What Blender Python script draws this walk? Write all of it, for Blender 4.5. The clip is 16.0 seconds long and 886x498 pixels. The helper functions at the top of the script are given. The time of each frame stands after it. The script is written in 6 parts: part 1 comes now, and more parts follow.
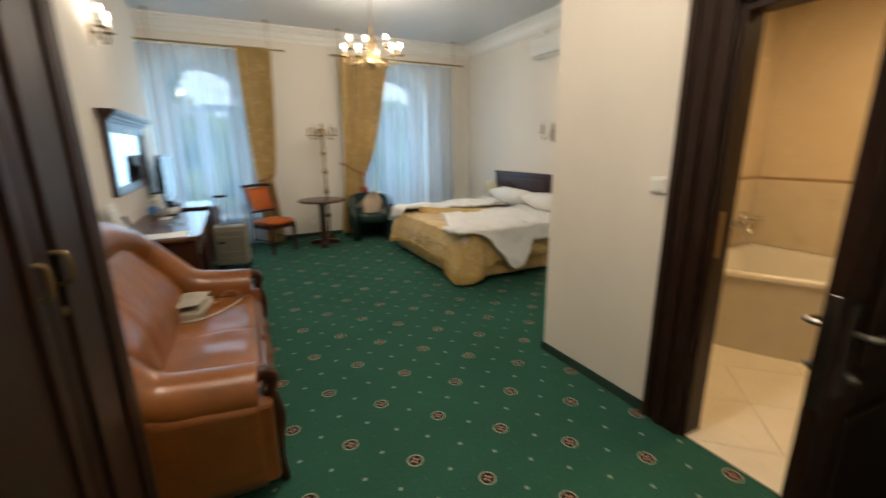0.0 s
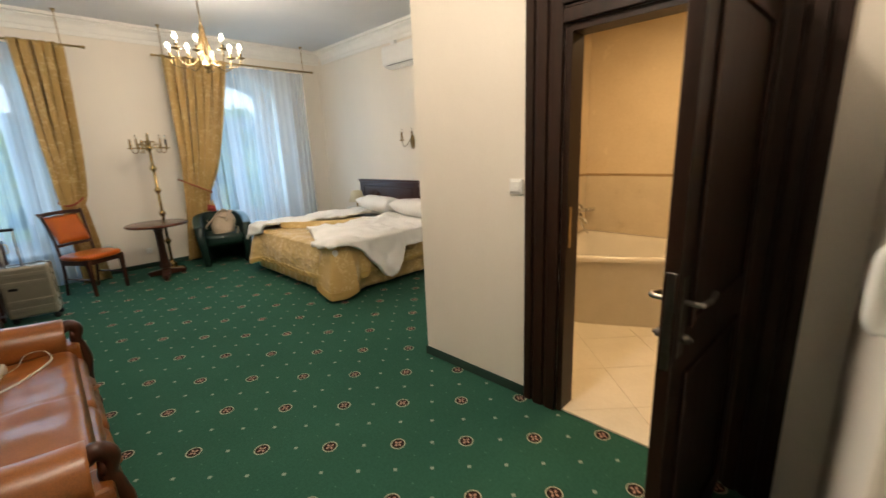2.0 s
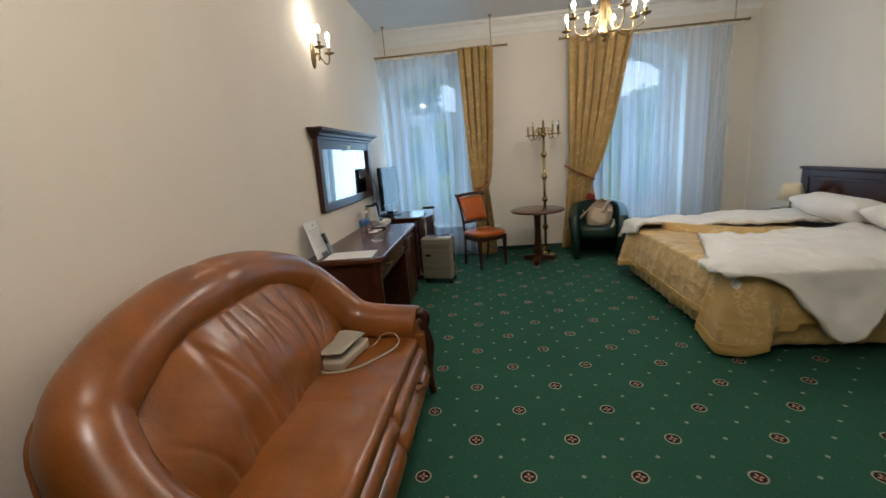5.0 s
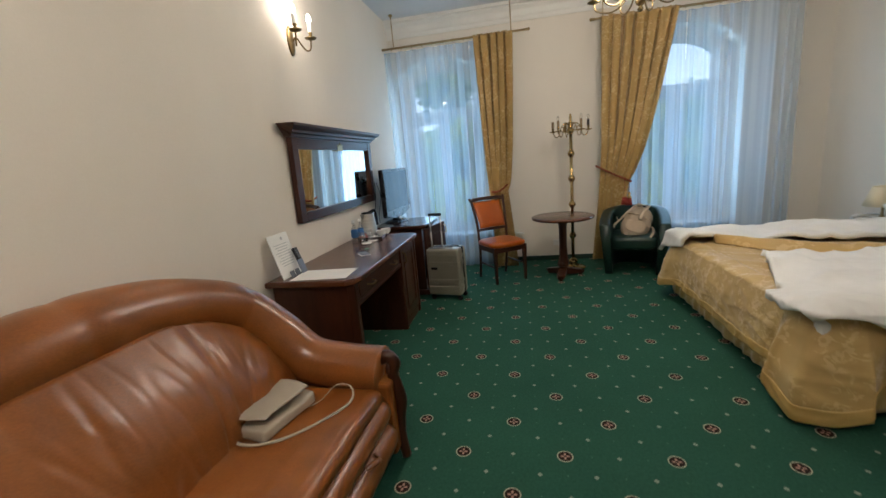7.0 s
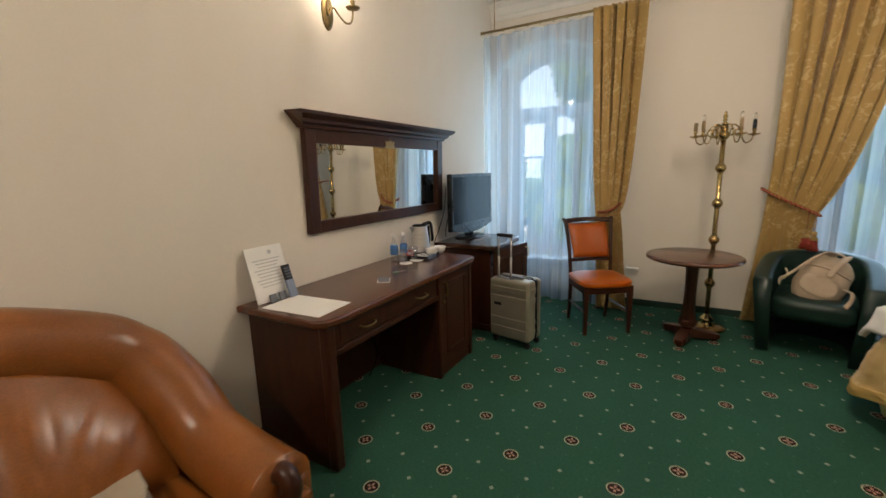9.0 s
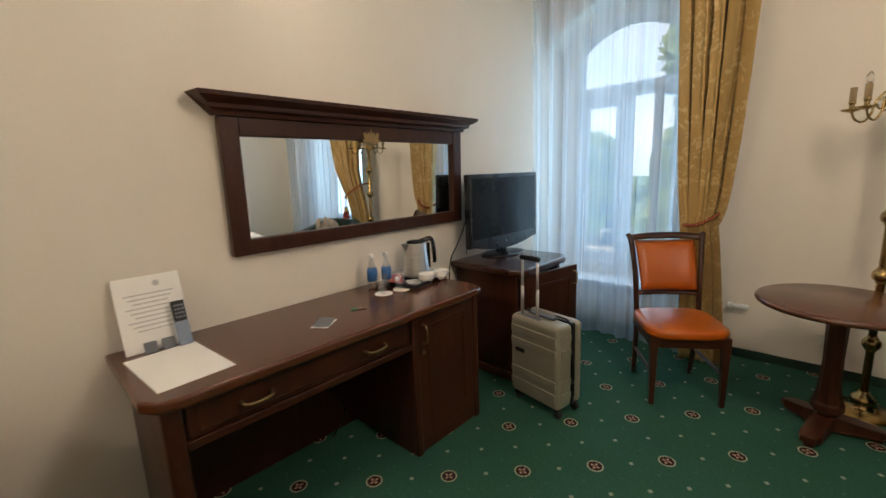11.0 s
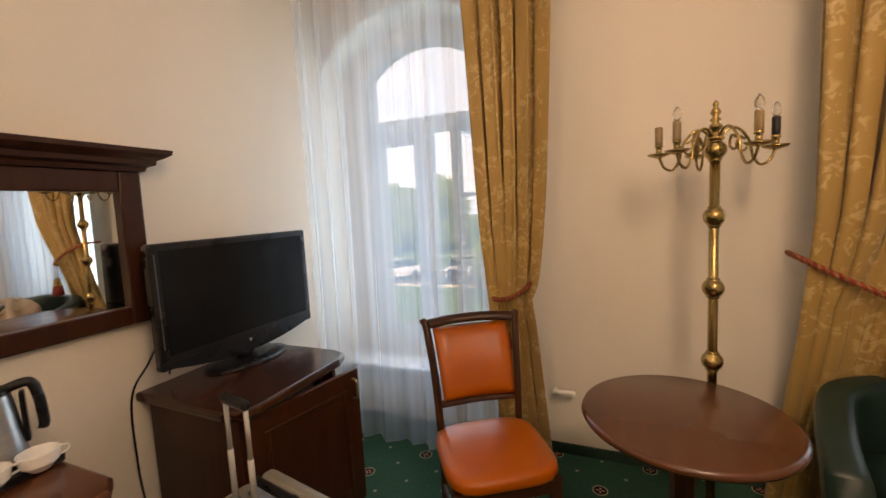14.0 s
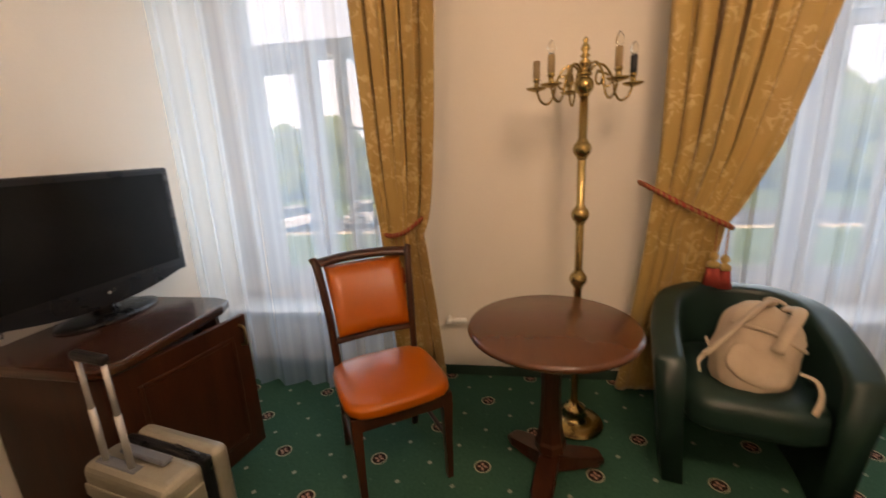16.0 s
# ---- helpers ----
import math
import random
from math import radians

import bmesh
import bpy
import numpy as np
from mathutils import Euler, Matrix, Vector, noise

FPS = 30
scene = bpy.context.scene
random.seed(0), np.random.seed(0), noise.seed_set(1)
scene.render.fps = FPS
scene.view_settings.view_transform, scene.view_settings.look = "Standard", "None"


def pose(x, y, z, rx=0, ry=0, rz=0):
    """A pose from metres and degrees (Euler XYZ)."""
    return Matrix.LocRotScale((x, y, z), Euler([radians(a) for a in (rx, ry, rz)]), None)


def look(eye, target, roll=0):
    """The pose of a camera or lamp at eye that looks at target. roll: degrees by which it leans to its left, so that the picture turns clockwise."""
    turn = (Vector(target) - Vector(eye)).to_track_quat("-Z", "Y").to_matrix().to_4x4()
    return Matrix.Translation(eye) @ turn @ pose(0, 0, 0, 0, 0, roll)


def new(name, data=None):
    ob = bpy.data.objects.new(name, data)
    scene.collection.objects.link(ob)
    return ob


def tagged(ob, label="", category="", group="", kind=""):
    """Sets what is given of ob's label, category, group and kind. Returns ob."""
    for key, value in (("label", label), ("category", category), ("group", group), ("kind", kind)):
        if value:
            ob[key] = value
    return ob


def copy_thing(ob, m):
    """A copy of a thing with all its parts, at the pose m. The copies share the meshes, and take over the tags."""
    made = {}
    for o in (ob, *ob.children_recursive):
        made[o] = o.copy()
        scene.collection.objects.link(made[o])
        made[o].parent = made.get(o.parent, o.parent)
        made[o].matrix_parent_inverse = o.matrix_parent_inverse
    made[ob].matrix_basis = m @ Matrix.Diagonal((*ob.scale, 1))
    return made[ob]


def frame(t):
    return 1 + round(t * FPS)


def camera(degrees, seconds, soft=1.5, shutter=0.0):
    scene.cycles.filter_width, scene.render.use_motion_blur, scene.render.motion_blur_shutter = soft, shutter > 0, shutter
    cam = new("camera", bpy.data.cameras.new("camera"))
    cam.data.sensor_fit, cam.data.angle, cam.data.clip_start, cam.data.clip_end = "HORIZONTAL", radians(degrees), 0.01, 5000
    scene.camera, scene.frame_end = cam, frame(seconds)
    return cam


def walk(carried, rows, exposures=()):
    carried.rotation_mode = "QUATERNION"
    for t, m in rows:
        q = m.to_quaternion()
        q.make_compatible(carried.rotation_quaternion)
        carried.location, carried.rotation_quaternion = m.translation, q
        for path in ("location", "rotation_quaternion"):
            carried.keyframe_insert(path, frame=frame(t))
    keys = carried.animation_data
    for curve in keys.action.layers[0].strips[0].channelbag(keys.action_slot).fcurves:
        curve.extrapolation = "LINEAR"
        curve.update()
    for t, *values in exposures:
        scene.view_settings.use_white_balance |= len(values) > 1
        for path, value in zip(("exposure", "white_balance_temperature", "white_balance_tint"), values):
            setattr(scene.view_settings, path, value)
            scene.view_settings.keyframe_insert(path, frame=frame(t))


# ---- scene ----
cam = camera(94.6, 16.0, shutter=0.5)
PATH = [
    (0, (-0.032, -0.044, 1.505), (0.846, 1.687, 1.02), -0.7),
    (0.5, (-0.048, -0.051, 1.5), (1.286, 1.328, 0.933), -3.7),
    (1, (-0.098, -0.068, 1.502), (1.37, 1.164, 0.931), -2.9),
    (1.5, (-0.118, -0.058, 1.515), (1.376, 1.172, 1.01), -2.2),
    (2, (-0.027, 0.028, 1.513), (1.361, 1.39, 1.045), -2.4),
    (2.5, (0.105, 0.134, 1.527), (1.365, 1.625, 1.09), -1.6),
    (3, (0.247, 0.317, 1.505), (1.489, 1.822, 1.065), -2.3),
    (3.5, (0.336, 0.543, 1.519), (1.464, 2.143, 1.109), -3.6),
    (4, (0.389, 0.712, 1.532), (0.915, 2.599, 1.13), -3.1),
    (4.2, (0.403, 0.761, 1.528), (0.606, 2.708, 1.118), -2.5),
    (6.3, (0.556, 1.208, 1.501), (0.213, 3.119, 1.024), -5.4),
    (6.5, (0.568, 1.291, 1.487), (0.246, 3.211, 1.029), -5.7),
    (7, (0.708, 1.542, 1.483), (0.322, 3.459, 1.064), -5.1),
    (7.5, (0.791, 1.778, 1.465), (0.263, 3.663, 1.056), -3.8),
    (8, (0.82, 2.087, 1.492), (0.13, 3.929, 1.129), -4.3),
    (8.5, (0.923, 2.335, 1.482), (0.072, 4.107, 1.115), -3.2),
    (9, (1.022, 2.588, 1.473), (0.044, 4.292, 1.101), -1.6),
    (9.2, (1.027, 2.695, 1.469), (0.014, 4.38, 1.105), -1.6),
    (11.3, (1.077, 3.817, 1.454), (-0.288, 5.234, 1.095), -2.4),
    (11.5, (1.07, 3.929, 1.476), (-0.276, 5.364, 1.111), -2.7),
    (12, (1.081, 4.22, 1.459), (-0.19, 5.72, 1.091), -2.2),
    (12.5, (1.097, 4.457, 1.454), (-0.098, 6.018, 1.091), -1.7),
    (13, (1.035, 4.665, 1.472), (-0.063, 6.303, 1.14), -1.4),
    (13.5, (0.963, 4.794, 1.501), (0.034, 6.546, 1.243), -2.4),
    (14, (0.949, 4.848, 1.533), (0.172, 6.68, 1.332), -3.0),
    (14.5, (0.956, 4.86, 1.56), (0.241, 6.716, 1.348), -3.3),
    (15, (0.943, 4.886, 1.537), (0.303, 6.76, 1.26), -3.1),
    (15.5, (0.961, 4.879, 1.497), (0.431, 6.774, 1.139), -2.8),
    (16, (1.009, 4.862, 1.479), (0.677, 6.774, 0.994), -2.9),
]
# the clip's camera shifts its white balance as it walks: seconds, stops, kelvin, tint
EXPOSURES = [(0.0, 0.0, 6250, 10), (0.5, 0.02, 6250, 10), (1.0, 0.20, 6350, 11), (2.0, 0.24, 6450, 12), (3.0, 0.08, 6550, 12), (3.5, -0.06, 6400, 12), (4.0, -0.26, 6150, 12), (6.5, -0.20, 5900, 11), (8.0, -0.16, 6150, 12), (9.0, -0.10, 6650, 14), (11.5, 0.03, 6750, 14), (12.5, 0.16, 7000, 15), (13.5, 0.06, 8000, 23), (14.5, -0.06, 9300, 33), (15.0, -0.06, 9300, 33), (16.0, 0.03, 9000, 32)]
walk(cam, [(t, look(eye, target, roll)) for t, eye, target, roll in PATH], EXPOSURES)

# ---- world, light ----
world = bpy.data.worlds.new("world")
scene.world = world
world.use_nodes = True
wn = world.node_tree.nodes
sky = wn.new("ShaderNodeTexSky")
sky.sky_type, sky.sun_disc = "NISHITA", False
sky.sun_elevation, sky.sun_rotation = radians(28), radians(200)
wn["Background"].inputs["Strength"].default_value = 0.15
world.node_tree.links.new(sky.outputs[0], wn["Background"].inputs["Color"])


def lamp(name, kind, m, power, colour, size=0.1, size_y=None):
    data = bpy.data.lights.new(name, kind)
    data.energy, data.color = power, colour
    if kind == "AREA":
        data.size = size
        if size_y:
            data.shape, data.size_y = "RECTANGLE", size_y
    elif kind == "SUN":
        data.angle = size
    else:
        data.shadow_soft_size = size
    ob = new(name, data)
    ob.matrix_world = m
    return ob


WARM = (1.0, 0.86, 0.68)
lamp("sun", "SUN", look((6, -14, 11), (0, 0, 0)), 5.0, (1.0, 0.95, 0.87), radians(12))
# daylight standing in the two window openings
for wx in (-0.31, 2.73):
    lamp("window_light", "AREA", look((wx, 7.575, 1.60), (wx + 0.1, 3.0, 1.70)), 18.5, (0.46, 0.75, 1.0), 0.86, 1.85)
lamp("chandelier_light", "POINT", pose(1.60, 4.95, 2.60), 84, WARM, 0.22)
lamp("sconce_light", "POINT", pose(-0.80, 4.60, 2.68), 7, WARM, 0.05)
# unseen source, added to brighten the entrance pier and near floor
lamp("added_entrance_light", "POINT", pose(0.36, 1.15, 3.06), 90, WARM, 0.12)
lamp("bath_light", "AREA", look((3.0, 0.9, 2.55), (3.0, 0.9, 0)), 25, (1.0, 0.70, 0.36), 0.5)

# ---- materials ----


def mix_rgb(nt, fac, a, b):
    n = nt.nodes.new("ShaderNodeMix")
    n.data_type = "RGBA"
    for sock, v in ((n.inputs["Factor"], fac), (n.inputs[6], a), (n.inputs[7], b)):
        if isinstance(v, bpy.types.NodeSocket):
            nt.links.new(v, sock)
        elif isinstance(v, (tuple, list)):
            sock.default_value = (*v[:3], 1)
        else:
            sock.default_value = v
    return n.outputs[2]


def op(nt, kind, a, b=0.0, c=None):
    n = nt.nodes.new("ShaderNodeMath")
    n.operation = kind
    for i, v in enumerate((a, b) if c is None else (a, b, c)):
        if isinstance(v, bpy.types.NodeSocket):
            nt.links.new(v, n.inputs[i])
        else:
            n.inputs[i].default_value = v
    return n.outputs[0]


def noise_tex(nt, vec, scale, detail=4, rough=0.55, kind="ShaderNodeTexNoise"):
    n = nt.nodes.new(kind)
    nt.links.new(vec, n.inputs["Vector"])
    n.inputs["Scale"].default_value = scale
    if kind == "ShaderNodeTexNoise":
        n.inputs["Detail"].default_value, n.inputs["Roughness"].default_value = detail, rough
    return n.outputs[0]


def ramp(nt, v, lo, hi):
    n = nt.nodes.new("ShaderNodeMapRange")
    nt.links.new(v, n.inputs[0])
    n.inputs[1].default_value, n.inputs[2].default_value = lo, hi
    return n.outputs[0]


def bump(nt, height, strength, distance):
    n = nt.nodes.new("ShaderNodeBump")
    n.inputs["Strength"].default_value, n.inputs["Distance"].default_value = strength, distance
    nt.links.new(height, n.inputs["Height"])
    return n.outputs[0]


def base_mat(name, rough, metal=0.0, coat=0.0, spec=0.5):
    m = bpy.data.materials.new(name)
    m.use_nodes = True
    nt = m.node_tree
    p = nt.nodes["Principled BSDF"]
    p.inputs["Roughness"].default_value, p.inputs["Metallic"].default_value = rough, metal
    p.inputs["Coat Weight"].default_value, p.inputs["Coat Roughness"].default_value = coat, 0.15
    p.inputs["Specular IOR Level"].default_value = spec
    co = nt.nodes.new("ShaderNodeTexCoord").outputs["Object"]
    return m, nt, p, co


def stretched(nt, co, s):
    n = nt.nodes.new("ShaderNodeVectorMath")
    n.operation = "MULTIPLY"
    nt.links.new(co, n.inputs[0])
    n.inputs[1].default_value = s
    return n.outputs[0]


def surface(name, a, b, rough=0.5, metal=0.0, scale=6.0, grain=80.0, relief=0.15, depth=0.002, coat=0.0, stretch=(1, 1, 1), spec=0.5, rvar=0.15):
    """Two colours mixed by a broad and a fine noise, with relief and uneven gloss."""
    m, nt, p, co = base_mat(name, rough, metal, coat, spec)
    v = stretched(nt, co, stretch)
    big, fine = noise_tex(nt, v, scale), noise_tex(nt, v, grain, 3)
    f = ramp(nt, op(nt, "ADD", op(nt, "MULTIPLY", big, 0.65), op(nt, "MULTIPLY", fine, 0.35)), 0.32, 0.68)
    nt.links.new(mix_rgb(nt, f, a, b), p.inputs["Base Color"])
    nt.links.new(op(nt, "ADD", op(nt, "MULTIPLY", big, rvar), rough - rvar / 2), p.inputs["Roughness"])
    if relief:
        nt.links.new(bump(nt, fine, relief, depth), p.inputs["Normal"])
    return m


def shade(c, k):
    return tuple(v * k for v in c)


PLASTER = surface("cream_wallpaper", (0.72, 0.66, 0.57), (0.79, 0.73, 0.64), 0.75, scale=1.3, grain=220, relief=0.25, depth=0.0015, stretch=(1, 1, 0.35))
CEIL = surface("white_ceiling_paint", (0.60, 0.60, 0.60), (0.66, 0.66, 0.655), 0.8, scale=1.5, grain=90, relief=0.08)
TRIMWHITE = surface("white_moulding_paint", (0.76, 0.74, 0.69), (0.82, 0.80, 0.75), 0.6, relief=0.05)
DARKWOOD = surface("dark_wenge_wood", (0.011, 0.0045, 0.0022), (0.029, 0.0115, 0.0055), 0.45, scale=3, grain=30, relief=0.12, depth=0.001, coat=0.03, spec=0.22, stretch=(9, 9, 0.7))
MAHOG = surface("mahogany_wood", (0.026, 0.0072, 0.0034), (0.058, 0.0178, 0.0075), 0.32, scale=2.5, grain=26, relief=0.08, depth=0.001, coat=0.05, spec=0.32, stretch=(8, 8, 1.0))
# lighter mix than MAHOG, for the desk and round table tops
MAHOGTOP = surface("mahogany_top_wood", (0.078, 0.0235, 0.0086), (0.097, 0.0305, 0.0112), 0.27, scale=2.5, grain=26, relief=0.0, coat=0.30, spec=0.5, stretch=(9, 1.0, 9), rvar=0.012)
LEATHER = surface("tan_leather", (0.135, 0.043, 0.0075), (0.30, 0.098, 0.018), 0.31, scale=3.5, grain=170, relief=0.20, depth=0.0011, coat=0.12, spec=0.5)
ORANGE = surface("orange_leather", (0.35, 0.068, 0.0030), (0.45, 0.098, 0.005), 0.32, scale=4, grain=190, relief=0.18, depth=0.001, coat=0.03, spec=0.4)
GREENL = surface("dark_green_leather", (0.0065, 0.021, 0.016), (0.012, 0.034, 0.026), 0.38, scale=4, grain=180, relief=0.25, depth=0.001, coat=0.04, spec=0.4)
BRASS = surface("polished_brass", (0.33, 0.225, 0.085), (0.46, 0.33, 0.14), 0.24, 1.0, scale=8, grain=60, relief=0.04)
OLDBRASS = surface("aged_brass", (0.34, 0.24, 0.11), (0.46, 0.34, 0.17), 0.34, 1.0, scale=9, relief=0.05)
LAMPBRASS = surface("dull_lamp_brass", (0.19, 0.135, 0.06), (0.27, 0.195, 0.09), 0.4, 1.0, scale=9, relief=0.05)
CHROME = surface("chrome_metal", (0.62, 0.62, 0.61), (0.70, 0.70, 0.70), 0.2, 1.0, relief=0.02)
STEEL = surface("brushed_steel", (0.44, 0.43, 0.41), (0.58, 0.57, 0.55), 0.32, 1.0, grain=120, relief=0.05, stretch=(1, 1, 14))
BLACKP = surface("black_plastic", (0.005, 0.005, 0.006), (0.010, 0.010, 0.011), 0.28, relief=0.04, spec=0.32)
DARKSTEEL = surface("tarnished_dark_steel", (0.10, 0.09, 0.075), (0.17, 0.155, 0.13), 0.36, 1.0, relief=0.05)
DULLSTEEL = surface("worn_dull_steel", (0.26, 0.245, 0.215), (0.36, 0.34, 0.30), 0.32, 1.0, relief=0.04)
GREYP = surface("grey_plastic", (0.10, 0.11, 0.13), (0.14, 0.15, 0.17), 0.45, relief=0.05)
WHITEP = surface("white_plastic", (0.76, 0.75, 0.71), (0.82, 0.81, 0.77), 0.4, relief=0.03)
CERAMIC = surface("white_glazed_ceramic", (0.78, 0.77, 0.74), (0.84, 0.83, 0.80), 0.15, relief=0.02, coat=0.4)
LINEN = surface("white_cotton_linen", (0.74, 0.72, 0.68), (0.84, 0.82, 0.79), 0.85, scale=5, grain=320, relief=0.3, depth=0.001)
PAPER = surface("white_paper", (0.78, 0.77, 0.73), (0.84, 0.83, 0.79), 0.7, relief=0.03)
CANVAS = surface("beige_canvas", (0.40, 0.31, 0.22), (0.50, 0.40, 0.295), 0.85, scale=9, grain=300, relief=0.35, depth=0.0015)
TAUPE = surface("grey_taupe_leather", (0.33, 0.29, 0.225), (0.42, 0.37, 0.29), 0.5, scale=8, grain=200, relief=0.15)
CHAMP = surface("champagne_hard_shell", (0.27, 0.245, 0.19), (0.34, 0.31, 0.245), 0.34, 0.35, scale=5, grain=140, relief=0.06)
RED = surface("dark_red_fringe", (0.22, 0.022, 0.014), (0.34, 0.045, 0.028), 0.8, grain=160, relief=0.3)
BATHWALL = surface("beige_wall_tile", (0.62, 0.50, 0.34), (0.70, 0.58, 0.41), 0.25, scale=3, grain=40, relief=0.03, coat=0.2)
BATHFLOOR = surface("cream_floor_tile", (0.66, 0.59, 0.46), (0.76, 0.69, 0.56), 0.3, scale=4, grain=50, relief=0.03, coat=0.15)
GROUT = surface("beige_grout", (0.52, 0.45, 0.34), (0.60, 0.53, 0.41), 0.85)
BASEB = surface("green_carpet_skirting", (0.007, 0.030, 0.018), (0.013, 0.044, 0.027), 0.9, grain=260, relief=0.4)
FRAMEW = surface("white_window_paint", (0.70, 0.71, 0.72), (0.78, 0.79, 0.80), 0.45, relief=0.03)
GRASS = surface("lawn_grass", (0.07, 0.14, 0.03), (0.14, 0.23, 0.055), 0.9, scale=0.5, grain=9, relief=0.4, depth=0.03)
ASPHALT = surface("grey_asphalt", (0.09, 0.09, 0.09), (0.14, 0.14, 0.14), 0.85, grain=30, relief=0.3)
LEAF0 = surface("tree_leaf_green", (0.20, 0.28, 0.08), (0.36, 0.43, 0.14), 0.7, scale=0.6, grain=3, relief=0)
def leaf_mat():
    m = LEAF0.copy()
    m.name = "tree_leaves"
    nt = m.node_tree
    p, out = nt.nodes["Principled BSDF"], nt.nodes["Material Output"]
    t, x = nt.nodes.new("ShaderNodeBsdfTranslucent"), nt.nodes.new("ShaderNodeMixShader")
    t.inputs[0].default_value = (0.58, 0.68, 0.28, 1)
    x.inputs[0].default_value = 0.5
    nt.links.new(p.outputs[0], x.inputs[1])
    nt.links.new(t.outputs[0], x.inputs[2])
    nt.links.new(x.outputs[0], out.inputs[0])
    return m


LEAF = leaf_mat()
BARK = surface("tree_bark", (0.06, 0.045, 0.03), (0.12, 0.09, 0.06), 0.9, relief=0.5, depth=0.02)
CARPAINT = surface("white_car_paint", (0.70, 0.70, 0.70), (0.76, 0.76, 0.76), 0.25, relief=0, coat=0.6)
RUBBER = surface("black_rubber", (0.012, 0.012, 0.012), (0.022, 0.022, 0.022), 0.8)
ROPE = surface("red_gold_rope", (0.20, 0.05, 0.02), (0.42, 0.22, 0.07), 0.7, scale=40, grain=130, relief=0.5)
LABELBLUE = surface("blue_label_paper", (0.03, 0.13, 0.36), (0.06, 0.20, 0.46), 0.5, relief=0)
LABELRED = surface("red_packet_foil", (0.50, 0.02, 0.02), (0.62, 0.05, 0.04), 0.4, relief=0)
INK = surface("grey_print_ink", (0.46, 0.46, 0.46), (0.56, 0.56, 0.56), 0.7, relief=0)
SHADE = surface("cream_lampshade_cloth", (0.66, 0.57, 0.38), (0.74, 0.65, 0.46), 0.85, grain=260, relief=0.2)


def damask(name, a, b, c, scale):
    """Woven damask: a leafy figure a little lighter and glossier than its ground."""
    m, nt, p, co = base_mat(name, 0.5)
    n = nt.nodes.new("ShaderNodeTexNoise")
    nt.links.new(co, n.inputs["Vector"])
    n.inputs["Scale"].default_value, n.inputs["Detail"].default_value, n.inputs["Distortion"].default_value = scale * 1.7, 2.5, 1.6
    fig = ramp(nt, n.outputs[0], 0.535, 0.575)
    gate = ramp(nt, noise_tex(nt, co, scale * 0.55, 1), 0.42, 0.50)
    fig = op(nt, "MULTIPLY", fig, gate)
    broad = noise_tex(nt, co, 2.0)
    ground = mix_rgb(nt, broad, a, b)
    nt.links.new(mix_rgb(nt, op(nt, "MULTIPLY", fig, 0.55), ground, c), p.inputs["Base Color"])
    nt.links.new(op(nt, "SUBTRACT", 0.6, op(nt, "MULTIPLY", fig, 0.2)), p.inputs["Roughness"])
    weave = noise_tex(nt, stretched(nt, co, (1, 1, 3)), 260, 2)
    nt.links.new(bump(nt, weave, 0.25, 0.001), p.inputs["Normal"])
    p.inputs["Sheen Weight"].default_value = 0.25
    return m


GOLD = damask("gold_damask", (0.34, 0.212, 0.058), (0.42, 0.268, 0.082), (0.60, 0.45, 0.22), 12)
SPREAD = damask("gold_satin_spread", (0.46, 0.30, 0.095), (0.56, 0.38, 0.135), (0.70, 0.52, 0.25), 9)


def sheer_mat():
    m = bpy.data.materials.new("sheer_voile")
    m.use_nodes = True
    nt = m.node_tree
    for n in list(nt.nodes):
        if n.type == "BSDF_PRINCIPLED":
            nt.nodes.remove(n)
    co = nt.nodes.new("ShaderNodeTexCoord").outputs["Object"]
    d, t, tr = (nt.nodes.new("ShaderNodeBsdf" + k) for k in ("Diffuse", "Translucent", "Transparent"))
    # white voile, with the daylight's blue put into its colour
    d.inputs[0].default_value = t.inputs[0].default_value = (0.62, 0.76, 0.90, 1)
    a, b = nt.nodes.new("ShaderNodeMixShader"), nt.nodes.new("ShaderNodeMixShader")
    a.inputs[0].default_value = 0.72
    nt.links.new(d.outputs[0], a.inputs[1])
    nt.links.new(t.outputs[0], a.inputs[2])
    f = op(nt, "ADD", op(nt, "MULTIPLY", noise_tex(nt, stretched(nt, co, (17, 17, 0.12)), 1.0, 2), 0.40), 0.20)
    nt.links.new(f, b.inputs[0])
    nt.links.new(tr.outputs[0], b.inputs[1])
    nt.links.new(a.outputs[0], b.inputs[2])
    nt.links.new(b.outputs[0], nt.nodes["Material Output"].inputs[0])
    return m


SHEER = sheer_mat()


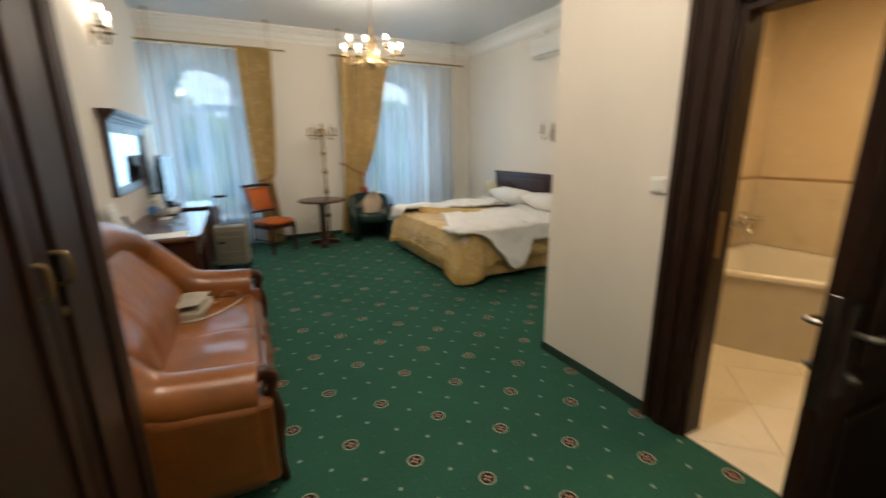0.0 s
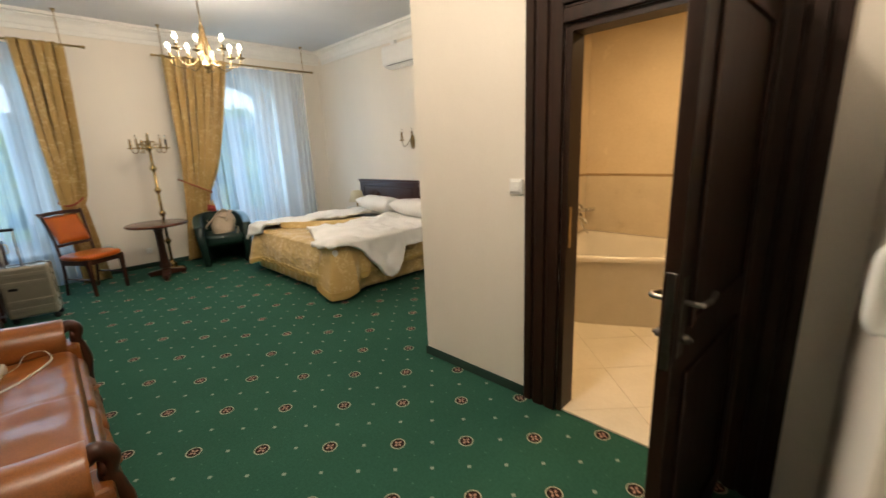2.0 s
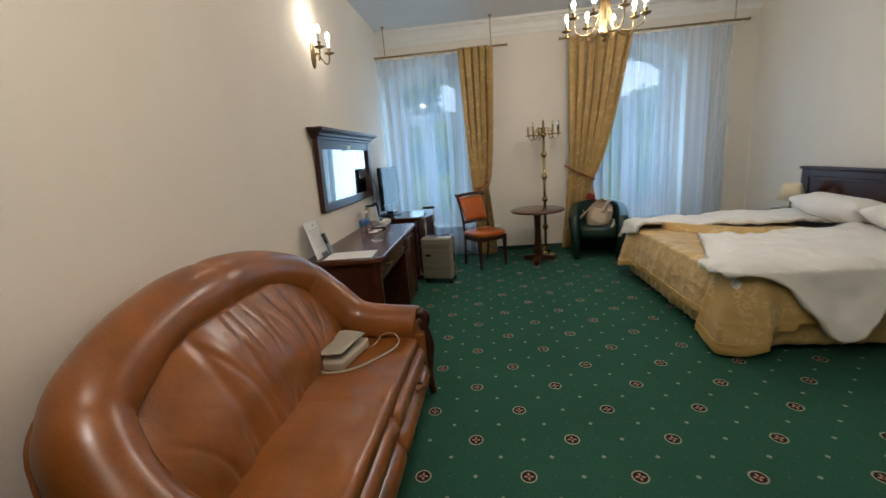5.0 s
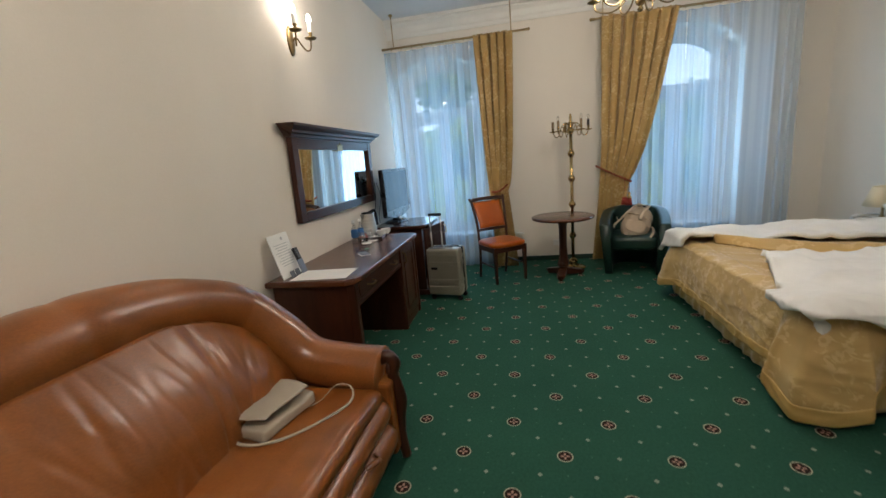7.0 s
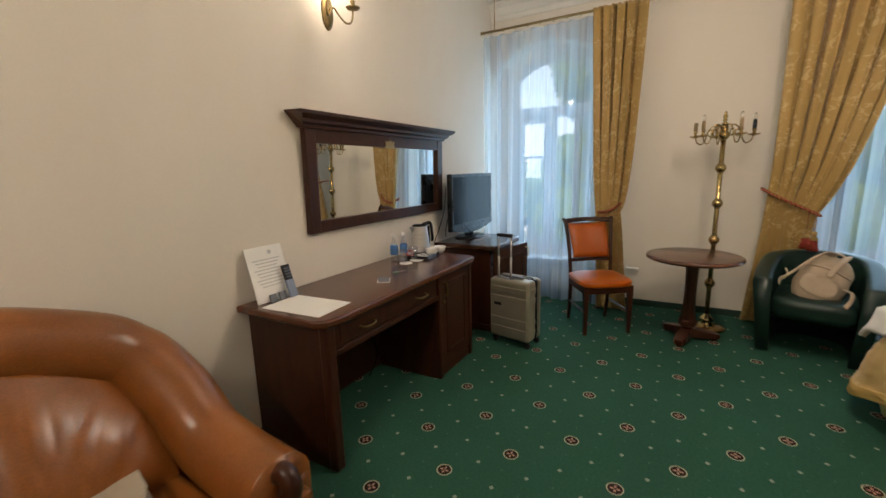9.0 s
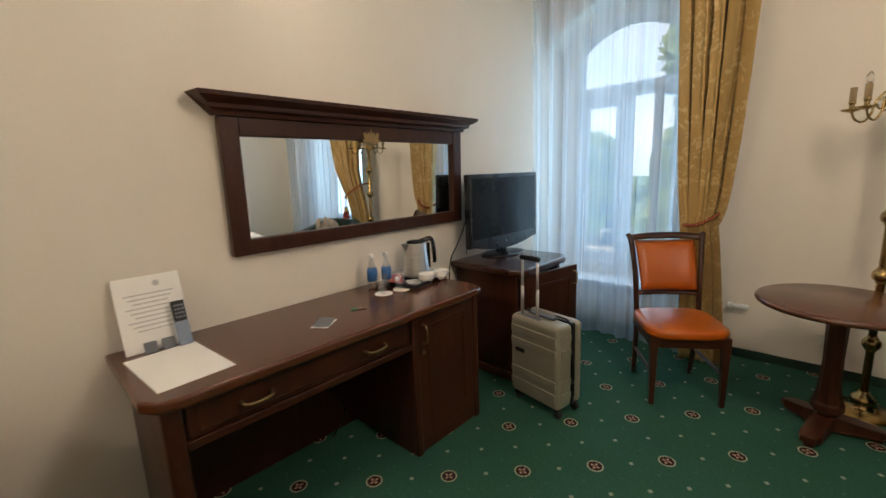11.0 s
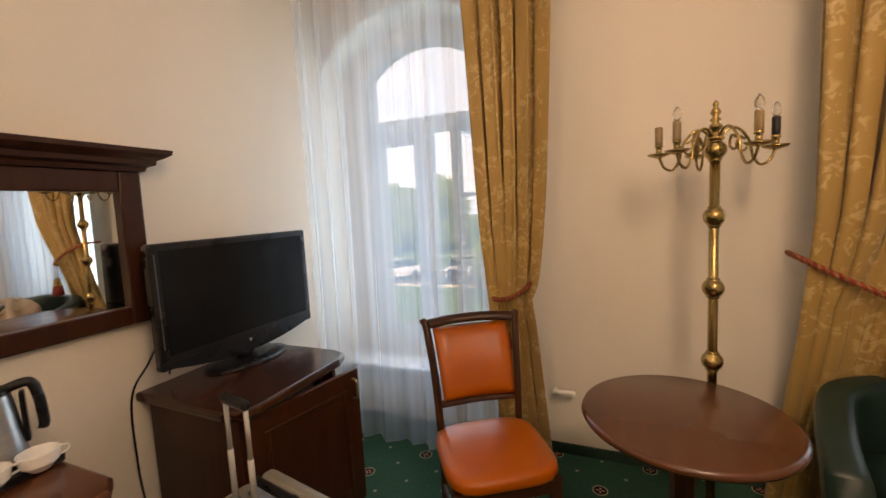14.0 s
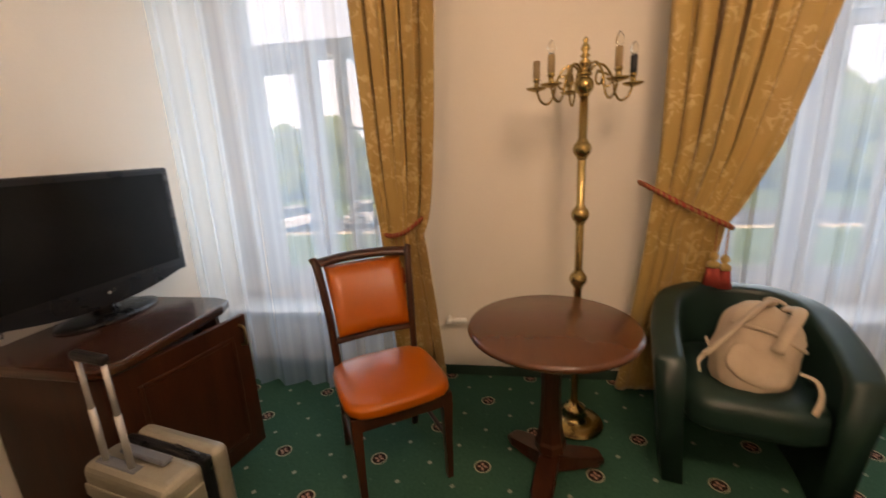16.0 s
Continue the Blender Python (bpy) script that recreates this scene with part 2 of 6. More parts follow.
def carpet_mat(dx, dy, x0, y0):
    """Green woven carpet: medallions on a diamond lattice, small flowers and dots between them."""
    m, nt, p, co = base_mat("green_medallion_carpet", 0.95, spec=0.15)
    sep = nt.nodes.new("ShaderNodeSeparateXYZ")
    nt.links.new(co, sep.inputs[0])
    u = op(nt, "MULTIPLY", op(nt, "SUBTRACT", sep.outputs[0], x0), 1 / dx)
    v = op(nt, "MULTIPLY", op(nt, "SUBTRACT", sep.outputs[1], y0), 1 / dy)

    def near(k, shift):
        a = op(nt, "ADD", op(nt, "MULTIPLY", op(nt, "ADD", u, v), k), shift)
        b = op(nt, "ADD", op(nt, "MULTIPLY", op(nt, "SUBTRACT", u, v), k), shift)
        ra, rb = (op(nt, "SUBTRACT", w, op(nt, "ROUND", w)) for w in (a, b))
        q = 0.5 / k
        return (op(nt, "MULTIPLY", op(nt, "ADD", ra, rb), q * dx), op(nt, "MULTIPLY", op(nt, "SUBTRACT", ra, rb), q * dy))

    def radius(d):
        return op(nt, "SQRT", op(nt, "ADD", op(nt, "MULTIPLY", d[0], d[0]), op(nt, "MULTIPLY", d[1], d[1])))

    def disc(r, size):
        return ramp(nt, r, size + 0.0015, size - 0.0015)

    def petals(d, reach, size, slim=1.0):
        """Four petals on the two axes."""
        ax, ay = op(nt, "ABSOLUTE", d[0]), op(nt, "ABSOLUTE", d[1])
        hi, lo = op(nt, "MAXIMUM", ax, ay), op(nt, "MINIMUM", ax, ay)
        r = radius((op(nt, "SUBTRACT", hi, reach), op(nt, "MULTIPLY", lo, slim)))
        return disc(r, size)

    pile = noise_tex(nt, co, 420, 2)
    broad = noise_tex(nt, co, 1.6, 4)
    tuft = noise_tex(nt, co, 70, 3)
    ground = mix_rgb(nt, ramp(nt, op(nt, "ADD", op(nt, "ADD", op(nt, "MULTIPLY", pile, 0.35), op(nt, "MULTIPLY", tuft, 0.40)), op(nt, "MULTIPLY", broad, 0.25)), 0.3, 0.7), (0.0150, 0.056, 0.036), (0.034, 0.118, 0.077))
    dm = near(0.5, 0.0)
    rm = radius(dm)
    df = near(1.0, 0.0)
    dd = near(1.0, 0.5)
    fl = op(nt, "MULTIPLY", petals(df, 0.006, 0.0052), 0.85)
    col = mix_rgb(nt, fl, ground, (0.34, 0.335, 0.27))
    col = mix_rgb(nt, op(nt, "MULTIPLY", disc(radius(dd), 0.0045), 0.55), col, (0.085, 0.20, 0.135))
    col = mix_rgb(nt, disc(rm, 0.0395), col, (0.47, 0.42, 0.30))
    gap = ramp(nt, noise_tex(nt, co, 160, 1), 0.40, 0.30)
    col = mix_rgb(nt, op(nt, "MULTIPLY", disc(rm, 0.039), gap), col, (0.02, 0.06, 0.035))
    col = mix_rgb(nt, disc(rm, 0.0338), col, (0.027, 0.0115, 0.008))
    col = mix_rgb(nt, op(nt, "MULTIPLY", petals(dm, 0.0135, 0.0098, 1.75), 0.9), col, (0.50, 0.26, 0.20))
    col = mix_rgb(nt, disc(rm, 0.006), col, (0.04, 0.02, 0.015))
    nt.links.new(col, p.inputs["Base Color"])
    nt.links.new(bump(nt, pile, 0.5, 0.004), p.inputs["Normal"])
    return m


CARPET = carpet_mat(0.2553, 0.26, 0.353, 4.41)


def glow(name, colour, strength):
    m = bpy.data.materials.new(name)
    m.use_nodes = True
    p = m.node_tree.nodes["Principled BSDF"]
    p.inputs["Base Color"].default_value = (0.9, 0.88, 0.8, 1)
    p.inputs["Emission Color"].default_value, p.inputs["Emission Strength"].default_value = (*colour, 1), strength
    return m


BULB = glow("lit_candle_bulb", (1.0, 0.86, 0.62), 14.0)


def glass_mat(name, tint=(0.95, 0.97, 0.97), rough=0.02):
    m = bpy.data.materials.new(name)
    m.use_nodes = True
    nt = m.node_tree
    p = nt.nodes["Principled BSDF"]
    p.inputs["Base Color"].default_value, p.inputs["Roughness"].default_value = (*tint, 1), rough
    p.inputs["Transmission Weight"].default_value, p.inputs["IOR"].default_value = 1.0, 1.45
    return m


def pane_mat():
    m = bpy.data.materials.new("window_glass")
    m.use_nodes = True
    nt = m.node_tree
    g, t, x = nt.nodes.new("ShaderNodeBsdfGlossy"), nt.nodes.new("ShaderNodeBsdfTransparent"), nt.nodes.new("ShaderNodeMixShader")
    g.inputs["Roughness"].default_value = 0.02
    x.inputs[0].default_value = 0.06
    nt.links.new(t.outputs[0], x.inputs[1])
    nt.links.new(g.outputs[0], x.inputs[2])
    nt.links.new(x.outputs[0], nt.nodes["Material Output"].inputs[0])
    return m


PANE = pane_mat()
THIN = pane_mat()
THIN.name = "thin_clear_glass"
for nd in THIN.node_tree.nodes:
    if nd.type == "MIX_SHADER":
        nd.inputs[0].default_value = 0.13
    if nd.type == "BSDF_TRANSPARENT":
        nd.inputs[0].default_value = (0.95, 0.96, 0.965, 1)
MIRROR = base_mat("mirror_silver", 0.015, 1.0)[0]
MIRROR.node_tree.nodes["Principled BSDF"].inputs["Base Color"].default_value = (0.88, 0.90, 0.89, 1)
SCREEN = surface("dark_screen_glass", (0.006, 0.007, 0.008), (0.010, 0.011, 0.012), 0.14, relief=0, spec=0.16, rvar=0.02)

# ---- mesh helpers ----


def part(name, bm, material, parent=None, label="", smooth=False):
    me = bpy.data.meshes.new(name)
    bmesh.ops.recalc_face_normals(bm, faces=bm.faces)
    for f in bm.faces:
        f.smooth = smooth
    bm.to_mesh(me)
    bm.free()
    me.materials.append(material)
    ob = new(name, me)
    if parent:
        ob.parent = parent
    if label:
        ob["label"] = label
    return ob


def thing(name, label, category, m=None, group=""):
    ob = new(name)
    ob.empty_display_size = 0.1
    if m is not None:
        ob.matrix_world = m
    return tagged(ob, label, category, group)


def structure(ob, label="", category=""):
    return tagged(ob, label, category, kind="structure")


def box(x0, x1, y0, y1, z0, z1, bevel=0.0, bm=None, seg=2):
    own = bmesh.new()
    bmesh.ops.create_cube(own, size=1.0)
    for v in own.verts:
        v.co = Vector((x0 + (v.co.x + 0.5) * (x1 - x0), y0 + (v.co.y + 0.5) * (y1 - y0), z0 + (v.co.z + 0.5) * (z1 - z0)))
    if bevel:
        bmesh.ops.bevel(own, geom=own.edges[:], offset=bevel, segments=seg, profile=0.5, affect="EDGES")
    return join(bm, own)


def join(bm, own):
    if bm is None:
        return own
    me = bpy.data.meshes.new("tmp")
    own.to_mesh(me)
    own.free()
    bm.from_mesh(me)
    bpy.data.meshes.remove(me)
    return bm


def lathe(profile, centre=(0, 0, 0), seg=24, bm=None, m=None):
    """A turned body from rows of radius and height."""
    own = bmesh.new()
    rings = []
    for r, z in profile:
        rings.append([own.verts.new((centre[0] + r * math.cos(2 * math.pi * i / seg), centre[1] + r * math.sin(2 * math.pi * i / seg), centre[2] + z)) for i in range(seg)])
    for a, b in zip(rings, rings[1:]):
        for i in range(seg):
            own.faces.new((a[i], a[(i + 1) % seg], b[(i + 1) % seg], b[i]))
    own.faces.new(rings[0])
    own.faces.new(rings[-1])
    if m is not None:
        own.transform(m)
    return join(bm, own)


def spline(points, n):
    """Catmull-Rom through points."""
    pts = [Vector(p) for p in points]
    pts = [2 * pts[0] - pts[1], *pts, 2 * pts[-1] - pts[-2]]
    out = []
    for i in range(1, len(pts) - 2):
        a, b, c, d = pts[i - 1:i + 3]
        for k in range(n):
            t = k / n
            out.append(0.5 * (2 * b + (c - a) * t + (2 * a - 5 * b + 4 * c - d) * t * t + (3 * b - a - 3 * c + d) * t ** 3))
    out.append(pts[-2])
    return out


def tube(points, radius, seg=10, bm=None, flat=1.0):
    """A round bar along points; radius may be a list. flat squeezes it along its binormal."""
    own = bmesh.new()
    pts = [Vector(p) for p in points]
    rad = radius if isinstance(radius, (list, tuple)) else [radius] * len(pts)
    rings, side = [], None
    for i, p in enumerate(pts):
        d = (pts[min(i + 1, len(pts) - 1)] - pts[max(i - 1, 0)]).normalized()
        if side is None:
            side = d.orthogonal().normalized()
        side = (side - d * side.dot(d)).normalized()
        up = d.cross(side)
        rings.append([own.verts.new(p + rad[i] * (math.cos(2 * math.pi * k / seg) * side + flat * math.sin(2 * math.pi * k / seg) * up)) for k in range(seg)])
    for a, b in zip(rings, rings[1:]):
        for i in range(seg):
            own.faces.new((a[i], a[(i + 1) % seg], b[(i + 1) % seg], b[i]))
    own.faces.new(rings[0])
    own.faces.new(rings[-1])
    return join(bm, own)


def sheet(f, nu, nv, thick=0.0, bm=None):
    """A surface f(u, v), u and v from 0 to 1, given a thickness."""
    own = bmesh.new()
    vs = [[own.verts.new(f(i / nu, j / nv)) for j in range(nv + 1)] for i in range(nu + 1)]
    for i in range(nu):
        for j in range(nv):
            own.faces.new((vs[i][j], vs[i + 1][j], vs[i + 1][j + 1], vs[i][j + 1]))
    if thick:
        own.normal_update()
        far = [[own.verts.new(v.co - v.normal * thick) for v in line] for line in vs]
        for i in range(nu):
            for j in range(nv):
                own.faces.new((far[i][j], far[i][j + 1], far[i + 1][j + 1], far[i + 1][j]))
        rim = [(i, 0) for i in range(nu)] + [(nu, j) for j in range(nv)] + [(i, nv) for i in range(nu, 0, -1)] + [(0, j) for j in range(nv, 0, -1)]
        for (i, j), (k, m) in zip(rim, rim[1:] + rim[:1]):
            own.faces.new((vs[i][j], far[i][j], far[k][m], vs[k][m]))
    return join(bm, own)


def prism(poly, z0, z1, bm=None, bevel=0.0, m=None):
    own = bmesh.new()
    lo, hi = ([own.verts.new((x, y, z)) for x, y in poly] for z in (z0, z1))
    n = len(poly)
    own.faces.new(lo[::-1])
    own.faces.new(hi)
    for i in range(n):
        own.faces.new((lo[i], lo[(i + 1) % n], hi[(i + 1) % n], hi[i]))
    if bevel:
        bmesh.ops.bevel(own, geom=[e for e in own.edges if abs(e.verts[0].co.z - e.verts[1].co.z) < 1e-6], offset=bevel, segments=2, profile=0.5, affect="EDGES")
    if m is not None:
        own.transform(m)
    return join(bm, own)


def blob(rx, ry, rz, centre=(0, 0, 0), power=2.6, nu=28, nv=16, rough=0.0, freq=4.0, bm=None):
    """A rounded cushion-like body."""
    own = bmesh.new()
    bmesh.ops.create_uvsphere(own, u_segments=nu, v_segments=nv, radius=1.0)
    for v in own.verts:
        c = v.co
        k = (abs(c.x) ** power + abs(c.y) ** power + abs(c.z) ** power) ** (-1 / power)
        c = c * k
        n = noise.noise(c * freq) * rough
        v.co = Vector((centre[0] + c.x * rx * (1 + n), centre[1] + c.y * ry * (1 + n), centre[2] + c.z * rz * (1 + n)))
    return join(bm, own)


def lerp(a, b, t):
    return a + (b - a) * t


def place(ob, m):
    ob.matrix_world = m
    return ob


# ---- the shell of the room ----
LX, RX, WY, CZ = -0.955, 4.28, 7.30, 3.33
BX, BY = 1.93, 2.15  # bathroom block: its face to the room and its far end

floor = structure(part("floor", box(LX - 0.2, RX + 0.2, -1.6, WY + 0.02, -0.12, 0.0), CARPET), "dark green carpet with small red and cream medallions", "carpet")
structure(part("ceiling", box(LX - 0.2, RX + 0.2, -1.6, WY + 0.2, CZ, CZ + 0.15), CEIL), "plain white painted ceiling", "ceiling")
structure(part("wall_west", box(LX - 0.2, LX, -1.6, WY + 0.4, 0, CZ), PLASTER), "cream wallpapered wall", "wall")
structure(part("wall_east", box(RX, RX + 0.2, -1.6, WY + 0.4, 0, CZ), PLASTER), "cream wallpapered wall behind the bed", "wall")
structure(part("wall_south", box(LX, 0.82, -1.6, -1.45, 0, CZ), PLASTER), "cream wallpapered wall", "wall")
# the corner pier by the entrance
structure(part("wall_entrance", box(0.82, RX, -1.6, -0.064, 0, CZ, 0.012), PLASTER), "cream wall pier by the entrance", "wall")
DY0, DY1, DZ = 0.24, 1.07, 2.07
bm = box(BX, BX + 0.12, -0.064, DY0, 0, CZ)
box(BX, BX + 0.12, DY1, BY, 0, CZ, bm=bm)
box(BX, BX + 0.12, DY0, DY1, DZ, CZ, bm=bm)
structure(part("wall_bathroom", bm, PLASTER), "cream wall with the bathroom doorway", "wall")
structure(part("wall_bathroom_end", box(BX + 0.12, RX, BY - 0.12, BY, 0, CZ), PLASTER), "cream wall of the bathroom block", "wall")


def arch(cx, hw, z0, spring, rise, n=14):
    """Outline of a segmental arched opening."""
    r = (hw * hw + rise * rise) / (2 * rise)
    a = math.asin(hw / r)
    pts = [(cx - hw, z0), (cx + hw, z0)]
    for i in range(n + 1):
        t = a - 2 * a * i / n
        pts.append((cx + r * math.sin(t), spring + rise - r + r * math.cos(t)))
    return pts


WINS = (-0.31, 2.73)
NICHE = dict(hw=0.64, z0=0.42, spring=2.54, rise=0.30)
LIGHT = dict(hw=0.47, z0=0.52, spring=2.51, rise=0.22)


def wall_with_arches(y, thick, x0, x1, z1, shape):
    """A wall along x pierced by arched openings."""
    own = bmesh.new()
    edges = []
    for loop in ([(x0, 0), (x1, 0), (x1, z1), (x0, z1)], *(arch(c, **shape) for c in WINS)):
        vs = [own.verts.new((x, y, z)) for x, z in loop]
        edges += [own.edges.new((vs[i], vs[(i + 1) % len(vs)])) for i in range(len(vs))]
    bmesh.ops.triangle_fill(own, use_beauty=True, edges=edges)
    # discard what fills the openings
    for f in list(own.faces):
        c = f.calc_center_median()
        for w in WINS:
            r = (shape["hw"] ** 2 + shape["rise"] ** 2) / (2 * shape["rise"])
            top = shape["spring"] + shape["rise"] - r
            if abs(c.x - w) < shape["hw"] and c.z > shape["z0"] and (c.z < shape["spring"] or math.hypot(c.x - w, c.z - top) < r):
                own.faces.remove(f)
                break
    geo = bmesh.ops.extrude_face_region(own, geom=own.faces[:])
    for v in geo["geom"]:
        if isinstance(v, bmesh.types.BMVert):
            v.co.y += thick
    return own


structure(part("wall_north", wall_with_arches(WY, 0.26, LX, RX, CZ, NICHE), PLASTER), "cream wallpapered wall with two arched window niches", "wall")
structure(part("wall_north_outer", wall_with_arches(WY + 0.26, 0.16, LX, RX, CZ, LIGHT), PLASTER), "white plastered arched window surround", "wall")


def cornice(name, pts, inward):
    """A stepped plaster cornice along a straight run."""
    prof = [(0.0, 0.0), (0.018, 0.0), (0.018, 0.05), (0.03, 0.06), (0.055, 0.12), (0.10, 0.155), (0.10, 0.17), (0.14, 0.175), (0.14, 0.21), (0.0, 0.21)]
    own = bmesh.new()
    rings = []
    for p in pts:
        rings.append([own.verts.new((p[0] + inward[0] * d, p[1] + inward[1] * d, CZ - 0.21 + z)) for d, z in prof])
    n = len(prof)
    for i in range(n):
        own.faces.new((rings[0][i], rings[0][(i + 1) % n], rings[1][(i + 1) % n], rings[1][i]))
    own.faces.new(rings[0])
    own.faces.new(rings[1])
    structure(part(name, own, TRIMWHITE), "white stepped plaster cornice", "cornice")


cornice("cornice", ((LX, WY), (RX, WY)), (0, -1))
cornice("cornice", ((RX, BY), (RX, WY - 0.145)), (-1, 0))


def skirting(x0, x1, y0, y1):
    structure(part("baseboard", box(x0, x1, y0, y1, 0, 0.065, 0.004, seg=1), BASEB), "dark green carpet-covered skirting strip", "baseboard")


skirting(LX, RX - 0.02, WY - 0.016, WY)
skirting(LX, LX + 0.016, 3.4, WY - 0.018)
skirting(RX - 0.016, RX, BY, WY - 0.018)
skirting(BX - 0.014, BX, 1.282, BY + 0.014)
skirting(BX, RX - 0.02, BY, BY + 0.014)


def window(name, cx, ajar=0.0):
    """A white arched casement with a transom, two lights below and an arched light above."""
    w = thing(name, "white arched casement window with a transom bar", "window")
    structure(w)
    y0, y1 = WY + 0.30, WY + 0.37
    hw, zb, spring, rise = LIGHT["hw"], LIGHT["z0"], LIGHT["spring"], LIGHT["rise"]
    own = bmesh.new()
    outer, inner = arch(cx, hw, zb, spring, rise), arch(cx, hw - 0.05, zb + 0.06, spring, rise - 0.045)
    n = len(outer)
    rows = [[own.verts.new((x, y, z)) for x, z in loop] for loop, y in ((outer, y0), (inner, y0), (inner, y1), (outer, y1))]
    for a, b in zip(rows, rows[1:] + rows[:1]):
        for i in range(n):
            own.faces.new((a[i], a[(i + 1) % n], b[(i + 1) % n], b[i]))
    part("window_frame", own, FRAMEW, w)
    part("transom_bar", box(cx - hw + 0.05, cx + hw - 0.05, y0 - 0.02, y1, 2.08, 2.19, 0.008), FRAMEW, w)
    part("mullion", box(cx - 0.045, cx + 0.045, y0 - 0.02, y1, zb + 0.06, 2.08, 0.008), FRAMEW, w)
    for s in (-1, 1):
        a, b = sorted((cx + s * 0.05, cx + s * (hw - 0.055)))
        own = box(a, a + 0.055, y0 + 0.005, y1 - 0.012, zb + 0.065, 2.075, 0.006)
        box(b - 0.055, b, y0 + 0.005, y1 - 0.012, zb + 0.065, 2.075, 0.006, bm=own)
        box(a + 0.055, b - 0.055, y0 + 0.005, y1 - 0.012, zb + 0.065, zb + 0.13, 0.006, bm=own)
        box(a + 0.055, b - 0.055, y0 + 0.005, y1 - 0.012, 2.01, 2.075, 0.006, bm=own)
        box(a + 0.055, b - 0.055, y0 + 0.015, y1 - 0.02, 1.60, 1.625, bm=own)
        swing = Matrix.Identity(4)
        if s > 0 and ajar:
            hinge = Matrix.Translation((b, y1 - 0.03, 0))
            swing = hinge @ pose(0, 0, 0, 0, 0, ajar) @ hinge.inverted()
        own.transform(swing)
        leaf = part("sash", own, FRAMEW, w)
        own = box(a + 0.05, b - 0.05, y0 + 0.026, y0 + 0.03, zb + 0.12, 2.015)
        own.transform(swing)
        part("pane", own, PANE, leaf).visible_shadow = False
    part("pane", box(cx - hw + 0.05, cx + hw - 0.05, y0 + 0.03, y0 + 0.034, 2.19, spring + rise), PANE, w).visible_shadow = False
    part("window_sill", box(cx - 0.66, cx + 0.66, WY - 0.05, WY + 0.29, 0.40, 0.44, 0.008), FRAMEW, w, "white window sill")
    return w


window("window_1", WINS[0], 76.0)
window("window_2", WINS[1])

# ---- bathroom doorway and bathroom ----
trim = thing("door_frame", "dark wenge moulded door frame of the bathroom", "door frame")
structure(trim)


def casing(a, b, z0, z1, along):
    """Stepped casing board with grooves; along is 'z' for uprights, 'y' for the head."""
    own = bmesh.new()
    w = (b - a) if along == "z" else (z1 - z0)
    steps = ((0.0, 0.24, 0.024), (0.24, 0.34, 0.014), (0.34, 0.62, 0.032), (0.62, 0.70, 0.018), (0.70, 1.0, 0.028))
    for s, e, d in steps:
        if along == "z":
            box(BX - d, BX, a + s * w, a + e * w, z0, z1, 0.004, bm=own, seg=1)
        else:
            box(BX - d, BX, a, b, z1 - e * w, z1 - s * w, 0.004, bm=own, seg=1)
    return own


own = casing(0, 0.21, 0, DZ + 0.21, "z")
for v in own.verts:
    v.co.y = DY1 + 0.21 - v.co.y
part("jamb_casing", own, DARKWOOD, trim)
own = casing(0, 0.17, 0, DZ + 0.21, "z")
for v in own.verts:
    v.co.y = DY0 - 0.17 + v.co.y
part("jamb_casing", own, DARKWOOD, trim)
part("head_casing", casing(DY0, DY1, DZ, DZ + 0.21, "y"), DARKWOOD, trim)
own = box(BX, BX + 0.125, DY1 - 0.035, DY1, 0, DZ)
box(BX, BX + 0.125, DY0, DY0 + 0.035, 0, DZ, bm=own)
box(BX, BX + 0.125, DY0 + 0.035, DY1 - 0.035, DZ - 0.035, DZ, bm=own)
part("lining", own, DARKWOOD, trim)
part("strike_plate", box(BX + 0.02, BX + 0.045, DY1 - 0.0385, DY1 - 0.035, 0.98, 1.20, 0.001, seg=1), OLDBRASS, trim, "brass strike plate")

door = thing("bathroom_door", "dark wenge panelled door standing wide open", "door")
own = box(0, 0.785, -0.02, 0.02, 0.008, 2.03, 0.003, seg=1)
part("leaf", own, DARKWOOD, door)
for s in (-1, 1):
    own = bmesh.new()
    for z0, z1 in ((0.14, 0.86), (1.00, 1.90)):
        for a, b, c, d in ((0.10, 0.13, z0, z1), (0.655, 0.685, z0, z1), (0.13, 0.655, z0, z0 + 0.03), (0.13, 0.655, z1 - 0.03, z1)):
            y = sorted((s * 0.02, s * 0.032))
            box(a, b, y[0], y[1], c, d, 0.004, bm=own, seg=1)
    part("panel_moulding", own, DARKWOOD, door)
    y = sorted((s * 0.02, s * 0.024))
    plate = part("handle_plate", box(0.715, 0.755, y[0], y[1], 0.93, 1.16, 0.0015, seg=1), DARKSTEEL, door, "tarnished steel handle plate")
    part("lever", tube(spline([(0.735, s * 0.02, 1.09), (0.735, s * 0.06, 1.09), (0.71, s * 0.068, 1.09), (0.65, s * 0.064, 1.08), (0.60, s * 0.062, 1.088)], 5), 0.008, 8), DULLSTEEL, plate, "curved steel lever handle", True)
    part("key_turn", lathe([(0.014, 0), (0.014, 0.02), (0.006, 0.022), (0.006, 0.03)], seg=12, m=Matrix.Translation((0.735, s * 0.022, 0.985)) @ pose(0, 0, 0, -90 * s, 0, 0)), DARKSTEEL, plate, "", True)
part("lock_plate", box(0.785, 0.7875, -0.011, 0.011, 0.90, 1.18, 0.001, seg=1), DARKSTEEL, door, "worn steel lock plate on the door edge")
place(door, Matrix.Translation((BX - 0.035, DY0 + 0.03, 0)) @ pose(0, 0, 0, 0, 0, math.degrees(math.atan2(0.045, -0.787))))

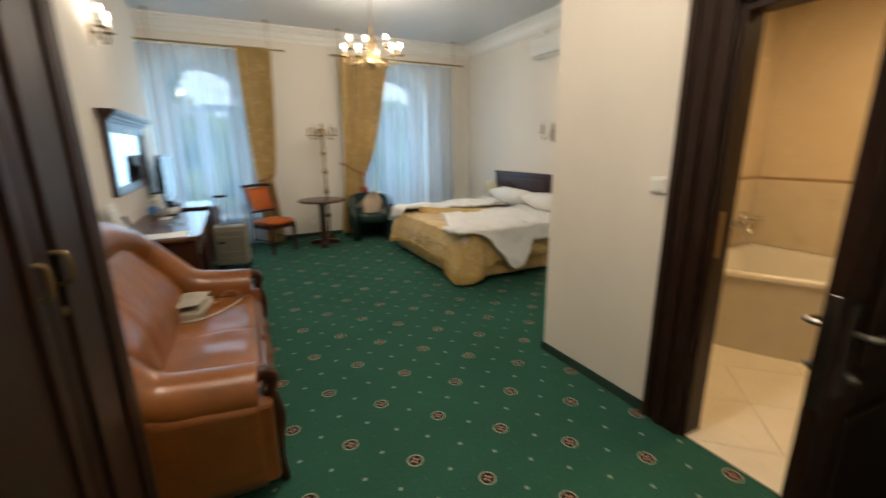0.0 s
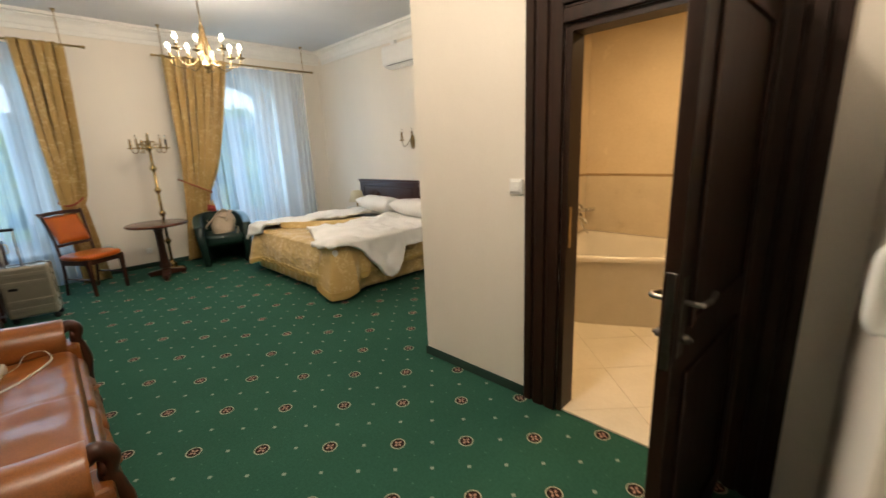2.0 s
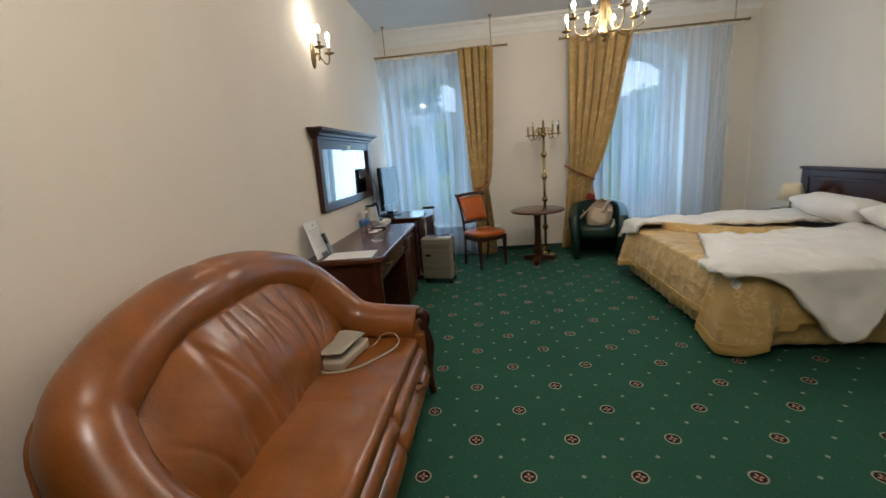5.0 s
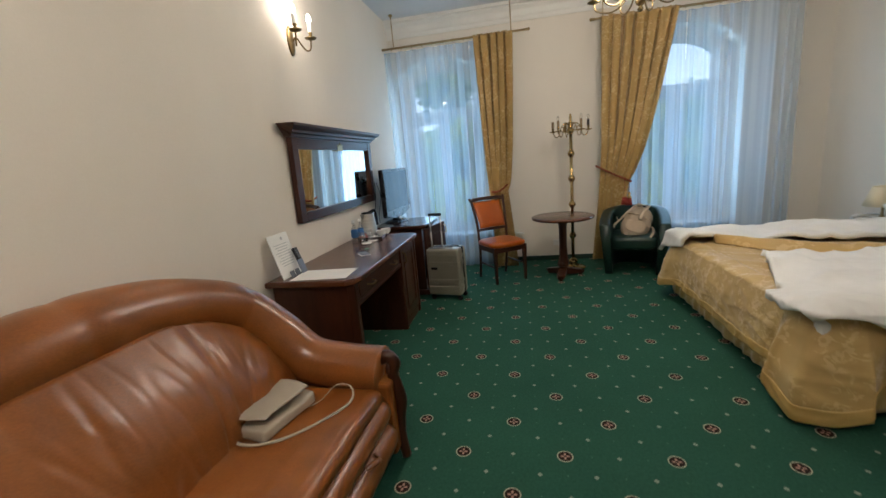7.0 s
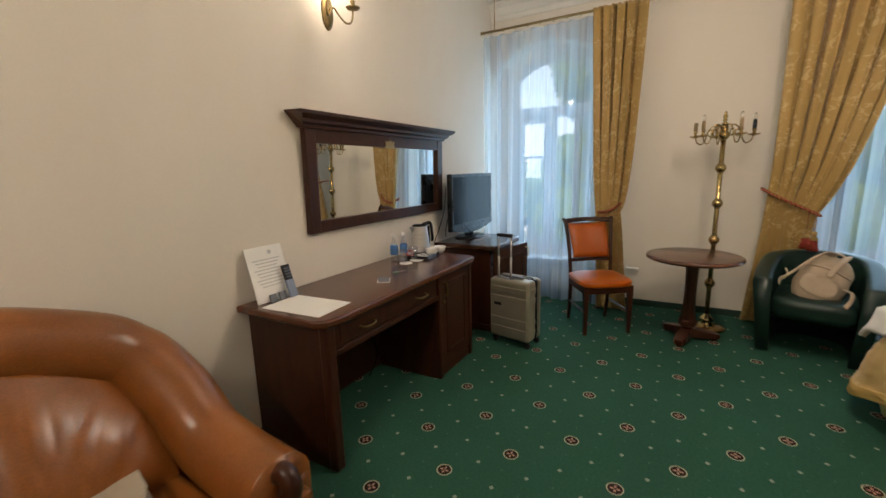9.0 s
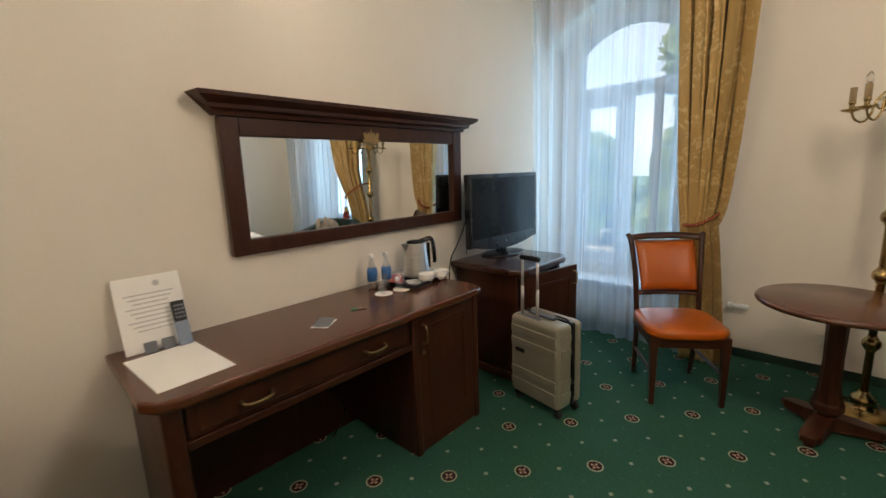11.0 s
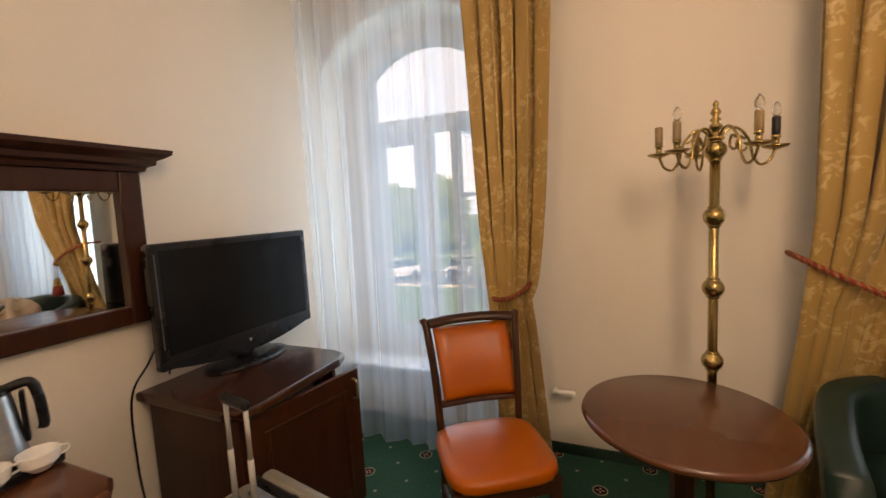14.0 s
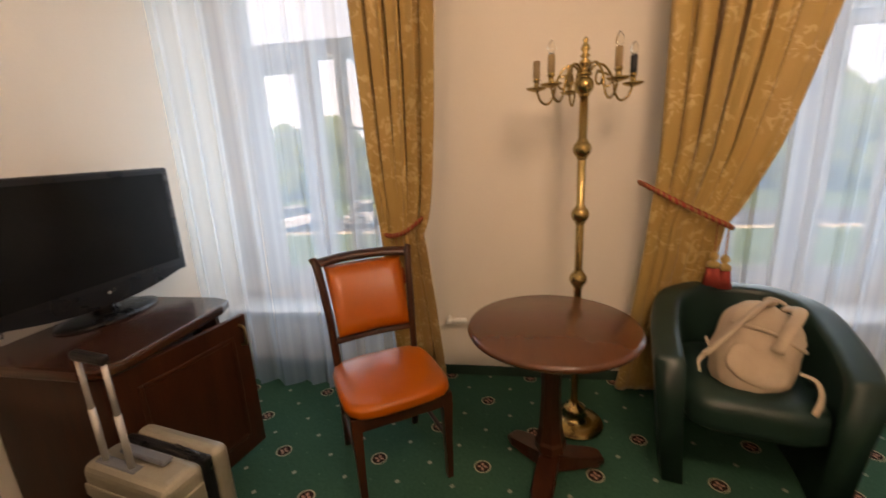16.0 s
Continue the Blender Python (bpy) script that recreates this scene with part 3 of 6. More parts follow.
structure(part("bath_floor_bed", box(BX + 0.01, RX, -0.064, BY - 0.12, 0.0005, 0.004), GROUT), "beige tile grout", "floor")
structure(part("bath_wall_north", box(BX + 0.12, RX, BY - 0.14, BY - 0.12, 0.005, 2.6), BATHWALL), "beige tiled bathroom wall", "wall")
structure(part("bath_wall_east", box(RX - 0.05, RX, -0.064, BY - 0.14, 0.005, 2.6), BATHWALL), "beige tiled bathroom wall", "wall")
structure(part("bath_wall_south", box(BX + 0.12, RX - 0.05, -0.064, -0.044, 0.005, 2.6), BATHWALL), "beige tiled bathroom wall", "wall")
structure(part("bath_ceiling", box(BX + 0.12, RX - 0.05, -0.044, BY - 0.14, 2.6, 2.66), CEIL), "plain bathroom ceiling", "ceiling")

# ---- large furniture ----


def sofa():
    s = thing("sofa", "tan brown leather sofa with a rolled arched back", "sofa", pose(0, 3.3, 0, 0, 0, -1.6) @ Matrix.Translation((0, -3.3, 0)))
    Y0, Y1 = 1.62, 3.40
    mid = (Y0 + Y1) / 2
    h = (Y1 - Y0) / 2
    half = [(0.0, h - 0.10, 0.50), (-0.18, h - 0.10, 0.515), (-0.38, h - 0.10, 0.55), (-0.54, h - 0.12, 0.70), (-0.66, h - 0.20, 0.855), (-0.72, h - 0.40, 0.952), (-0.75, h - 0.64, 1.002)]
    pts = half + [(-0.76, 0, 1.015)] + [(x, -y, z) for x, y, z in reversed(half)]
    path = spline([(x, mid + y, z) for x, y, z in pts], 5)
    rad = [0.115 + 0.025 * math.exp(-((p.y - mid) / 0.5) ** 2) for p in path]
    for k in (20, 35, 50):
        for j, g in ((-1, 0.985), (0, 0.945), (1, 0.985)):
            if 0 < k + j < len(rad):
                rad[k + j] *= g
    fine = spline(path, 3)
    frad = [rad[min(i // 3, len(rad) - 1)] + (rad[min(i // 3 + 1, len(rad) - 1)] - rad[min(i // 3, len(rad) - 1)]) * (i % 3) / 3 + 0.0025 * noise.noise(Vector((i * 0.10, 0, 6))) for i in range(len(fine))]
    part("back_roll", tube(fine, frad, 22), LEATHER, s, "padded leather roll along back and arms", True)

    # outer shell below the roll
    def shell(u, v):
        i = u * (len(path) - 1)
        a = path[min(int(i), len(path) - 1)]
        b = path[min(int(i) + 1, len(path) - 1)]
        p = a.lerp(b, i - int(i))
        out = Vector((min(0, (p.x + 0.35)) * 0.12, (p.y - mid) * 0.02, 0))
        z = p.z + (0.10 - p.z) * v
        return Vector((p.x + out.x, p.y + out.y, z))
    part("shell", sheet(shell, 84, 8, 0.10), LEATHER, s, "leather outside of back and arms", True)

    def cushion(u, v):
        y = Y0 + 0.20 + u * (Y1 - Y0 - 0.40)
        n = (y - mid) / h
        top = 0.965 - 0.55 * max(0, abs(n) - 0.25) ** 1.6
        z = 0.40 + v * (top - 0.40)
        x = -0.40 - 0.22 * v + 0.06 * math.sin(math.pi * v)
        seam = 0.0
        for k in (-0.36, 0.36):
            seam += 0.007 * math.exp(-((n - k) / 0.03) ** 2)
        fan = (y - mid) * (1.5 - 0.7 * v) + mid
        w = noise.noise(Vector((fan * 3, v * 1.6, 3.0))) * 0.016 + noise.noise(Vector((fan * 12, v * 2.2, 8.0))) * 0.004
        w -= 0.006 * max(0, 1 - abs(noise.noise(Vector((fan * 5, v * 0.8, 5.0)))) * 8) * min(1, (1 - v) * 3 + 0.2)
        w -= 0.0022 * max(0, 1 - abs(noise.noise(Vector((fan * 13 + 2 * v, v * 1.7, 15.0)))) * 7)
        return Vector((x - seam + w - 0.20 * max(0, abs(n) - 0.62) ** 2, y, z))
    part("back_cushion", sheet(cushion, 190, 40, 0.12), LEATHER, s, "creased leather back cushion", True)

    def seat(u, v):
        y = Y0 + 0.20 + u * (Y1 - Y0 - 0.40)
        e = min(v, 1 - v)
        x = -0.50 + 0.53 * v
        z = 0.455 + 0.018 * math.sin(math.pi * u) - 0.05 * max(0, 1 - (1 - v) / 0.08) ** 2
        w = noise.noise(Vector((y * 7, v * 3, 1))) * 0.010 + noise.noise(Vector((y * 3 + 4 * v, v * 14, 4))) * 0.005 * v
        seam = 0.004 * math.exp(-((u - 0.5) / 0.008) ** 2)
        return Vector((x, y, z + w - seam))
    part("seat_cushion", sheet(seat, 80, 22, -0.14), LEATHER, s, "shiny tan leather seat", True)
    for z, r, x in ((0.345, 0.062, 0.000), (0.215, 0.072, 0.012)):
        own = bmesh.new()
        for a, b in ((Y0 + 0.19, mid - 0.005), (mid + 0.005, Y1 - 0.19)):
            n = 22
            pts = [(x + 0.006 * noise.noise(Vector((0, i * 0.7, z))), a + (b - a) * i / n, z) for i in range(n + 1)]
            tube(pts, [r * (0.80 if i in (0, n) else 1.0) for i in range(n + 1)], 14, bm=own)
        part("front_roll", own, LEATHER, s, "padded leather front roll", True)
    for y in (mid - 0.42, mid + 0.42):
        part("pull_strap", tube(spline([(0.05, y - 0.05, 0.29), (0.085, y - 0.02, 0.30), (0.085, y + 0.02, 0.285), (0.05, y + 0.05, 0.275)], 5), 0.012, 8, flat=0.4), LEATHER, s, "leather pull strap", True)
    part("base", box(-0.86, 0.0, Y0 + 0.05, Y1 - 0.05, 0.06, 0.16, 0.01), DARKWOOD, s)
    for y in (Y0 + 0.10, Y1 - 0.10):
        pts = spline([(-0.01, y, 0.56), (0.03, y, 0.575), (0.06, y, 0.54), (0.045, y, 0.48), (0.06, y, 0.42), (0.075, y, 0.34), (0.06, y, 0.24), (0.055, y, 0.13), (0.07, y, 0.02)], 6)
        part("arm_front", tube(pts, [0.034 - 0.010 * i / len(pts) for i in range(len(pts))], 12), MAHOG, s, "carved dark wooden arm front", True)
        own = lathe([(0.0, 0), (0.034, 0.004), (0.034, 0.02), (0.02, 0.03), (0.0, 0.032)], seg=16, m=Matrix.Translation((0.02, y, 0.51)) @ pose(0, 0, 0, 0, 90, 0))
        part("rosette", own, MAHOG, s, "", True)
        part("arm_panel", box(-0.03, 0.055, y - 0.085, y + 0.085, 0.08, 0.47, 0.02), LEATHER, s)
    for x, y in ((-0.78, Y0 + 0.12), (-0.78, Y1 - 0.12)):
        part("leg", lathe([(0.03, 0), (0.035, 0.05), (0.03, 0.09)], (x, y, 0), 12), DARKWOOD, s, "", True)
    return s


sofa()

w = thing("wardrobe", "tall dark wenge wardrobe with two moulded doors", "wardrobe")
WX, WA, WB, WH = -0.39, 0.42, 1.40, 2.25
part("body", box(LX + 0.005, WX - 0.02, WA, WB, 0.0, WH, 0.004, seg=1), DARKWOOD, w)
part("cornice", box(LX + 0.005, WX + 0.03, WA - 0.03, WB + 0.03, WH, WH + 0.08, 0.015), DARKWOOD, w)
SEAM = 1.005
for a, b, hy in ((WA + 0.005, SEAM - 0.002, SEAM - 0.055), (SEAM + 0.002, WB - 0.005, SEAM + 0.06)):
    d = part("door", box(WX - 0.019, WX, a, b, 0.09, WH - 0.02, 0.003, seg=1), DARKWOOD, w)
    own = bmesh.new()
    for c, e, z0, z1 in ((a + 0.06, a + 0.09, 0.2, WH - 0.12), (b - 0.09, b - 0.06, 0.2, WH - 0.12), (a + 0.09, b - 0.09, 0.2, 0.23), (a + 0.09, b - 0.09, WH - 0.15, WH - 0.12)):
        box(WX, WX + 0.012, c, e, z0, z1, 0.004, bm=own, seg=1)
    part("moulding", own, DARKWOOD, d)
    part("handle", tube(spline([(WX, hy, 1.30), (WX + 0.024, hy, 1.295), (WX + 0.028, hy, 1.265), (WX + 0.024, hy, 1.235), (WX, hy, 1.23)], 5), 0.0055, 8), LAMPBRASS, d, "small dull brass handle", True)
    part("keyhole", lathe([(0.013, 0), (0.011, 0.005), (0.004, 0.007)], seg=14, m=Matrix.Translation((WX, hy, 1.17)) @ pose(0, 0, 0, 0, 90, 0)), LAMPBRASS, d, "", True)
own = bmesh.new()
for y in (WA + 0.03, WB - 0.03):
    box(WX, WX + 0.015, y - 0.028, y + 0.028, 0.0, WH, 0.006, bm=own, seg=1)
part("pilaster", own, DARKWOOD, w)

# desk
DT = 0.81
desk = thing("desk", "dark mahogany writing desk with drawers and a cupboard", "desk")
c = 0.06
top = [(LX + 0.004, 3.83), (-0.40, 3.83), (-0.34, 3.87), (-0.325, 3.93), (-0.325, 5.40), (-0.34, 5.45), (-0.40, 5.49), (LX + 0.004, 5.49)]
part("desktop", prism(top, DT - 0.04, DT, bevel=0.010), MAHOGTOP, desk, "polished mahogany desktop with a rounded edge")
part("side_panel", box(LX + 0.02, -0.385, 3.88, 3.915, 0, DT - 0.04, 0.003, seg=1), MAHOG, desk)
part("corner_post", box(-0.415, -0.355, 3.875, 3.935, 0, DT - 0.04, 0.012), MAHOG, desk)
part("back_panel", box(LX + 0.02, LX + 0.04, 3.915, 4.924, 0.0, DT - 0.04), MAHOG, desk)
for i, (a, b) in enumerate(((3.945, 4.915),)):
    dr = part("drawer", box(-0.80, -0.372, a, b, 0.635, 0.775, 0.004), MAHOG, desk)
    own = box(-0.372, -0.364, a + 0.03, b - 0.03, 0.655, 0.757, 0.003, seg=1)
    part("drawer_moulding", own, MAHOG, dr)
    for y in (a + 0.22, b - 0.22):
        part("pull", tube(spline([(-0.366, y - 0.055, 0.70), (-0.335, y - 0.045, 0.695), (-0.33, y, 0.69), (-0.335, y + 0.045, 0.695), (-0.366, y + 0.055, 0.70)], 4), 0.006, 8), LAMPBRASS, dr, "brass bow pull", True)
part("apron", box(-0.39, -0.365, 3.935, 4.925, 0.60, 0.632, 0.004), MAHOG, desk)
part("cupboard", box(LX + 0.02, -0.392, 4.925, 5.44, 0.0, DT - 0.04, 0.003, seg=1), MAHOG, desk)
cd = part("cupboard_door", box(-0.391, -0.37, 4.965, 5.40, 0.08, 0.77, 0.004), MAHOG, desk)
own = bmesh.new()
for a, b, z0, z1 in ((5.03, 5.055, 0.16, 0.70), (5.31, 5.335, 0.16, 0.70), (5.055, 5.31, 0.16, 0.185), (5.055, 5.31, 0.675, 0.70)):
    box(-0.37, -0.362, a, b, z0, z1, 0.003, bm=own, seg=1)
part("moulding", own, MAHOG, cd)
part("handle", tube(spline([(-0.37, 5.005, 0.71), (-0.342, 5.005, 0.70), (-0.338, 5.005, 0.66), (-0.342, 5.005, 0.62), (-0.37, 5.005, 0.61)], 4), 0.006, 8), LAMPBRASS, cd, "brass bow handle", True)
part("keyhole", lathe([(0.014, 0), (0.012, 0.006), (0.004, 0.008)], seg=14, m=Matrix.Translation((-0.37, 5.005, 0.56)) @ pose(0, 0, 0, 0, 90, 0)), LAMPBRASS, cd, "", True)
for y in (4.945, 5.42):
    part("post", box(-0.40, -0.36, y - 0.02, y + 0.02, 0, DT - 0.04, 0.008), MAHOG, desk)
part("plinth", box(LX + 0.02, -0.375, 4.966, 5.399, 0.0, 0.075, 0.006), MAHOG, desk)

# mirror over the desk
mir = thing("wall_mirror", "long wall mirror in a dark mahogany frame with a cornice", "mirror")
MY0, MY1, MZ0, MZ1 = 4.345, 5.97, 1.115, 1.750
own = box(LX + 0.001, LX + 0.045, MY0, MY0 + 0.085, MZ0, MZ1, 0.006)
box(LX + 0.001, LX + 0.045, MY1 - 0.085, MY1, MZ0, MZ1, 0.006, bm=own)
box(LX + 0.001, LX + 0.042, MY0 + 0.085, MY1 - 0.085, MZ0, MZ0 + 0.075, 0.006, bm=own)
box(LX + 0.001, LX + 0.042, MY0 + 0.085, MY1 - 0.085, MZ1 - 0.085, MZ1, 0.006, bm=own)
part("frame", own, MAHOG, mir)
own = bmesh.new()
prof = [(0.001, 0.0), (0.055, 0.0), (0.06, 0.018), (0.085, 0.028), (0.088, 0.046), (0.108, 0.056), (0.13, 0.072), (0.132, 0.09), (0.001, 0.09)]
rows = [[own.verts.new((LX + dd, (MY0 - (dd - 0.04) if s < 0 else MY1 + (dd - 0.04)) if dd > 0.01 else (MY0 - 0.015 - z if s < 0 else MY1 + 0.015 + z), MZ1 + z)) for dd, z in prof] for s in (-1, 1)]
for i in range(len(prof)):
    own.faces.new((rows[0][i], rows[0][(i + 1) % len(prof)], rows[1][(i + 1) % len(prof)], rows[1][i]))
own.faces.new(rows[0])
own.faces.new(rows[1])
part("cornice", own, MAHOG, mir, "stepped mahogany cornice")
part("glass", box(LX + 0.012, LX + 0.018, MY0 + 0.08, MY1 - 0.08, MZ0 + 0.07, MZ1 - 0.08), MIRROR, mir, "clear mirror glass")
crown = [(-0.055, 0.0), (0.055, 0.0), (0.062, 0.016), (0.048, 0.018), (0.058, 0.05), (0.040, 0.058), (0.030, 0.040), (0.020, 0.060), (0.008, 0.048), (0.0, 0.076), (-0.008, 0.048), (-0.020, 0.060), (-0.030, 0.040), (-0.040, 0.058), (-0.058, 0.05), (-0.048, 0.018), (-0.062, 0.016)]
part("crest", prism(crown, 0.0, 0.003, m=Matrix.Translation((LX + 0.0425, 5.17, 1.656)) @ Matrix(((0, 0, 1, 0), (1, 0, 0, 0), (0, 1, 0, 0), (0, 0, 0, 1)))), OLDBRASS, mir, "small gilt crown ornament")
mir.matrix_world = Matrix.Translation((LX, 0, MZ0)) @ pose(0, 0, 0, 0, 1.4, 0) @ Matrix.Translation((-LX, 0, -MZ0))

# television cupboard and television
cab = thing("tv_cabinet", "mahogany minibar cupboard with its door ajar", "cabinet")
CT = 0.815
top = [(LX + 0.004, 5.875), (-0.42, 5.86), (-0.35, 5.885), (-0.32, 5.95), (-0.32, 6.45), (-0.35, 6.53), (-0.43, 6.56), (LX + 0.004, 6.56)]
part("top", prism(top, CT - 0.045, CT, bevel=0.012), surface("dark_polished_mahogany", (0.036, 0.0105, 0.0048), (0.050, 0.0155, 0.007), 0.24, relief=0, coat=0.3, stretch=(9, 1, 9), rvar=0.012), cab, "polished mahogany top with cut corners")
part("side_panel", box(LX + 0.02, -0.40, 5.915, 5.94, 0.06, CT - 0.045, 0.002, seg=1), MAHOG, cab)
part("side_panel", box(LX + 0.02, -0.40, 6.485, 6.51, 0.06, CT - 0.045, 0.002, seg=1), MAHOG, cab)
part("back_panel", box(LX + 0.02, LX + 0.03, 5.94, 6.485, 0.06, CT - 0.045), MAHOG, cab)
part("bottom_panel", box(LX + 0.03, -0.40, 5.94, 6.485, 0.06, 0.09), MAHOG, cab)
part("plinth", box(LX + 0.01, -0.36, 5.895, 6.53, 0, 0.06, 0.01), MAHOG, cab)
part("minibar", box(LX + 0.06, -0.46, 5.955, 6.46, 0.095, 0.70, 0.01), BLACKP, cab, "black minibar front inside")
cdoor = part("door", box(-0.002, 0.022, 0.055, 0.63, 0.075, 0.76, 0.004), MAHOG, cab)
own = bmesh.new()
for a, b, z0, z1 in ((0.12, 0.14, 0.16, 0.68), (0.53, 0.55, 0.16, 0.68), (0.14, 0.53, 0.16, 0.18), (0.14, 0.53, 0.66, 0.68)):
    box(0.022, 0.03, a, b, z0, z1, 0.003, bm=own, seg=1)
part("door_moulding", own, MAHOG, cdoor)
part("handle", tube(spline([(0.02, 0.59, 0.72), (0.05, 0.59, 0.71), (0.052, 0.59, 0.67), (0.05, 0.59, 0.63), (0.02, 0.59, 0.62)], 4), 0.006, 8), OLDBRASS, cdoor, "brass bow handle", True)
cdoor.matrix_local = pose(-0.395, 5.875, 0, 0, 0, -12)

tv = thing("television", "black flat television on a swivel stand, switched off", "television")
own = box(-0.43, 0.43, -0.05, 0.0, 0.098, 0.632, 0.012)
part("casing", own, BLACKP, tv)
chin = [(-0.415 + 0.83 * i / 16, 0.112 - 0.058 * (1 - ((i - 8) / 8) ** 2)) for i in range(17)] + [(0.415, 0.135), (-0.415, 0.135)]
part("lower_bezel", prism(chin, 0.001, 0.047, bevel=0.004, m=pose(0, 0.002, 0, 90, 0, 0)), BLACKP, tv, "curved glossy lower bezel")
part("back_bulge", box(-0.28, 0.28, -0.10, -0.051, 0.16, 0.52, 0.03), BLACKP, tv)
part("screen", box(-0.392, 0.392, -0.001, 0.0015, 0.160, 0.602), SCREEN, tv, "dark glossy screen")
# the glint down each screen edge, put in as a thin grey strip
for s in (-1, 1):
    part("edge_glint", box(s * 0.410 - 0.0015, s * 0.410 + 0.0015, 0.0, 0.002, 0.19, 0.59, 0.0007, seg=1), GREYP, tv)
part("badge", lathe([(0.008, 0), (0.008, 0.003)], seg=16, m=Matrix.Translation((0.005, 0.002, 0.112)) @ pose(0, 0, 0, -90, 0, 0)), CHROME, tv, "small round silver badge")
part("neck", lathe([(0.05, 0.015), (0.04, 0.05), (0.04, 0.14)], (0, -0.052, 0), 16), BLACKP, tv, "", True)
part("foot", lathe([(0.22, 0), (0.22, 0.008), (0.17, 0.016), (0.05, 0.02)], (0, 0, 0), 32, m=Matrix.Translation((-0.01, -0.045, 0)) @ Matrix.Diagonal((1, 0.6, 1, 1))), BLACKP, tv, "oval glossy black foot", True)
place(tv, pose(-0.750, 6.314, CT, 0, 0, -92.3))

# round table
tab = thing("round_table", "round mahogany pedestal table", "table", pose(1.175, 6.505, 0))
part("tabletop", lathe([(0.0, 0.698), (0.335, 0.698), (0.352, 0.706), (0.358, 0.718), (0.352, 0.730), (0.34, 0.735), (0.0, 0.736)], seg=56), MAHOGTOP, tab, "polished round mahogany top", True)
part("column", lathe([(0.10, 0.69), (0.10, 0.665), (0.055, 0.65), (0.046, 0.60), (0.042, 0.40), (0.050, 0.24), (0.062, 0.18), (0.07, 0.165), (0.07, 0.13), (0.052, 0.115), (0.052, 0.07)], seg=8), MAHOG, tab, "faceted mahogany column")
for k in range(3):
    own = bmesh.new()
    foot = [(0.0, -0.045), (0.10, -0.036), (0.205, -0.046), (0.245, -0.030), (0.245, 0.030), (0.205, 0.046), (0.10, 0.036), (0.0, 0.045)]
    prism(foot, 0.022, 0.075, bm=own, bevel=0.008)
    for v in own.verts:
        if v.co.z > 0.05:
            v.co.z += 0.035 * max(0, 1 - v.co.x / 0.16) - 0.018 * max(0, (v.co.x - 0.16) / 0.085)
    lathe([(0.026, 0), (0.028, 0.022), (0.02, 0.028)], (0.212, 0, 0), 12, bm=own)
    own.transform(pose(0, 0, 0, 0, 0, 120 * k + 15))
    part("foot", own, MAHOG, tab)


def dining_chair(m):
    ch = thing("dining_chair", "dark wooden chair with orange leather seat and back", "chair", m)
    # local: front is -y
    part("seat", blob(0.236, 0.235, 0.038, (0, -0.015, 0.462), 4.6, 36, 14), ORANGE, ch, "padded orange leather seat", True)
    own = box(-0.215, 0.215, -0.22, -0.19, 0.375, 0.44, 0.005)
    box(-0.205, 0.205, 0.17, 0.195, 0.375, 0.44, 0.005, bm=own)
    for s in (-1, 1):
        box(s * 0.205 - 0.013, s * 0.205 + 0.013, -0.19, 0.18, 0.375, 0.44, 0.005, bm=own)
    part("seat_frame", own, MAHOG, ch)
    for s in (-1, 1):
        part("front_leg", tube([(s * 0.200, -0.20, 0.44), (s * 0.200, -0.20, 0.36), (s * 0.199, -0.202, 0.30), (s * 0.198, -0.205, 0.0)], [0.030, 0.030, 0.026, 0.018], 4), MAHOG, ch)
        pts = spline([(s * 0.185, 0.235, 0.0), (s * 0.19, 0.195, 0.25), (s * 0.195, 0.185, 0.45), (s * 0.205, 0.215, 0.72), (s * 0.225, 0.275, 0.94), (s * 0.240, 0.305, 0.99)], 5)
        part("back_post", tube(pts, [0.022] * len(pts), 8, flat=0.75), MAHOG, ch, "curved wooden back post", True)
    part("top_rail", tube(spline([(-0.238, 0.295, 0.965), (-0.12, 0.318, 0.975), (0, 0.322, 0.978), (0.12, 0.318, 0.975), (0.238, 0.295, 0.965)], 4), 0.028, 8, flat=0.55), MAHOG, ch, "curved top rail", True)
    part("lower_rail", tube(spline([(-0.198, 0.197, 0.60), (0, 0.215, 0.60), (0.198, 0.197, 0.60)], 5), 0.02, 8, flat=0.6), MAHOG, ch, "", True)

    def pad(u, v):
        x = -0.175 + 0.35 * u
        x *= 1 + 0.10 * v
        z = 0.625 + 0.32 * v
        y = 0.20 + 0.09 * v + 0.055 * v * v + 0.014 * math.cos(math.pi * (u - 0.5)) - 0.03
        e = min(u, 1 - u, v, 1 - v)
        return Vector((x, y - 0.018 * min(1, e * 9), z))
    part("back_pad", sheet(pad, 18, 16, 0.03), ORANGE, ch, "orange leather back panel", True)
    for s in (-1, 1):
        part("side_rail", tube([(s * 0.199, -0.19, 0.20), (s * 0.192, 0.20, 0.20)], 0.011, 6), MAHOG, ch)
    return ch


dining_chair(pose(0.44, 6.485, 0, 0, 0, 33))


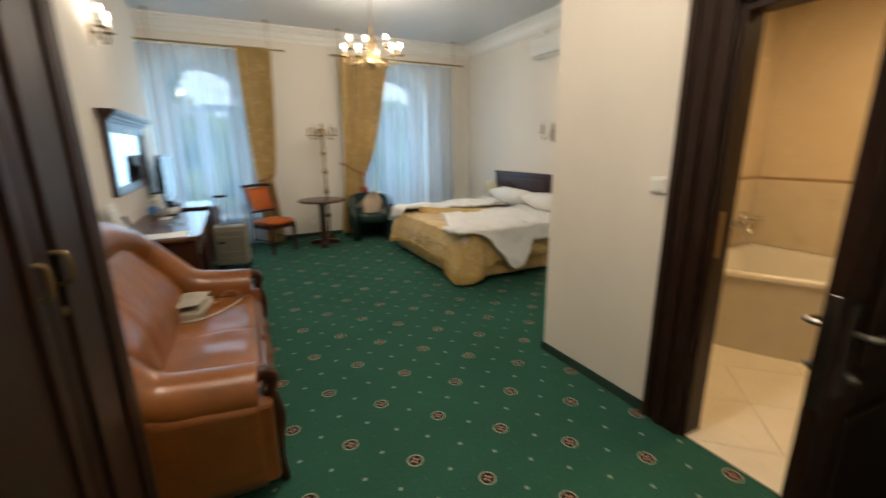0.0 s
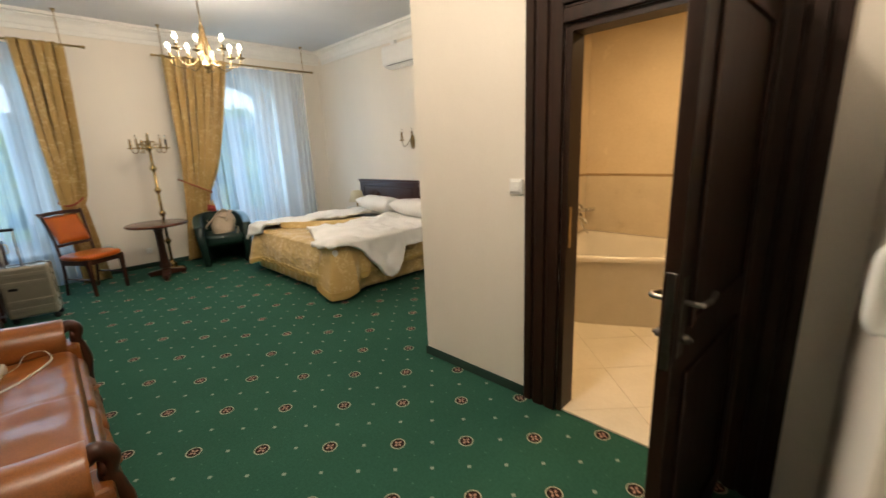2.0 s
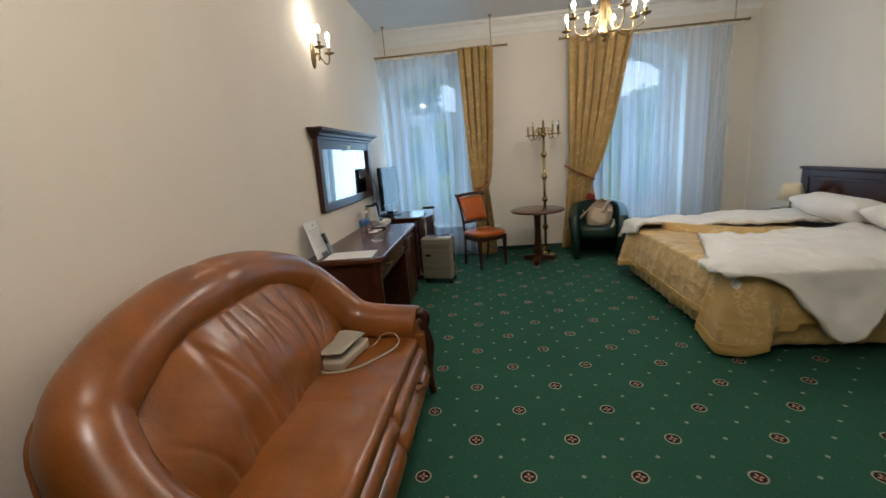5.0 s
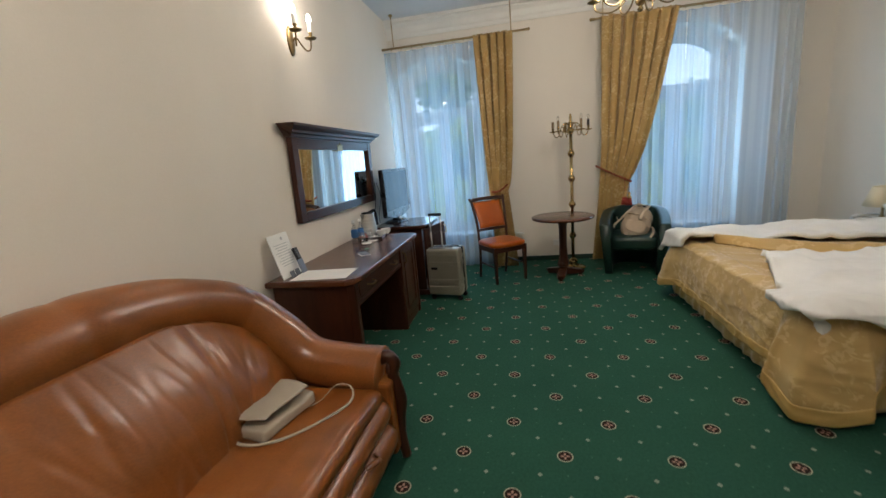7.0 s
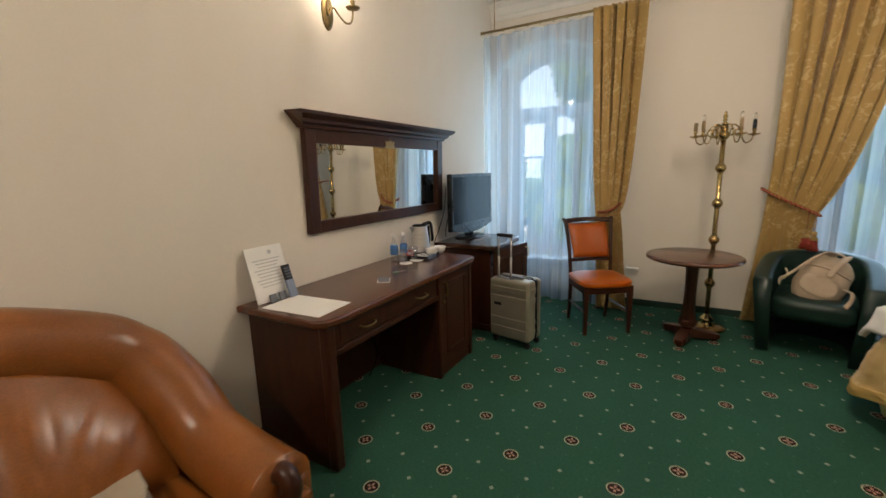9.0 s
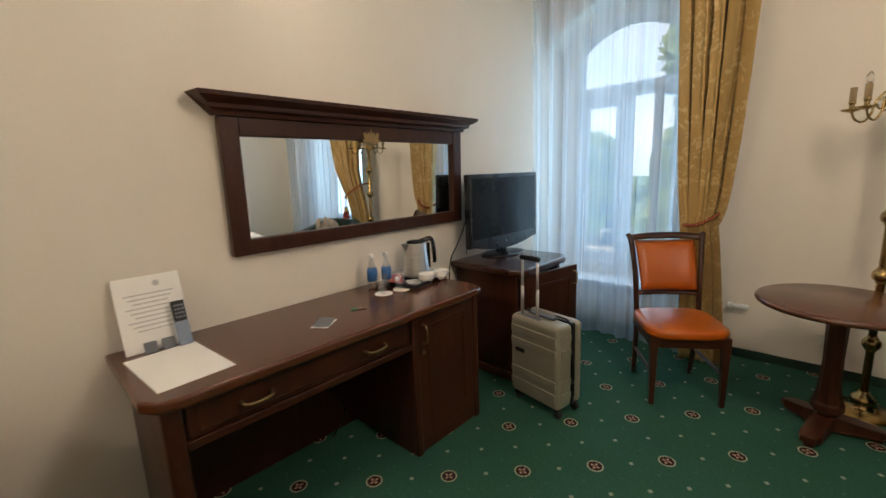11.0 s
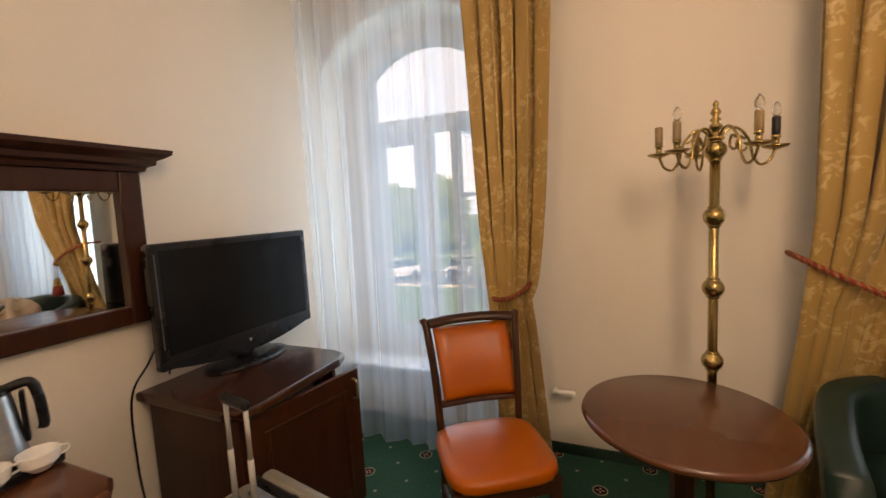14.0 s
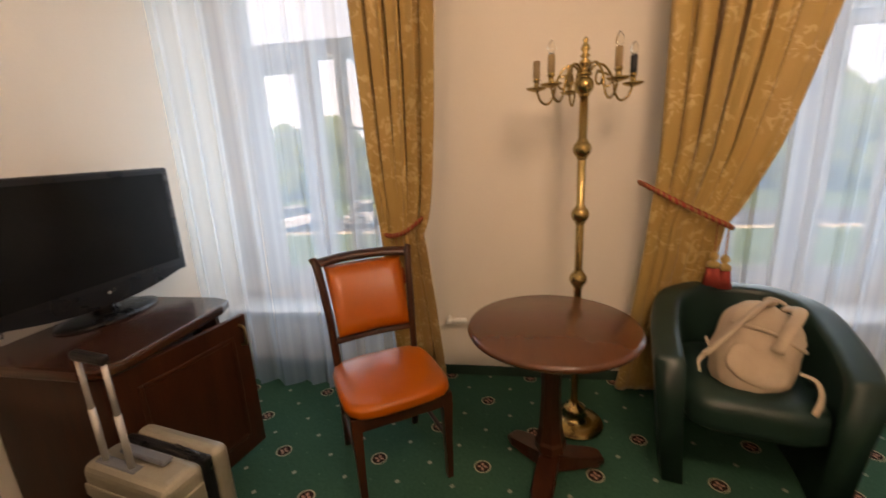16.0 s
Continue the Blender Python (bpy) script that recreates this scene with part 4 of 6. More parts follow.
def armchair(m):
    a = thing("tub_armchair", "dark green leather tub armchair", "armchair", m)
    # local: front is -y; a U of padded wall round the seat
    ring = spline([(x, y, 0) for x, y in ((-0.30, -0.31), (-0.305, -0.05), (-0.27, 0.20), (-0.14, 0.32), (0, 0.345), (0.14, 0.32), (0.27, 0.20), (0.305, -0.05), (0.30, -0.31))], 6)
    own = bmesh.new()
    rows = []
    n = len(ring)
    for i, p in enumerate(ring):
        d = (ring[min(i + 1, n - 1)] - ring[max(i - 1, 0)]).normalized()
        nrm = Vector((-d.y, d.x, 0))
        back = max(0.0, min(1.0, (p.y + 0.30) / 0.62))
        top = 0.60 + 0.155 * back ** 0.9
        lo = 0.015
        prof = [(0.045, lo), (0.05, 0.35), (0.056, top - 0.03), (0.048, top - 0.006), (0.03, top), (-0.03, top), (-0.052, top - 0.006), (-0.060, top - 0.03), (-0.05, 0.35), (-0.045, lo)]
        rows.append([own.verts.new(Vector(((p.x + nrm.x * o) * (1.06 - 0.17 * (1 - z / top)), p.y + nrm.y * o, z))) for o, z in prof])
    for r, q in zip(rows, rows[1:]):
        for k in range(len(r)):
            own.faces.new((r[k], r[(k + 1) % len(r)], q[(k + 1) % len(r)], q[k]))
    own.faces.new(rows[0])
    own.faces.new(rows[-1])
    part("shell", own, GREENL, a, "padded green leather wrap-round back", True)
    part("seat", blob(0.250, 0.31, 0.085, (0, -0.03, 0.385), 6.0, 32, 14), GREENL, a, "green leather seat cushion", True)
    part("apron", box(-0.25, 0.25, -0.20, 0.25, 0.27, 0.34, 0.015), GREENL, a)
    for x in (-0.29, 0.29):
        for y in (-0.24, 0.10):
            part("leg", lathe([(0.018, 0), (0.024, 0.06)], (x * 0.88, y, 0), 10), BLACKP, a, "", True)
    return a


armchair(pose(2.015, 6.69, 0, 0, 0, -14) @ Matrix.Diagonal((0.99, 0.93, 0.985, 1)))


def drape(x0, x1, y0, y1, top, s0, s1, t0, t1, nx, ny, wave, seed, thick, floor_z=0.03, rum=0.0, flare=0.10, shape=None, lift=0.0):
    """Cloth laid over a box top and hanging down its sides."""
    def f(u, v):
        s, t = shape(u, v) if shape else (s0 + (s1 - s0) * u, t0 + (t1 - t0) * v)
        cx, cy = min(max(s, x0), x1), min(max(t, y0), y1)
        ox, oy = s - cx, t - cy
        d = math.hypot(ox, oy)
        n = noise.noise(Vector((s * 2.3, t * 2.3, seed))) * rum + noise.noise(Vector((s * 6.5, t * 6.5, seed + 5))) * rum * 0.45
        n += max(0, 1 - abs(noise.noise(Vector((s * 3.2 + t * 2, t * 2.6 - s * 2, seed + 2)))) * 4) * rum * 0.3
        if d < 1e-6:
            return Vector((s, t, top + n + rum * 0.5))
        w = wave * noise.noise(Vector((s * 3.5, t * 3.5, seed + 9))) * min(1, d / 0.2) + wave * 0.3 * noise.noise(Vector((s * 9, t * 9, seed + 1))) * min(1, d / 0.1)
        hx, hy = ox / d, oy / d
        out = 0.015 + lift + flare * d + w * 1.4 + rum * 0.5
        return Vector((cx + hx * out, cy + hy * out, max(floor_z, top + rum * 0.3 - d * 0.97 + w * 0.4)))
    return sheet(f, nx, ny, thick)


bed = thing("double_bed", "wide unmade double bed with a dark panelled headboard", "bed")
BX0, BX1, BY0, BY1, BT = 2.12, 4.18, 3.72, 5.78, 0.555
part("base", box(BX0 + 0.04, BX1, BY0 + 0.04, BY1 - 0.04, 0.10, 0.30, 0.02), DARKWOOD, bed)
for y0, y1 in ((BY0, 4.755), (4.765, BY1)):
    part("mattress", box(BX0, BX1, y0, y1, 0.30, BT, 0.04, seg=3), LINEN, bed, "white mattress")
for x, y in ((2.35, 3.9), (2.35, 5.6), (4.1, 3.9), (4.1, 5.6)):
    part("leg", box(x - 0.03, x + 0.03, y - 0.03, y + 0.03, 0, 0.10), DARKWOOD, bed)


def valance(u, v):
    per = u * (2.0 * 2 + 1.92)
    a = 0.006 * math.sin(per * 44 + 3 * noise.noise(Vector((per * 3, 0, 6)))) + 0.016 * noise.noise(Vector((per * 4, 0, 2)))
    z = 0.33 - 0.27 * v
    k = a * (0.3 + v) + 0.02 * v
    if per < 2.0:
        return Vector((4.17 - per, BY0 + 0.02 - k, z))
    if per < 3.92:
        return Vector((BX0 + 0.02 - k, BY0 + 0.02 + (per - 2.0), z))
    return Vector((BX0 + 0.02 + (per - 3.92), BY1 - 0.02 + k, z))


part("valance", sheet(valance, 460, 6, 0.004), SPREAD, bed, "pleated gold bed valance", True)
HY0, HY1 = 3.32, 6.18
own = box(RX - 0.07, RX - 0.022, HY0, HY1, 0.20, 1.05, 0.006)
box(RX - 0.085, RX - 0.012, HY0 - 0.02, HY1 + 0.02, 1.05, 1.085, 0.01, bm=own)
part("headboard", own, MAHOG, bed, "dark panelled wooden headboard")
for a, b in ((3.42, 4.70), (4.80, 6.08)):
    own = bmesh.new()
    for c, d, z0, z1 in ((a, a + 0.035, 0.45, 0.98), (b - 0.035, b, 0.45, 0.98), (a + 0.035, b - 0.035, 0.45, 0.485), (a + 0.035, b - 0.035, 0.945, 0.98)):
        box(RX - 0.085, RX - 0.07, c, d, z0, z1, 0.005, bm=own, seg=1)
    part("headboard_moulding", own, MAHOG, bed)
    part("medallion", lathe([(0.075, 0), (0.075, 0.012), (0.05, 0.018), (0.02, 0.012), (0.0, 0.02)], seg=24, m=Matrix.Translation((RX - 0.07, b - 0.40, 0.81)) @ pose(0, 0, 0, 0, -90, 0)), MAHOG, bed, "round carved wooden rosette", True)

bs = thing("bedspread", "gold damask bedspread hanging over the foot of the bed", "bedspread")
EDGE_R = 0.14
NEAR_END, FAR_END = 3.62, 3.30


def bed_edge(s):
    """Point and outward direction at a length s along near side, foot and far side."""
    runs = (NEAR_END - BX0 - EDGE_R, EDGE_R * math.pi / 2, BY1 - BY0 - 2 * EDGE_R, EDGE_R * math.pi / 2, FAR_END - BX0 - EDGE_R)
    if s < runs[0]:
        return Vector((NEAR_END - s, BY0, 0)), Vector((0, -1, 0))
    s -= runs[0]
    if s < runs[1]:
        n = Vector((-math.sin(s / EDGE_R), -math.cos(s / EDGE_R), 0))
        return Vector((BX0 + EDGE_R, BY0 + EDGE_R, 0)) + n * EDGE_R, n
    s -= runs[1]
    if s < runs[2]:
        return Vector((BX0, BY0 + EDGE_R + s, 0)), Vector((-1, 0, 0))
    s -= runs[2]
    if s < runs[3]:
        n = Vector((-math.cos(s / EDGE_R), math.sin(s / EDGE_R), 0))
        return Vector((BX0 + EDGE_R, BY1 - EDGE_R, 0)) + n * EDGE_R, n
    return Vector((BX0 + EDGE_R + s - runs[3], BY1, 0)), Vector((0, 1, 0))


C1 = NEAR_END - BX0 - EDGE_R + EDGE_R * math.pi / 4
C2 = C1 + EDGE_R * math.pi / 2 + BY1 - BY0 - 2 * EDGE_R
SPAN = C2 + EDGE_R * math.pi / 4 + FAR_END - BX0 - EDGE_R


def spread_top(x, y):
    p = Vector((x, y, 0))
    return BT + 0.026 + 0.014 * noise.noise(p * 2.6) + 0.008 * noise.noise(p * 7) + 0.012 * max(0, 1 - abs(noise.noise(p * 3.4 + Vector((4, 0, 0)))) * 6)


def hang(s, v, lift=0.0):
    p, n = bed_edge(s)
    near, far = math.exp(-abs((s - C1 + 0.02) / 0.175) ** 2.4), math.exp(-abs((s - C2) / 0.24) ** 2.6)
    if v < 0.14:
        q = p - n * (0.12 * (1 - v / 0.14))
        return Vector((q.x, q.y, spread_top(q.x, q.y) + lift - 0.018 * (v / 0.14) ** 3))
    d = (v - 0.14) / 0.86
    hem = 0.195 + 0.030 * noise.noise(Vector((s * 2.1, 0, 3))) - 0.165 * near - 0.07 * far + (0.05 if s < C1 - 0.35 else 0.0)
    top = spread_top(p.x, p.y) - 0.018
    deep = top - hem
    fold = 0.038 * noise.noise(Vector((s * 2.1, 0.35 * d, 1))) + 0.012 * (1 - abs(noise.noise(Vector((s * 3.6, 0.5 * d, 8)))) * 3.2)
    crease = 0.008 * max(0, 1 - abs(noise.noise(Vector((s * 6 + 3 * d, d * 4.5, 5)))) * 5) * (0.3 + d) + 0.005 * noise.noise(Vector((s * 11, d * 7, 2)))
    bulge = 0.050 * near + 0.09 * far
    # two sharp pleats flank the lobe at the corner
    pleat = 0.050 * sum(math.exp(-abs((s - C1 - k) / 0.030) ** 1.4) for k in (-0.15, 0.02, 0.14)) - 0.035 * sum(math.exp(-((s - C1 - k) / 0.05) ** 2) for k in (-0.26, 0.23))
    out = 0.014 + 0.07 * min(1, d * 2.5) * d ** 0.3 * 0.6 + (fold + pleat) * min(1, 1.5 * d) + bulge * d + crease * min(1, d * 4)
    z = top - deep * d + 0.012 * crease * 10 * d * (1 - d)
    return Vector((p.x + n.x * (max(0.006, out) + lift), p.y + n.y * (max(0.006, out) + lift), max(0.012, z)))


part("top_cloth", sheet(lambda u, v: (lambda x, y: Vector((x, y, spread_top(x, y) - 0.006)))(lerp(BX0 + 0.08, 3.62, u), lerp(BY0 + 0.08, BY1 - 0.08, v)), 50, 60, 0.005), SPREAD, bs, "", True)
part("hanging_cloth", sheet(lambda u, v: hang(u * SPAN, v), 420, 46, 0.005), SPREAD, bs, "crumpled hanging edge", True)
HEM = surface("gold_satin_hem", (0.46, 0.30, 0.085), (0.55, 0.37, 0.12), 0.5, scale=5, grain=200, relief=0.2, depth=0.001)
part("hem", sheet(lambda u, v: hang(u * SPAN, 0.865 + 0.136 * v, 0.005), 420, 8, 0.004), HEM, bs, "plain gold satin hem band", True)


def thrown(u, v):
    """The duvet's outline: slanting towards the foot, one tongue down the near side."""
    sa = 2.10 + 1.82 * u
    drop = 0.46 * math.exp(-((sa - 2.72) / 0.26) ** 2) + 0.04
    if sa > 2.72:
        drop = max(drop, 0.20)
    t = (BY0 - drop) + (4.78 - BY0 + drop) * v
    left = 2.04 + 0.36 * min(1, max(0, (t - 3.85) / 0.9)) + 0.06 * max(0, min(1, (3.85 - t) / 0.2))
    return left + (3.92 - left) * u, t


d1 = part("duvet", drape(BX0 - 0.02, BX1, BY0 - 0.02, BY1, BT + 0.06, 2.34, 3.92, 3.12, 4.78, 110, 100, 0.05, 7.0, 0.045, rum=0.055, flare=0.24, shape=thrown, lift=0.035), LINEN, None, "", True)
tagged(d1, "crumpled white duvet trailing over the bed's side", "duvet")
def turned_back(u, v):
    s = 2.03 + 1.85 * u
    near = 5.43 - 0.30 * min(1, max(0, (s - 2.35) / 0.6)) + 0.05 * math.sin(s * 5)
    return s - 0.10 * (1 - u) * v, near + (5.90 - near) * v


d2 = part("duvet", drape(BX0, BX1, BY0, BY1, BT + 0.075, 2.03, 3.9, 5.1, 5.9, 90, 46, 0.04, 17.0, 0.035, rum=0.055, flare=0.16, shape=turned_back), LINEN, None, "", True)
tagged(d2, "white duvet thrown back over the bed", "duvet")


def fold(u, v):
    x = 2.34 + 0.95 * u
    y = 5.40 - 0.46 * min(1, u * 1.5) + (0.37 * v - 0.17) * min(1, 0.15 + u * 3.5)
    z = BT + 0.055 + 0.055 * math.exp(-((v - 0.28) / 0.16) ** 2) * (1 - 0.3 * u) + 0.010 * noise.noise(Vector((x * 6, y * 6, 1))) - 0.03 * max(0, 0.12 - v) * 8
    return Vector((x, y, z))


tagged(part("blanket", sheet(fold, 40, 30, 0.012), SPREAD, None, "", True), "folded gold blanket edge lying on the bed", "blanket")
for y, r in ((4.18, 5), (5.08, -7)):
    own = bmesh.new()
    for sgn in (-1, 1):
        def puff(u, v):
            p, q = 2 * u - 1, 2 * v - 1
            h = 0.115 * (max(0.0, 1 - p ** 4) * max(0.0, 1 - q ** 4)) ** 0.55
            n = 0.02 * noise.noise(Vector((p * 2.5, q * 3.5, r + sgn))) * min(1.0, h * 12)
            return Vector((0.27 * p * (1 - 0.07 * (1 - q * q)), 0.44 * q * (1 - 0.06 * (1 - p * p)), sgn * (h + n)))
        sheet(puff, 26, 34, bm=own)
    bmesh.ops.remove_doubles(own, verts=own.verts[:], dist=0.002)
    pl = part("pillow", own, LINEN, None, "", True)
    tagged(pl, "plump white pillow against the headboard", "pillow", "pillows on the bed")
    place(pl, pose(3.90, y, BT + 0.165, 0, 17, r) @ Matrix.Scale(1.1, 4))

# ---- curtains, rods and sheers ----


def curtain_rod(x0, x1, hooks, z=2.935, y=7.0):
    r = thing("curtain_rod", "thin brass curtain rod hung from the ceiling", "curtain rod", group="curtain rods")
    part("bar", tube([(x0, y, z), (x1, y, z)], 0.013, 10), OLDBRASS, r, "", True)
    for x, s in ((x0, -1), (x1, 1)):
        part("finial", lathe([(0.013, 0), (0.019, 0.006), (0.019, 0.014), (0.010, 0.022), (0.021, 0.038), (0.018, 0.05), (0.004, 0.06)], seg=12, m=Matrix.Translation((x, y, z)) @ pose(0, 0, 0, 0, 90 * s, 0)), OLDBRASS, r, "", True)
    for x in hooks:
        own = tube([(x, y, z - 0.012), (x, y, 3.30)], 0.006, 8)
        lathe([(0.024, 0), (0.024, 0.018)], (x, y, CZ - 0.021), 12, bm=own)
        tube([(x, y, 3.29), (x, y, CZ)], 0.010, 8, bm=own)
        part("hanger", own, OLDBRASS, r, "thin brass hanger rod", True)
    own = bmesh.new()
    n = 13
    for i in range(n):
        x = lerp(x0 + 0.08, x1 - 0.08, i / (n - 1))
        pts = [(x, y + 0.02 * math.cos(a), z + 0.02 * math.sin(a) - 0.004) for a in [k * math.pi / 5 for k in range(11)]]
        tube(pts, 0.003, 6, bm=own)
    tagged(part("rings", own, OLDBRASS, r, "small brass curtain rings", True), kind="stuff")


curtain_rod(-0.915, 0.845, (-0.80, 0.68))
curtain_rod(1.64, 3.93, (1.73, 3.80))


def sheer(x0, x1, seed, hem):
    def f(u, v):
        z = 2.905 - (2.905 - hem) * v
        a = u * (x1 - x0)
        ph = 2 * math.pi * (a * 7.0 + 1.2 * noise.noise(Vector((a * 2.2, seed, 0.12 * v))))
        amp = 0.022 + 0.018 * noise.noise(Vector((a * 3, seed + 4, 0))) + 0.012 * v
        y = 7.045 + amp * math.sin(ph) + 0.02 * noise.noise(Vector((a * 1.4, v * 1.3, seed)))
        x = x0 + a + 0.016 * math.sin(2 * ph + 0.6) * (0.55 + 0.5 * v) * (0.7 + noise.noise(Vector((a * 4, seed + 7, 0.3 * v))))
        return Vector((x, y, z + (0.02 * noise.noise(Vector((a * 5, seed, 2))) if v == 1 else 0)))
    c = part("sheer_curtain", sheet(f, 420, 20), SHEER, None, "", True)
    tagged(c, "white translucent voile curtain to the floor, daylight's blue in its colour", "curtain", "sheer curtains")


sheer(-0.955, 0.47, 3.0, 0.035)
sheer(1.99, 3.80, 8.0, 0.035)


def drawn_curtain(left, right, folds, seed, ytop, hem_y):
    """left and right give the two edges at a height."""
    def f(u, v):
        z = 2.945 - 2.93 * v
        a, b = left(z), right(z)
        width = b - a
        ph = 2 * math.pi * folds * u + 1.6 * noise.noise(Vector((u * 3.0, seed, v * 0.8)))
        amp = 0.050 + 0.02 * max(0.0, width - 0.4)
        y = lerp(ytop, hem_y, max(0.0, (v - 0.52) / 0.48)) + amp * (1.3 - 2.3 * abs(math.sin(ph / 2)) ** 0.75 + 0.30 * math.sin(2.1 * ph + seed)) * (0.75 + 0.7 * noise.noise(Vector((u * 4, v * 1.6, seed + 3)))) + 0.010 * noise.noise(Vector((u * 11 + 5 * v, v * 5, seed)))
        x = a + width * u + 0.022 * math.sin(ph * 2 + 1)
        return Vector((x, y, z + 0.014 * math.cos(ph) * (1 - v)))
    return sheet(f, 170, 80, 0.005)


def pinch(z, tie, spread, top, waist, hem, p=0.75):
    if z > tie:
        return waist + (top - waist) * ((z - tie) / (2.945 - tie)) ** p
    return waist + (hem - waist) * ((tie - z) / tie) ** 0.8


cu = thing("gold_curtain", "gold damask curtain tied back with a rope", "curtain", group="gold curtains")
part("cloth", drawn_curtain(lambda z: pinch(z, 1.06, 0, 0.22, 0.325, 0.36), lambda z: pinch(z, 1.06, 0, 0.675, 0.525, 0.62, 0.42), 4.6, 1.0, 6.975, 7.03), GOLD, cu, "", True)


def rope(pts, r, parent):
    """Two strands twisted round a curve."""
    path = spline(pts, 32)
    for k in range(2):
        strand = []
        for i, p in enumerate(path):
            a = i * 0.95 + k * math.pi
            strand.append(p + Vector((0, math.cos(a) * r * 0.6, math.sin(a) * r * 0.6)))
        part("tie_rope", tube(strand, r * 0.72, 8), ROPE if k else RED, parent, "twisted red and gold tie rope", True)


def tassel(x, y, z, parent, drop=0.12):
    t = part("tassel", lathe([(0.004, 0.0), (0.012, -0.006), (0.020, -0.02), (0.018, -0.035), (0.010, -0.045), (0.026, -0.055), (0.03, -0.075)], (x, y, z - drop), 14), GOLD, parent, "gold and red tassel", True)
    own = bmesh.new()
    for k in range(16):
        a = 2 * math.pi * k / 16
        tube([(x + 0.018 * math.cos(a), y + 0.018 * math.sin(a), z - drop - 0.07), (x + 0.034 * math.cos(a), y + 0.034 * math.sin(a), z - drop - 0.165)], 0.006, 5, bm=own)
    lathe([(0.028, -0.07), (0.03, -0.16)], (x, y, z - drop), 12, bm=own)
    part("fringe", own, RED, t, "dark red fringe", True)
    part("cord", tube([(x, y, z), (x, y, z - drop)], 0.004, 6), ROPE, t)


rope([(0.545, 7.06, 1.13), (0.535, 6.955, 1.11), (0.45, 6.915, 1.05), (0.36, 6.93, 1.03), (0.305, 6.98, 1.06), (0.31, 7.06, 1.08)], 0.0105, cu)
tassel(0.405, 6.905, 1.03, cu, 0.09)
cu = thing("gold_curtain", "wide gold damask curtain swept aside by a rope", "curtain", group="gold curtains")


def left2(z):
    return 1.69 - 0.015 * max(0, 1.24 - z) / 1.24 - 0.05 * max(0, 0.9 - z) / 0.9


part("cloth", drawn_curtain(left2, lambda z: pinch(z, 1.06, 0, 2.53, 2.02, 1.96, 0.72), 6.4, 6.0, 6.955, 7.215), GOLD, cu, "", True)
rope([(1.665, 7.14, 1.25), (1.662, 7.00, 1.245), (1.75, 6.935, 1.19), (1.90, 6.915, 1.11), (2.03, 6.945, 1.045), (2.05, 7.04, 1.04)], 0.0110, cu)
tassel(1.962, 6.925, 1.07, cu, 0.138)
tassel(2.014, 6.93, 1.05, cu, 0.134)

# ---- lamps ----
BULBC = glass_mat("clear_bulb_glass", (0.95, 0.93, 0.88))
SLEEVE = surface("brown_candle_sleeve", (0.20, 0.13, 0.06), (0.28, 0.19, 0.09), 0.6, relief=0.05)


def candle_lamp(parent, p, lit, sleeve_h=0.075, bulb=True, sleeve=None):
    x, y, z = p
    cup = part("drip_cup", lathe([(0.010, -0.012), (0.040, -0.002), (0.046, 0.006), (0.038, 0.004), (0.012, 0.010), (0.012, 0.03), (0.017, 0.036), (0.012, 0.05)], p, 16), BRASS if not lit else LAMPBRASS, parent, "brass drip cup", True)
    part("candle_sleeve", lathe([(0.014, 0.045), (0.015, 0.05), (0.015, 0.045 + sleeve_h), (0.010, 0.047 + sleeve_h)], p, 14), sleeve or (WHITEP if lit else SLEEVE), cup, "", True)
    if bulb:
        b, k = 0.047 + sleeve_h, 0.74 if lit else 0.62
        part("bulb", lathe([(r * k, b + q * k) for r, q in ((0.011, 0.0), (0.021, 0.016), (0.027, 0.036), (0.022, 0.060), (0.009, 0.082), (0.001, 0.090))], p, 14), BULB if lit else BULBC, cup, "lit candle bulb" if lit else "unlit clear candle bulb", True)


def chandelier(cx, cy, z):
    c = thing("chandelier", "brass chandelier with eight lit candle bulbs", "chandelier")
    body = [(0.0, 0.02), (0.016, 0.03), (0.022, 0.045), (0.010, 0.06), (0.03, 0.075), (0.036, 0.095), (0.022, 0.115), (0.014, 0.14), (0.014, 0.42), (0.026, 0.43), (0.03, 0.455), (0.016, 0.48), (0.008, 0.50)]
    part("stem", lathe(body, (cx, cy, z), 18), LAMPBRASS, c, "turned brass stem", True)
    part("hanging_rod", tube([(cx, cy, z + 0.49), (cx, cy, CZ - 0.05)], 0.006, 8), LAMPBRASS, c, "", True)
    part("canopy", lathe([(0.012, -0.07), (0.05, -0.03), (0.06, -0.001)], (cx, cy, CZ), 20), LAMPBRASS, c, "", True)
    for k in range(8):
        a = 2 * math.pi * (k + 0.35) / 8
        d = Vector((math.cos(a), math.sin(a), 0))
        o = Vector((cx, cy, z))
        r = 0.33 if k % 2 else 0.29
        zz = 0.175 if k % 2 else 0.215
        pts = spline([o + d * 0.012 + Vector((0, 0, 0.44)), o + d * 0.035 + Vector((0, 0, 0.36)), o + d * 0.06 + Vector((0, 0, 0.24)), o + d * 0.11 + Vector((0, 0, 0.12)), o + d * 0.20 + Vector((0, 0, 0.075)), o + d * (r - 0.02) + Vector((0, 0, 0.11)), o + d * r + Vector((0, 0, zz))], 6)
        arm = part("arm", tube(pts, 0.006, 8), LAMPBRASS, c, "curved brass arm", True)
        candle_lamp(arm, tuple(o + d * r + Vector((0, 0, zz))), True, 0.035)


chandelier(1.60, 4.95, 2.37)


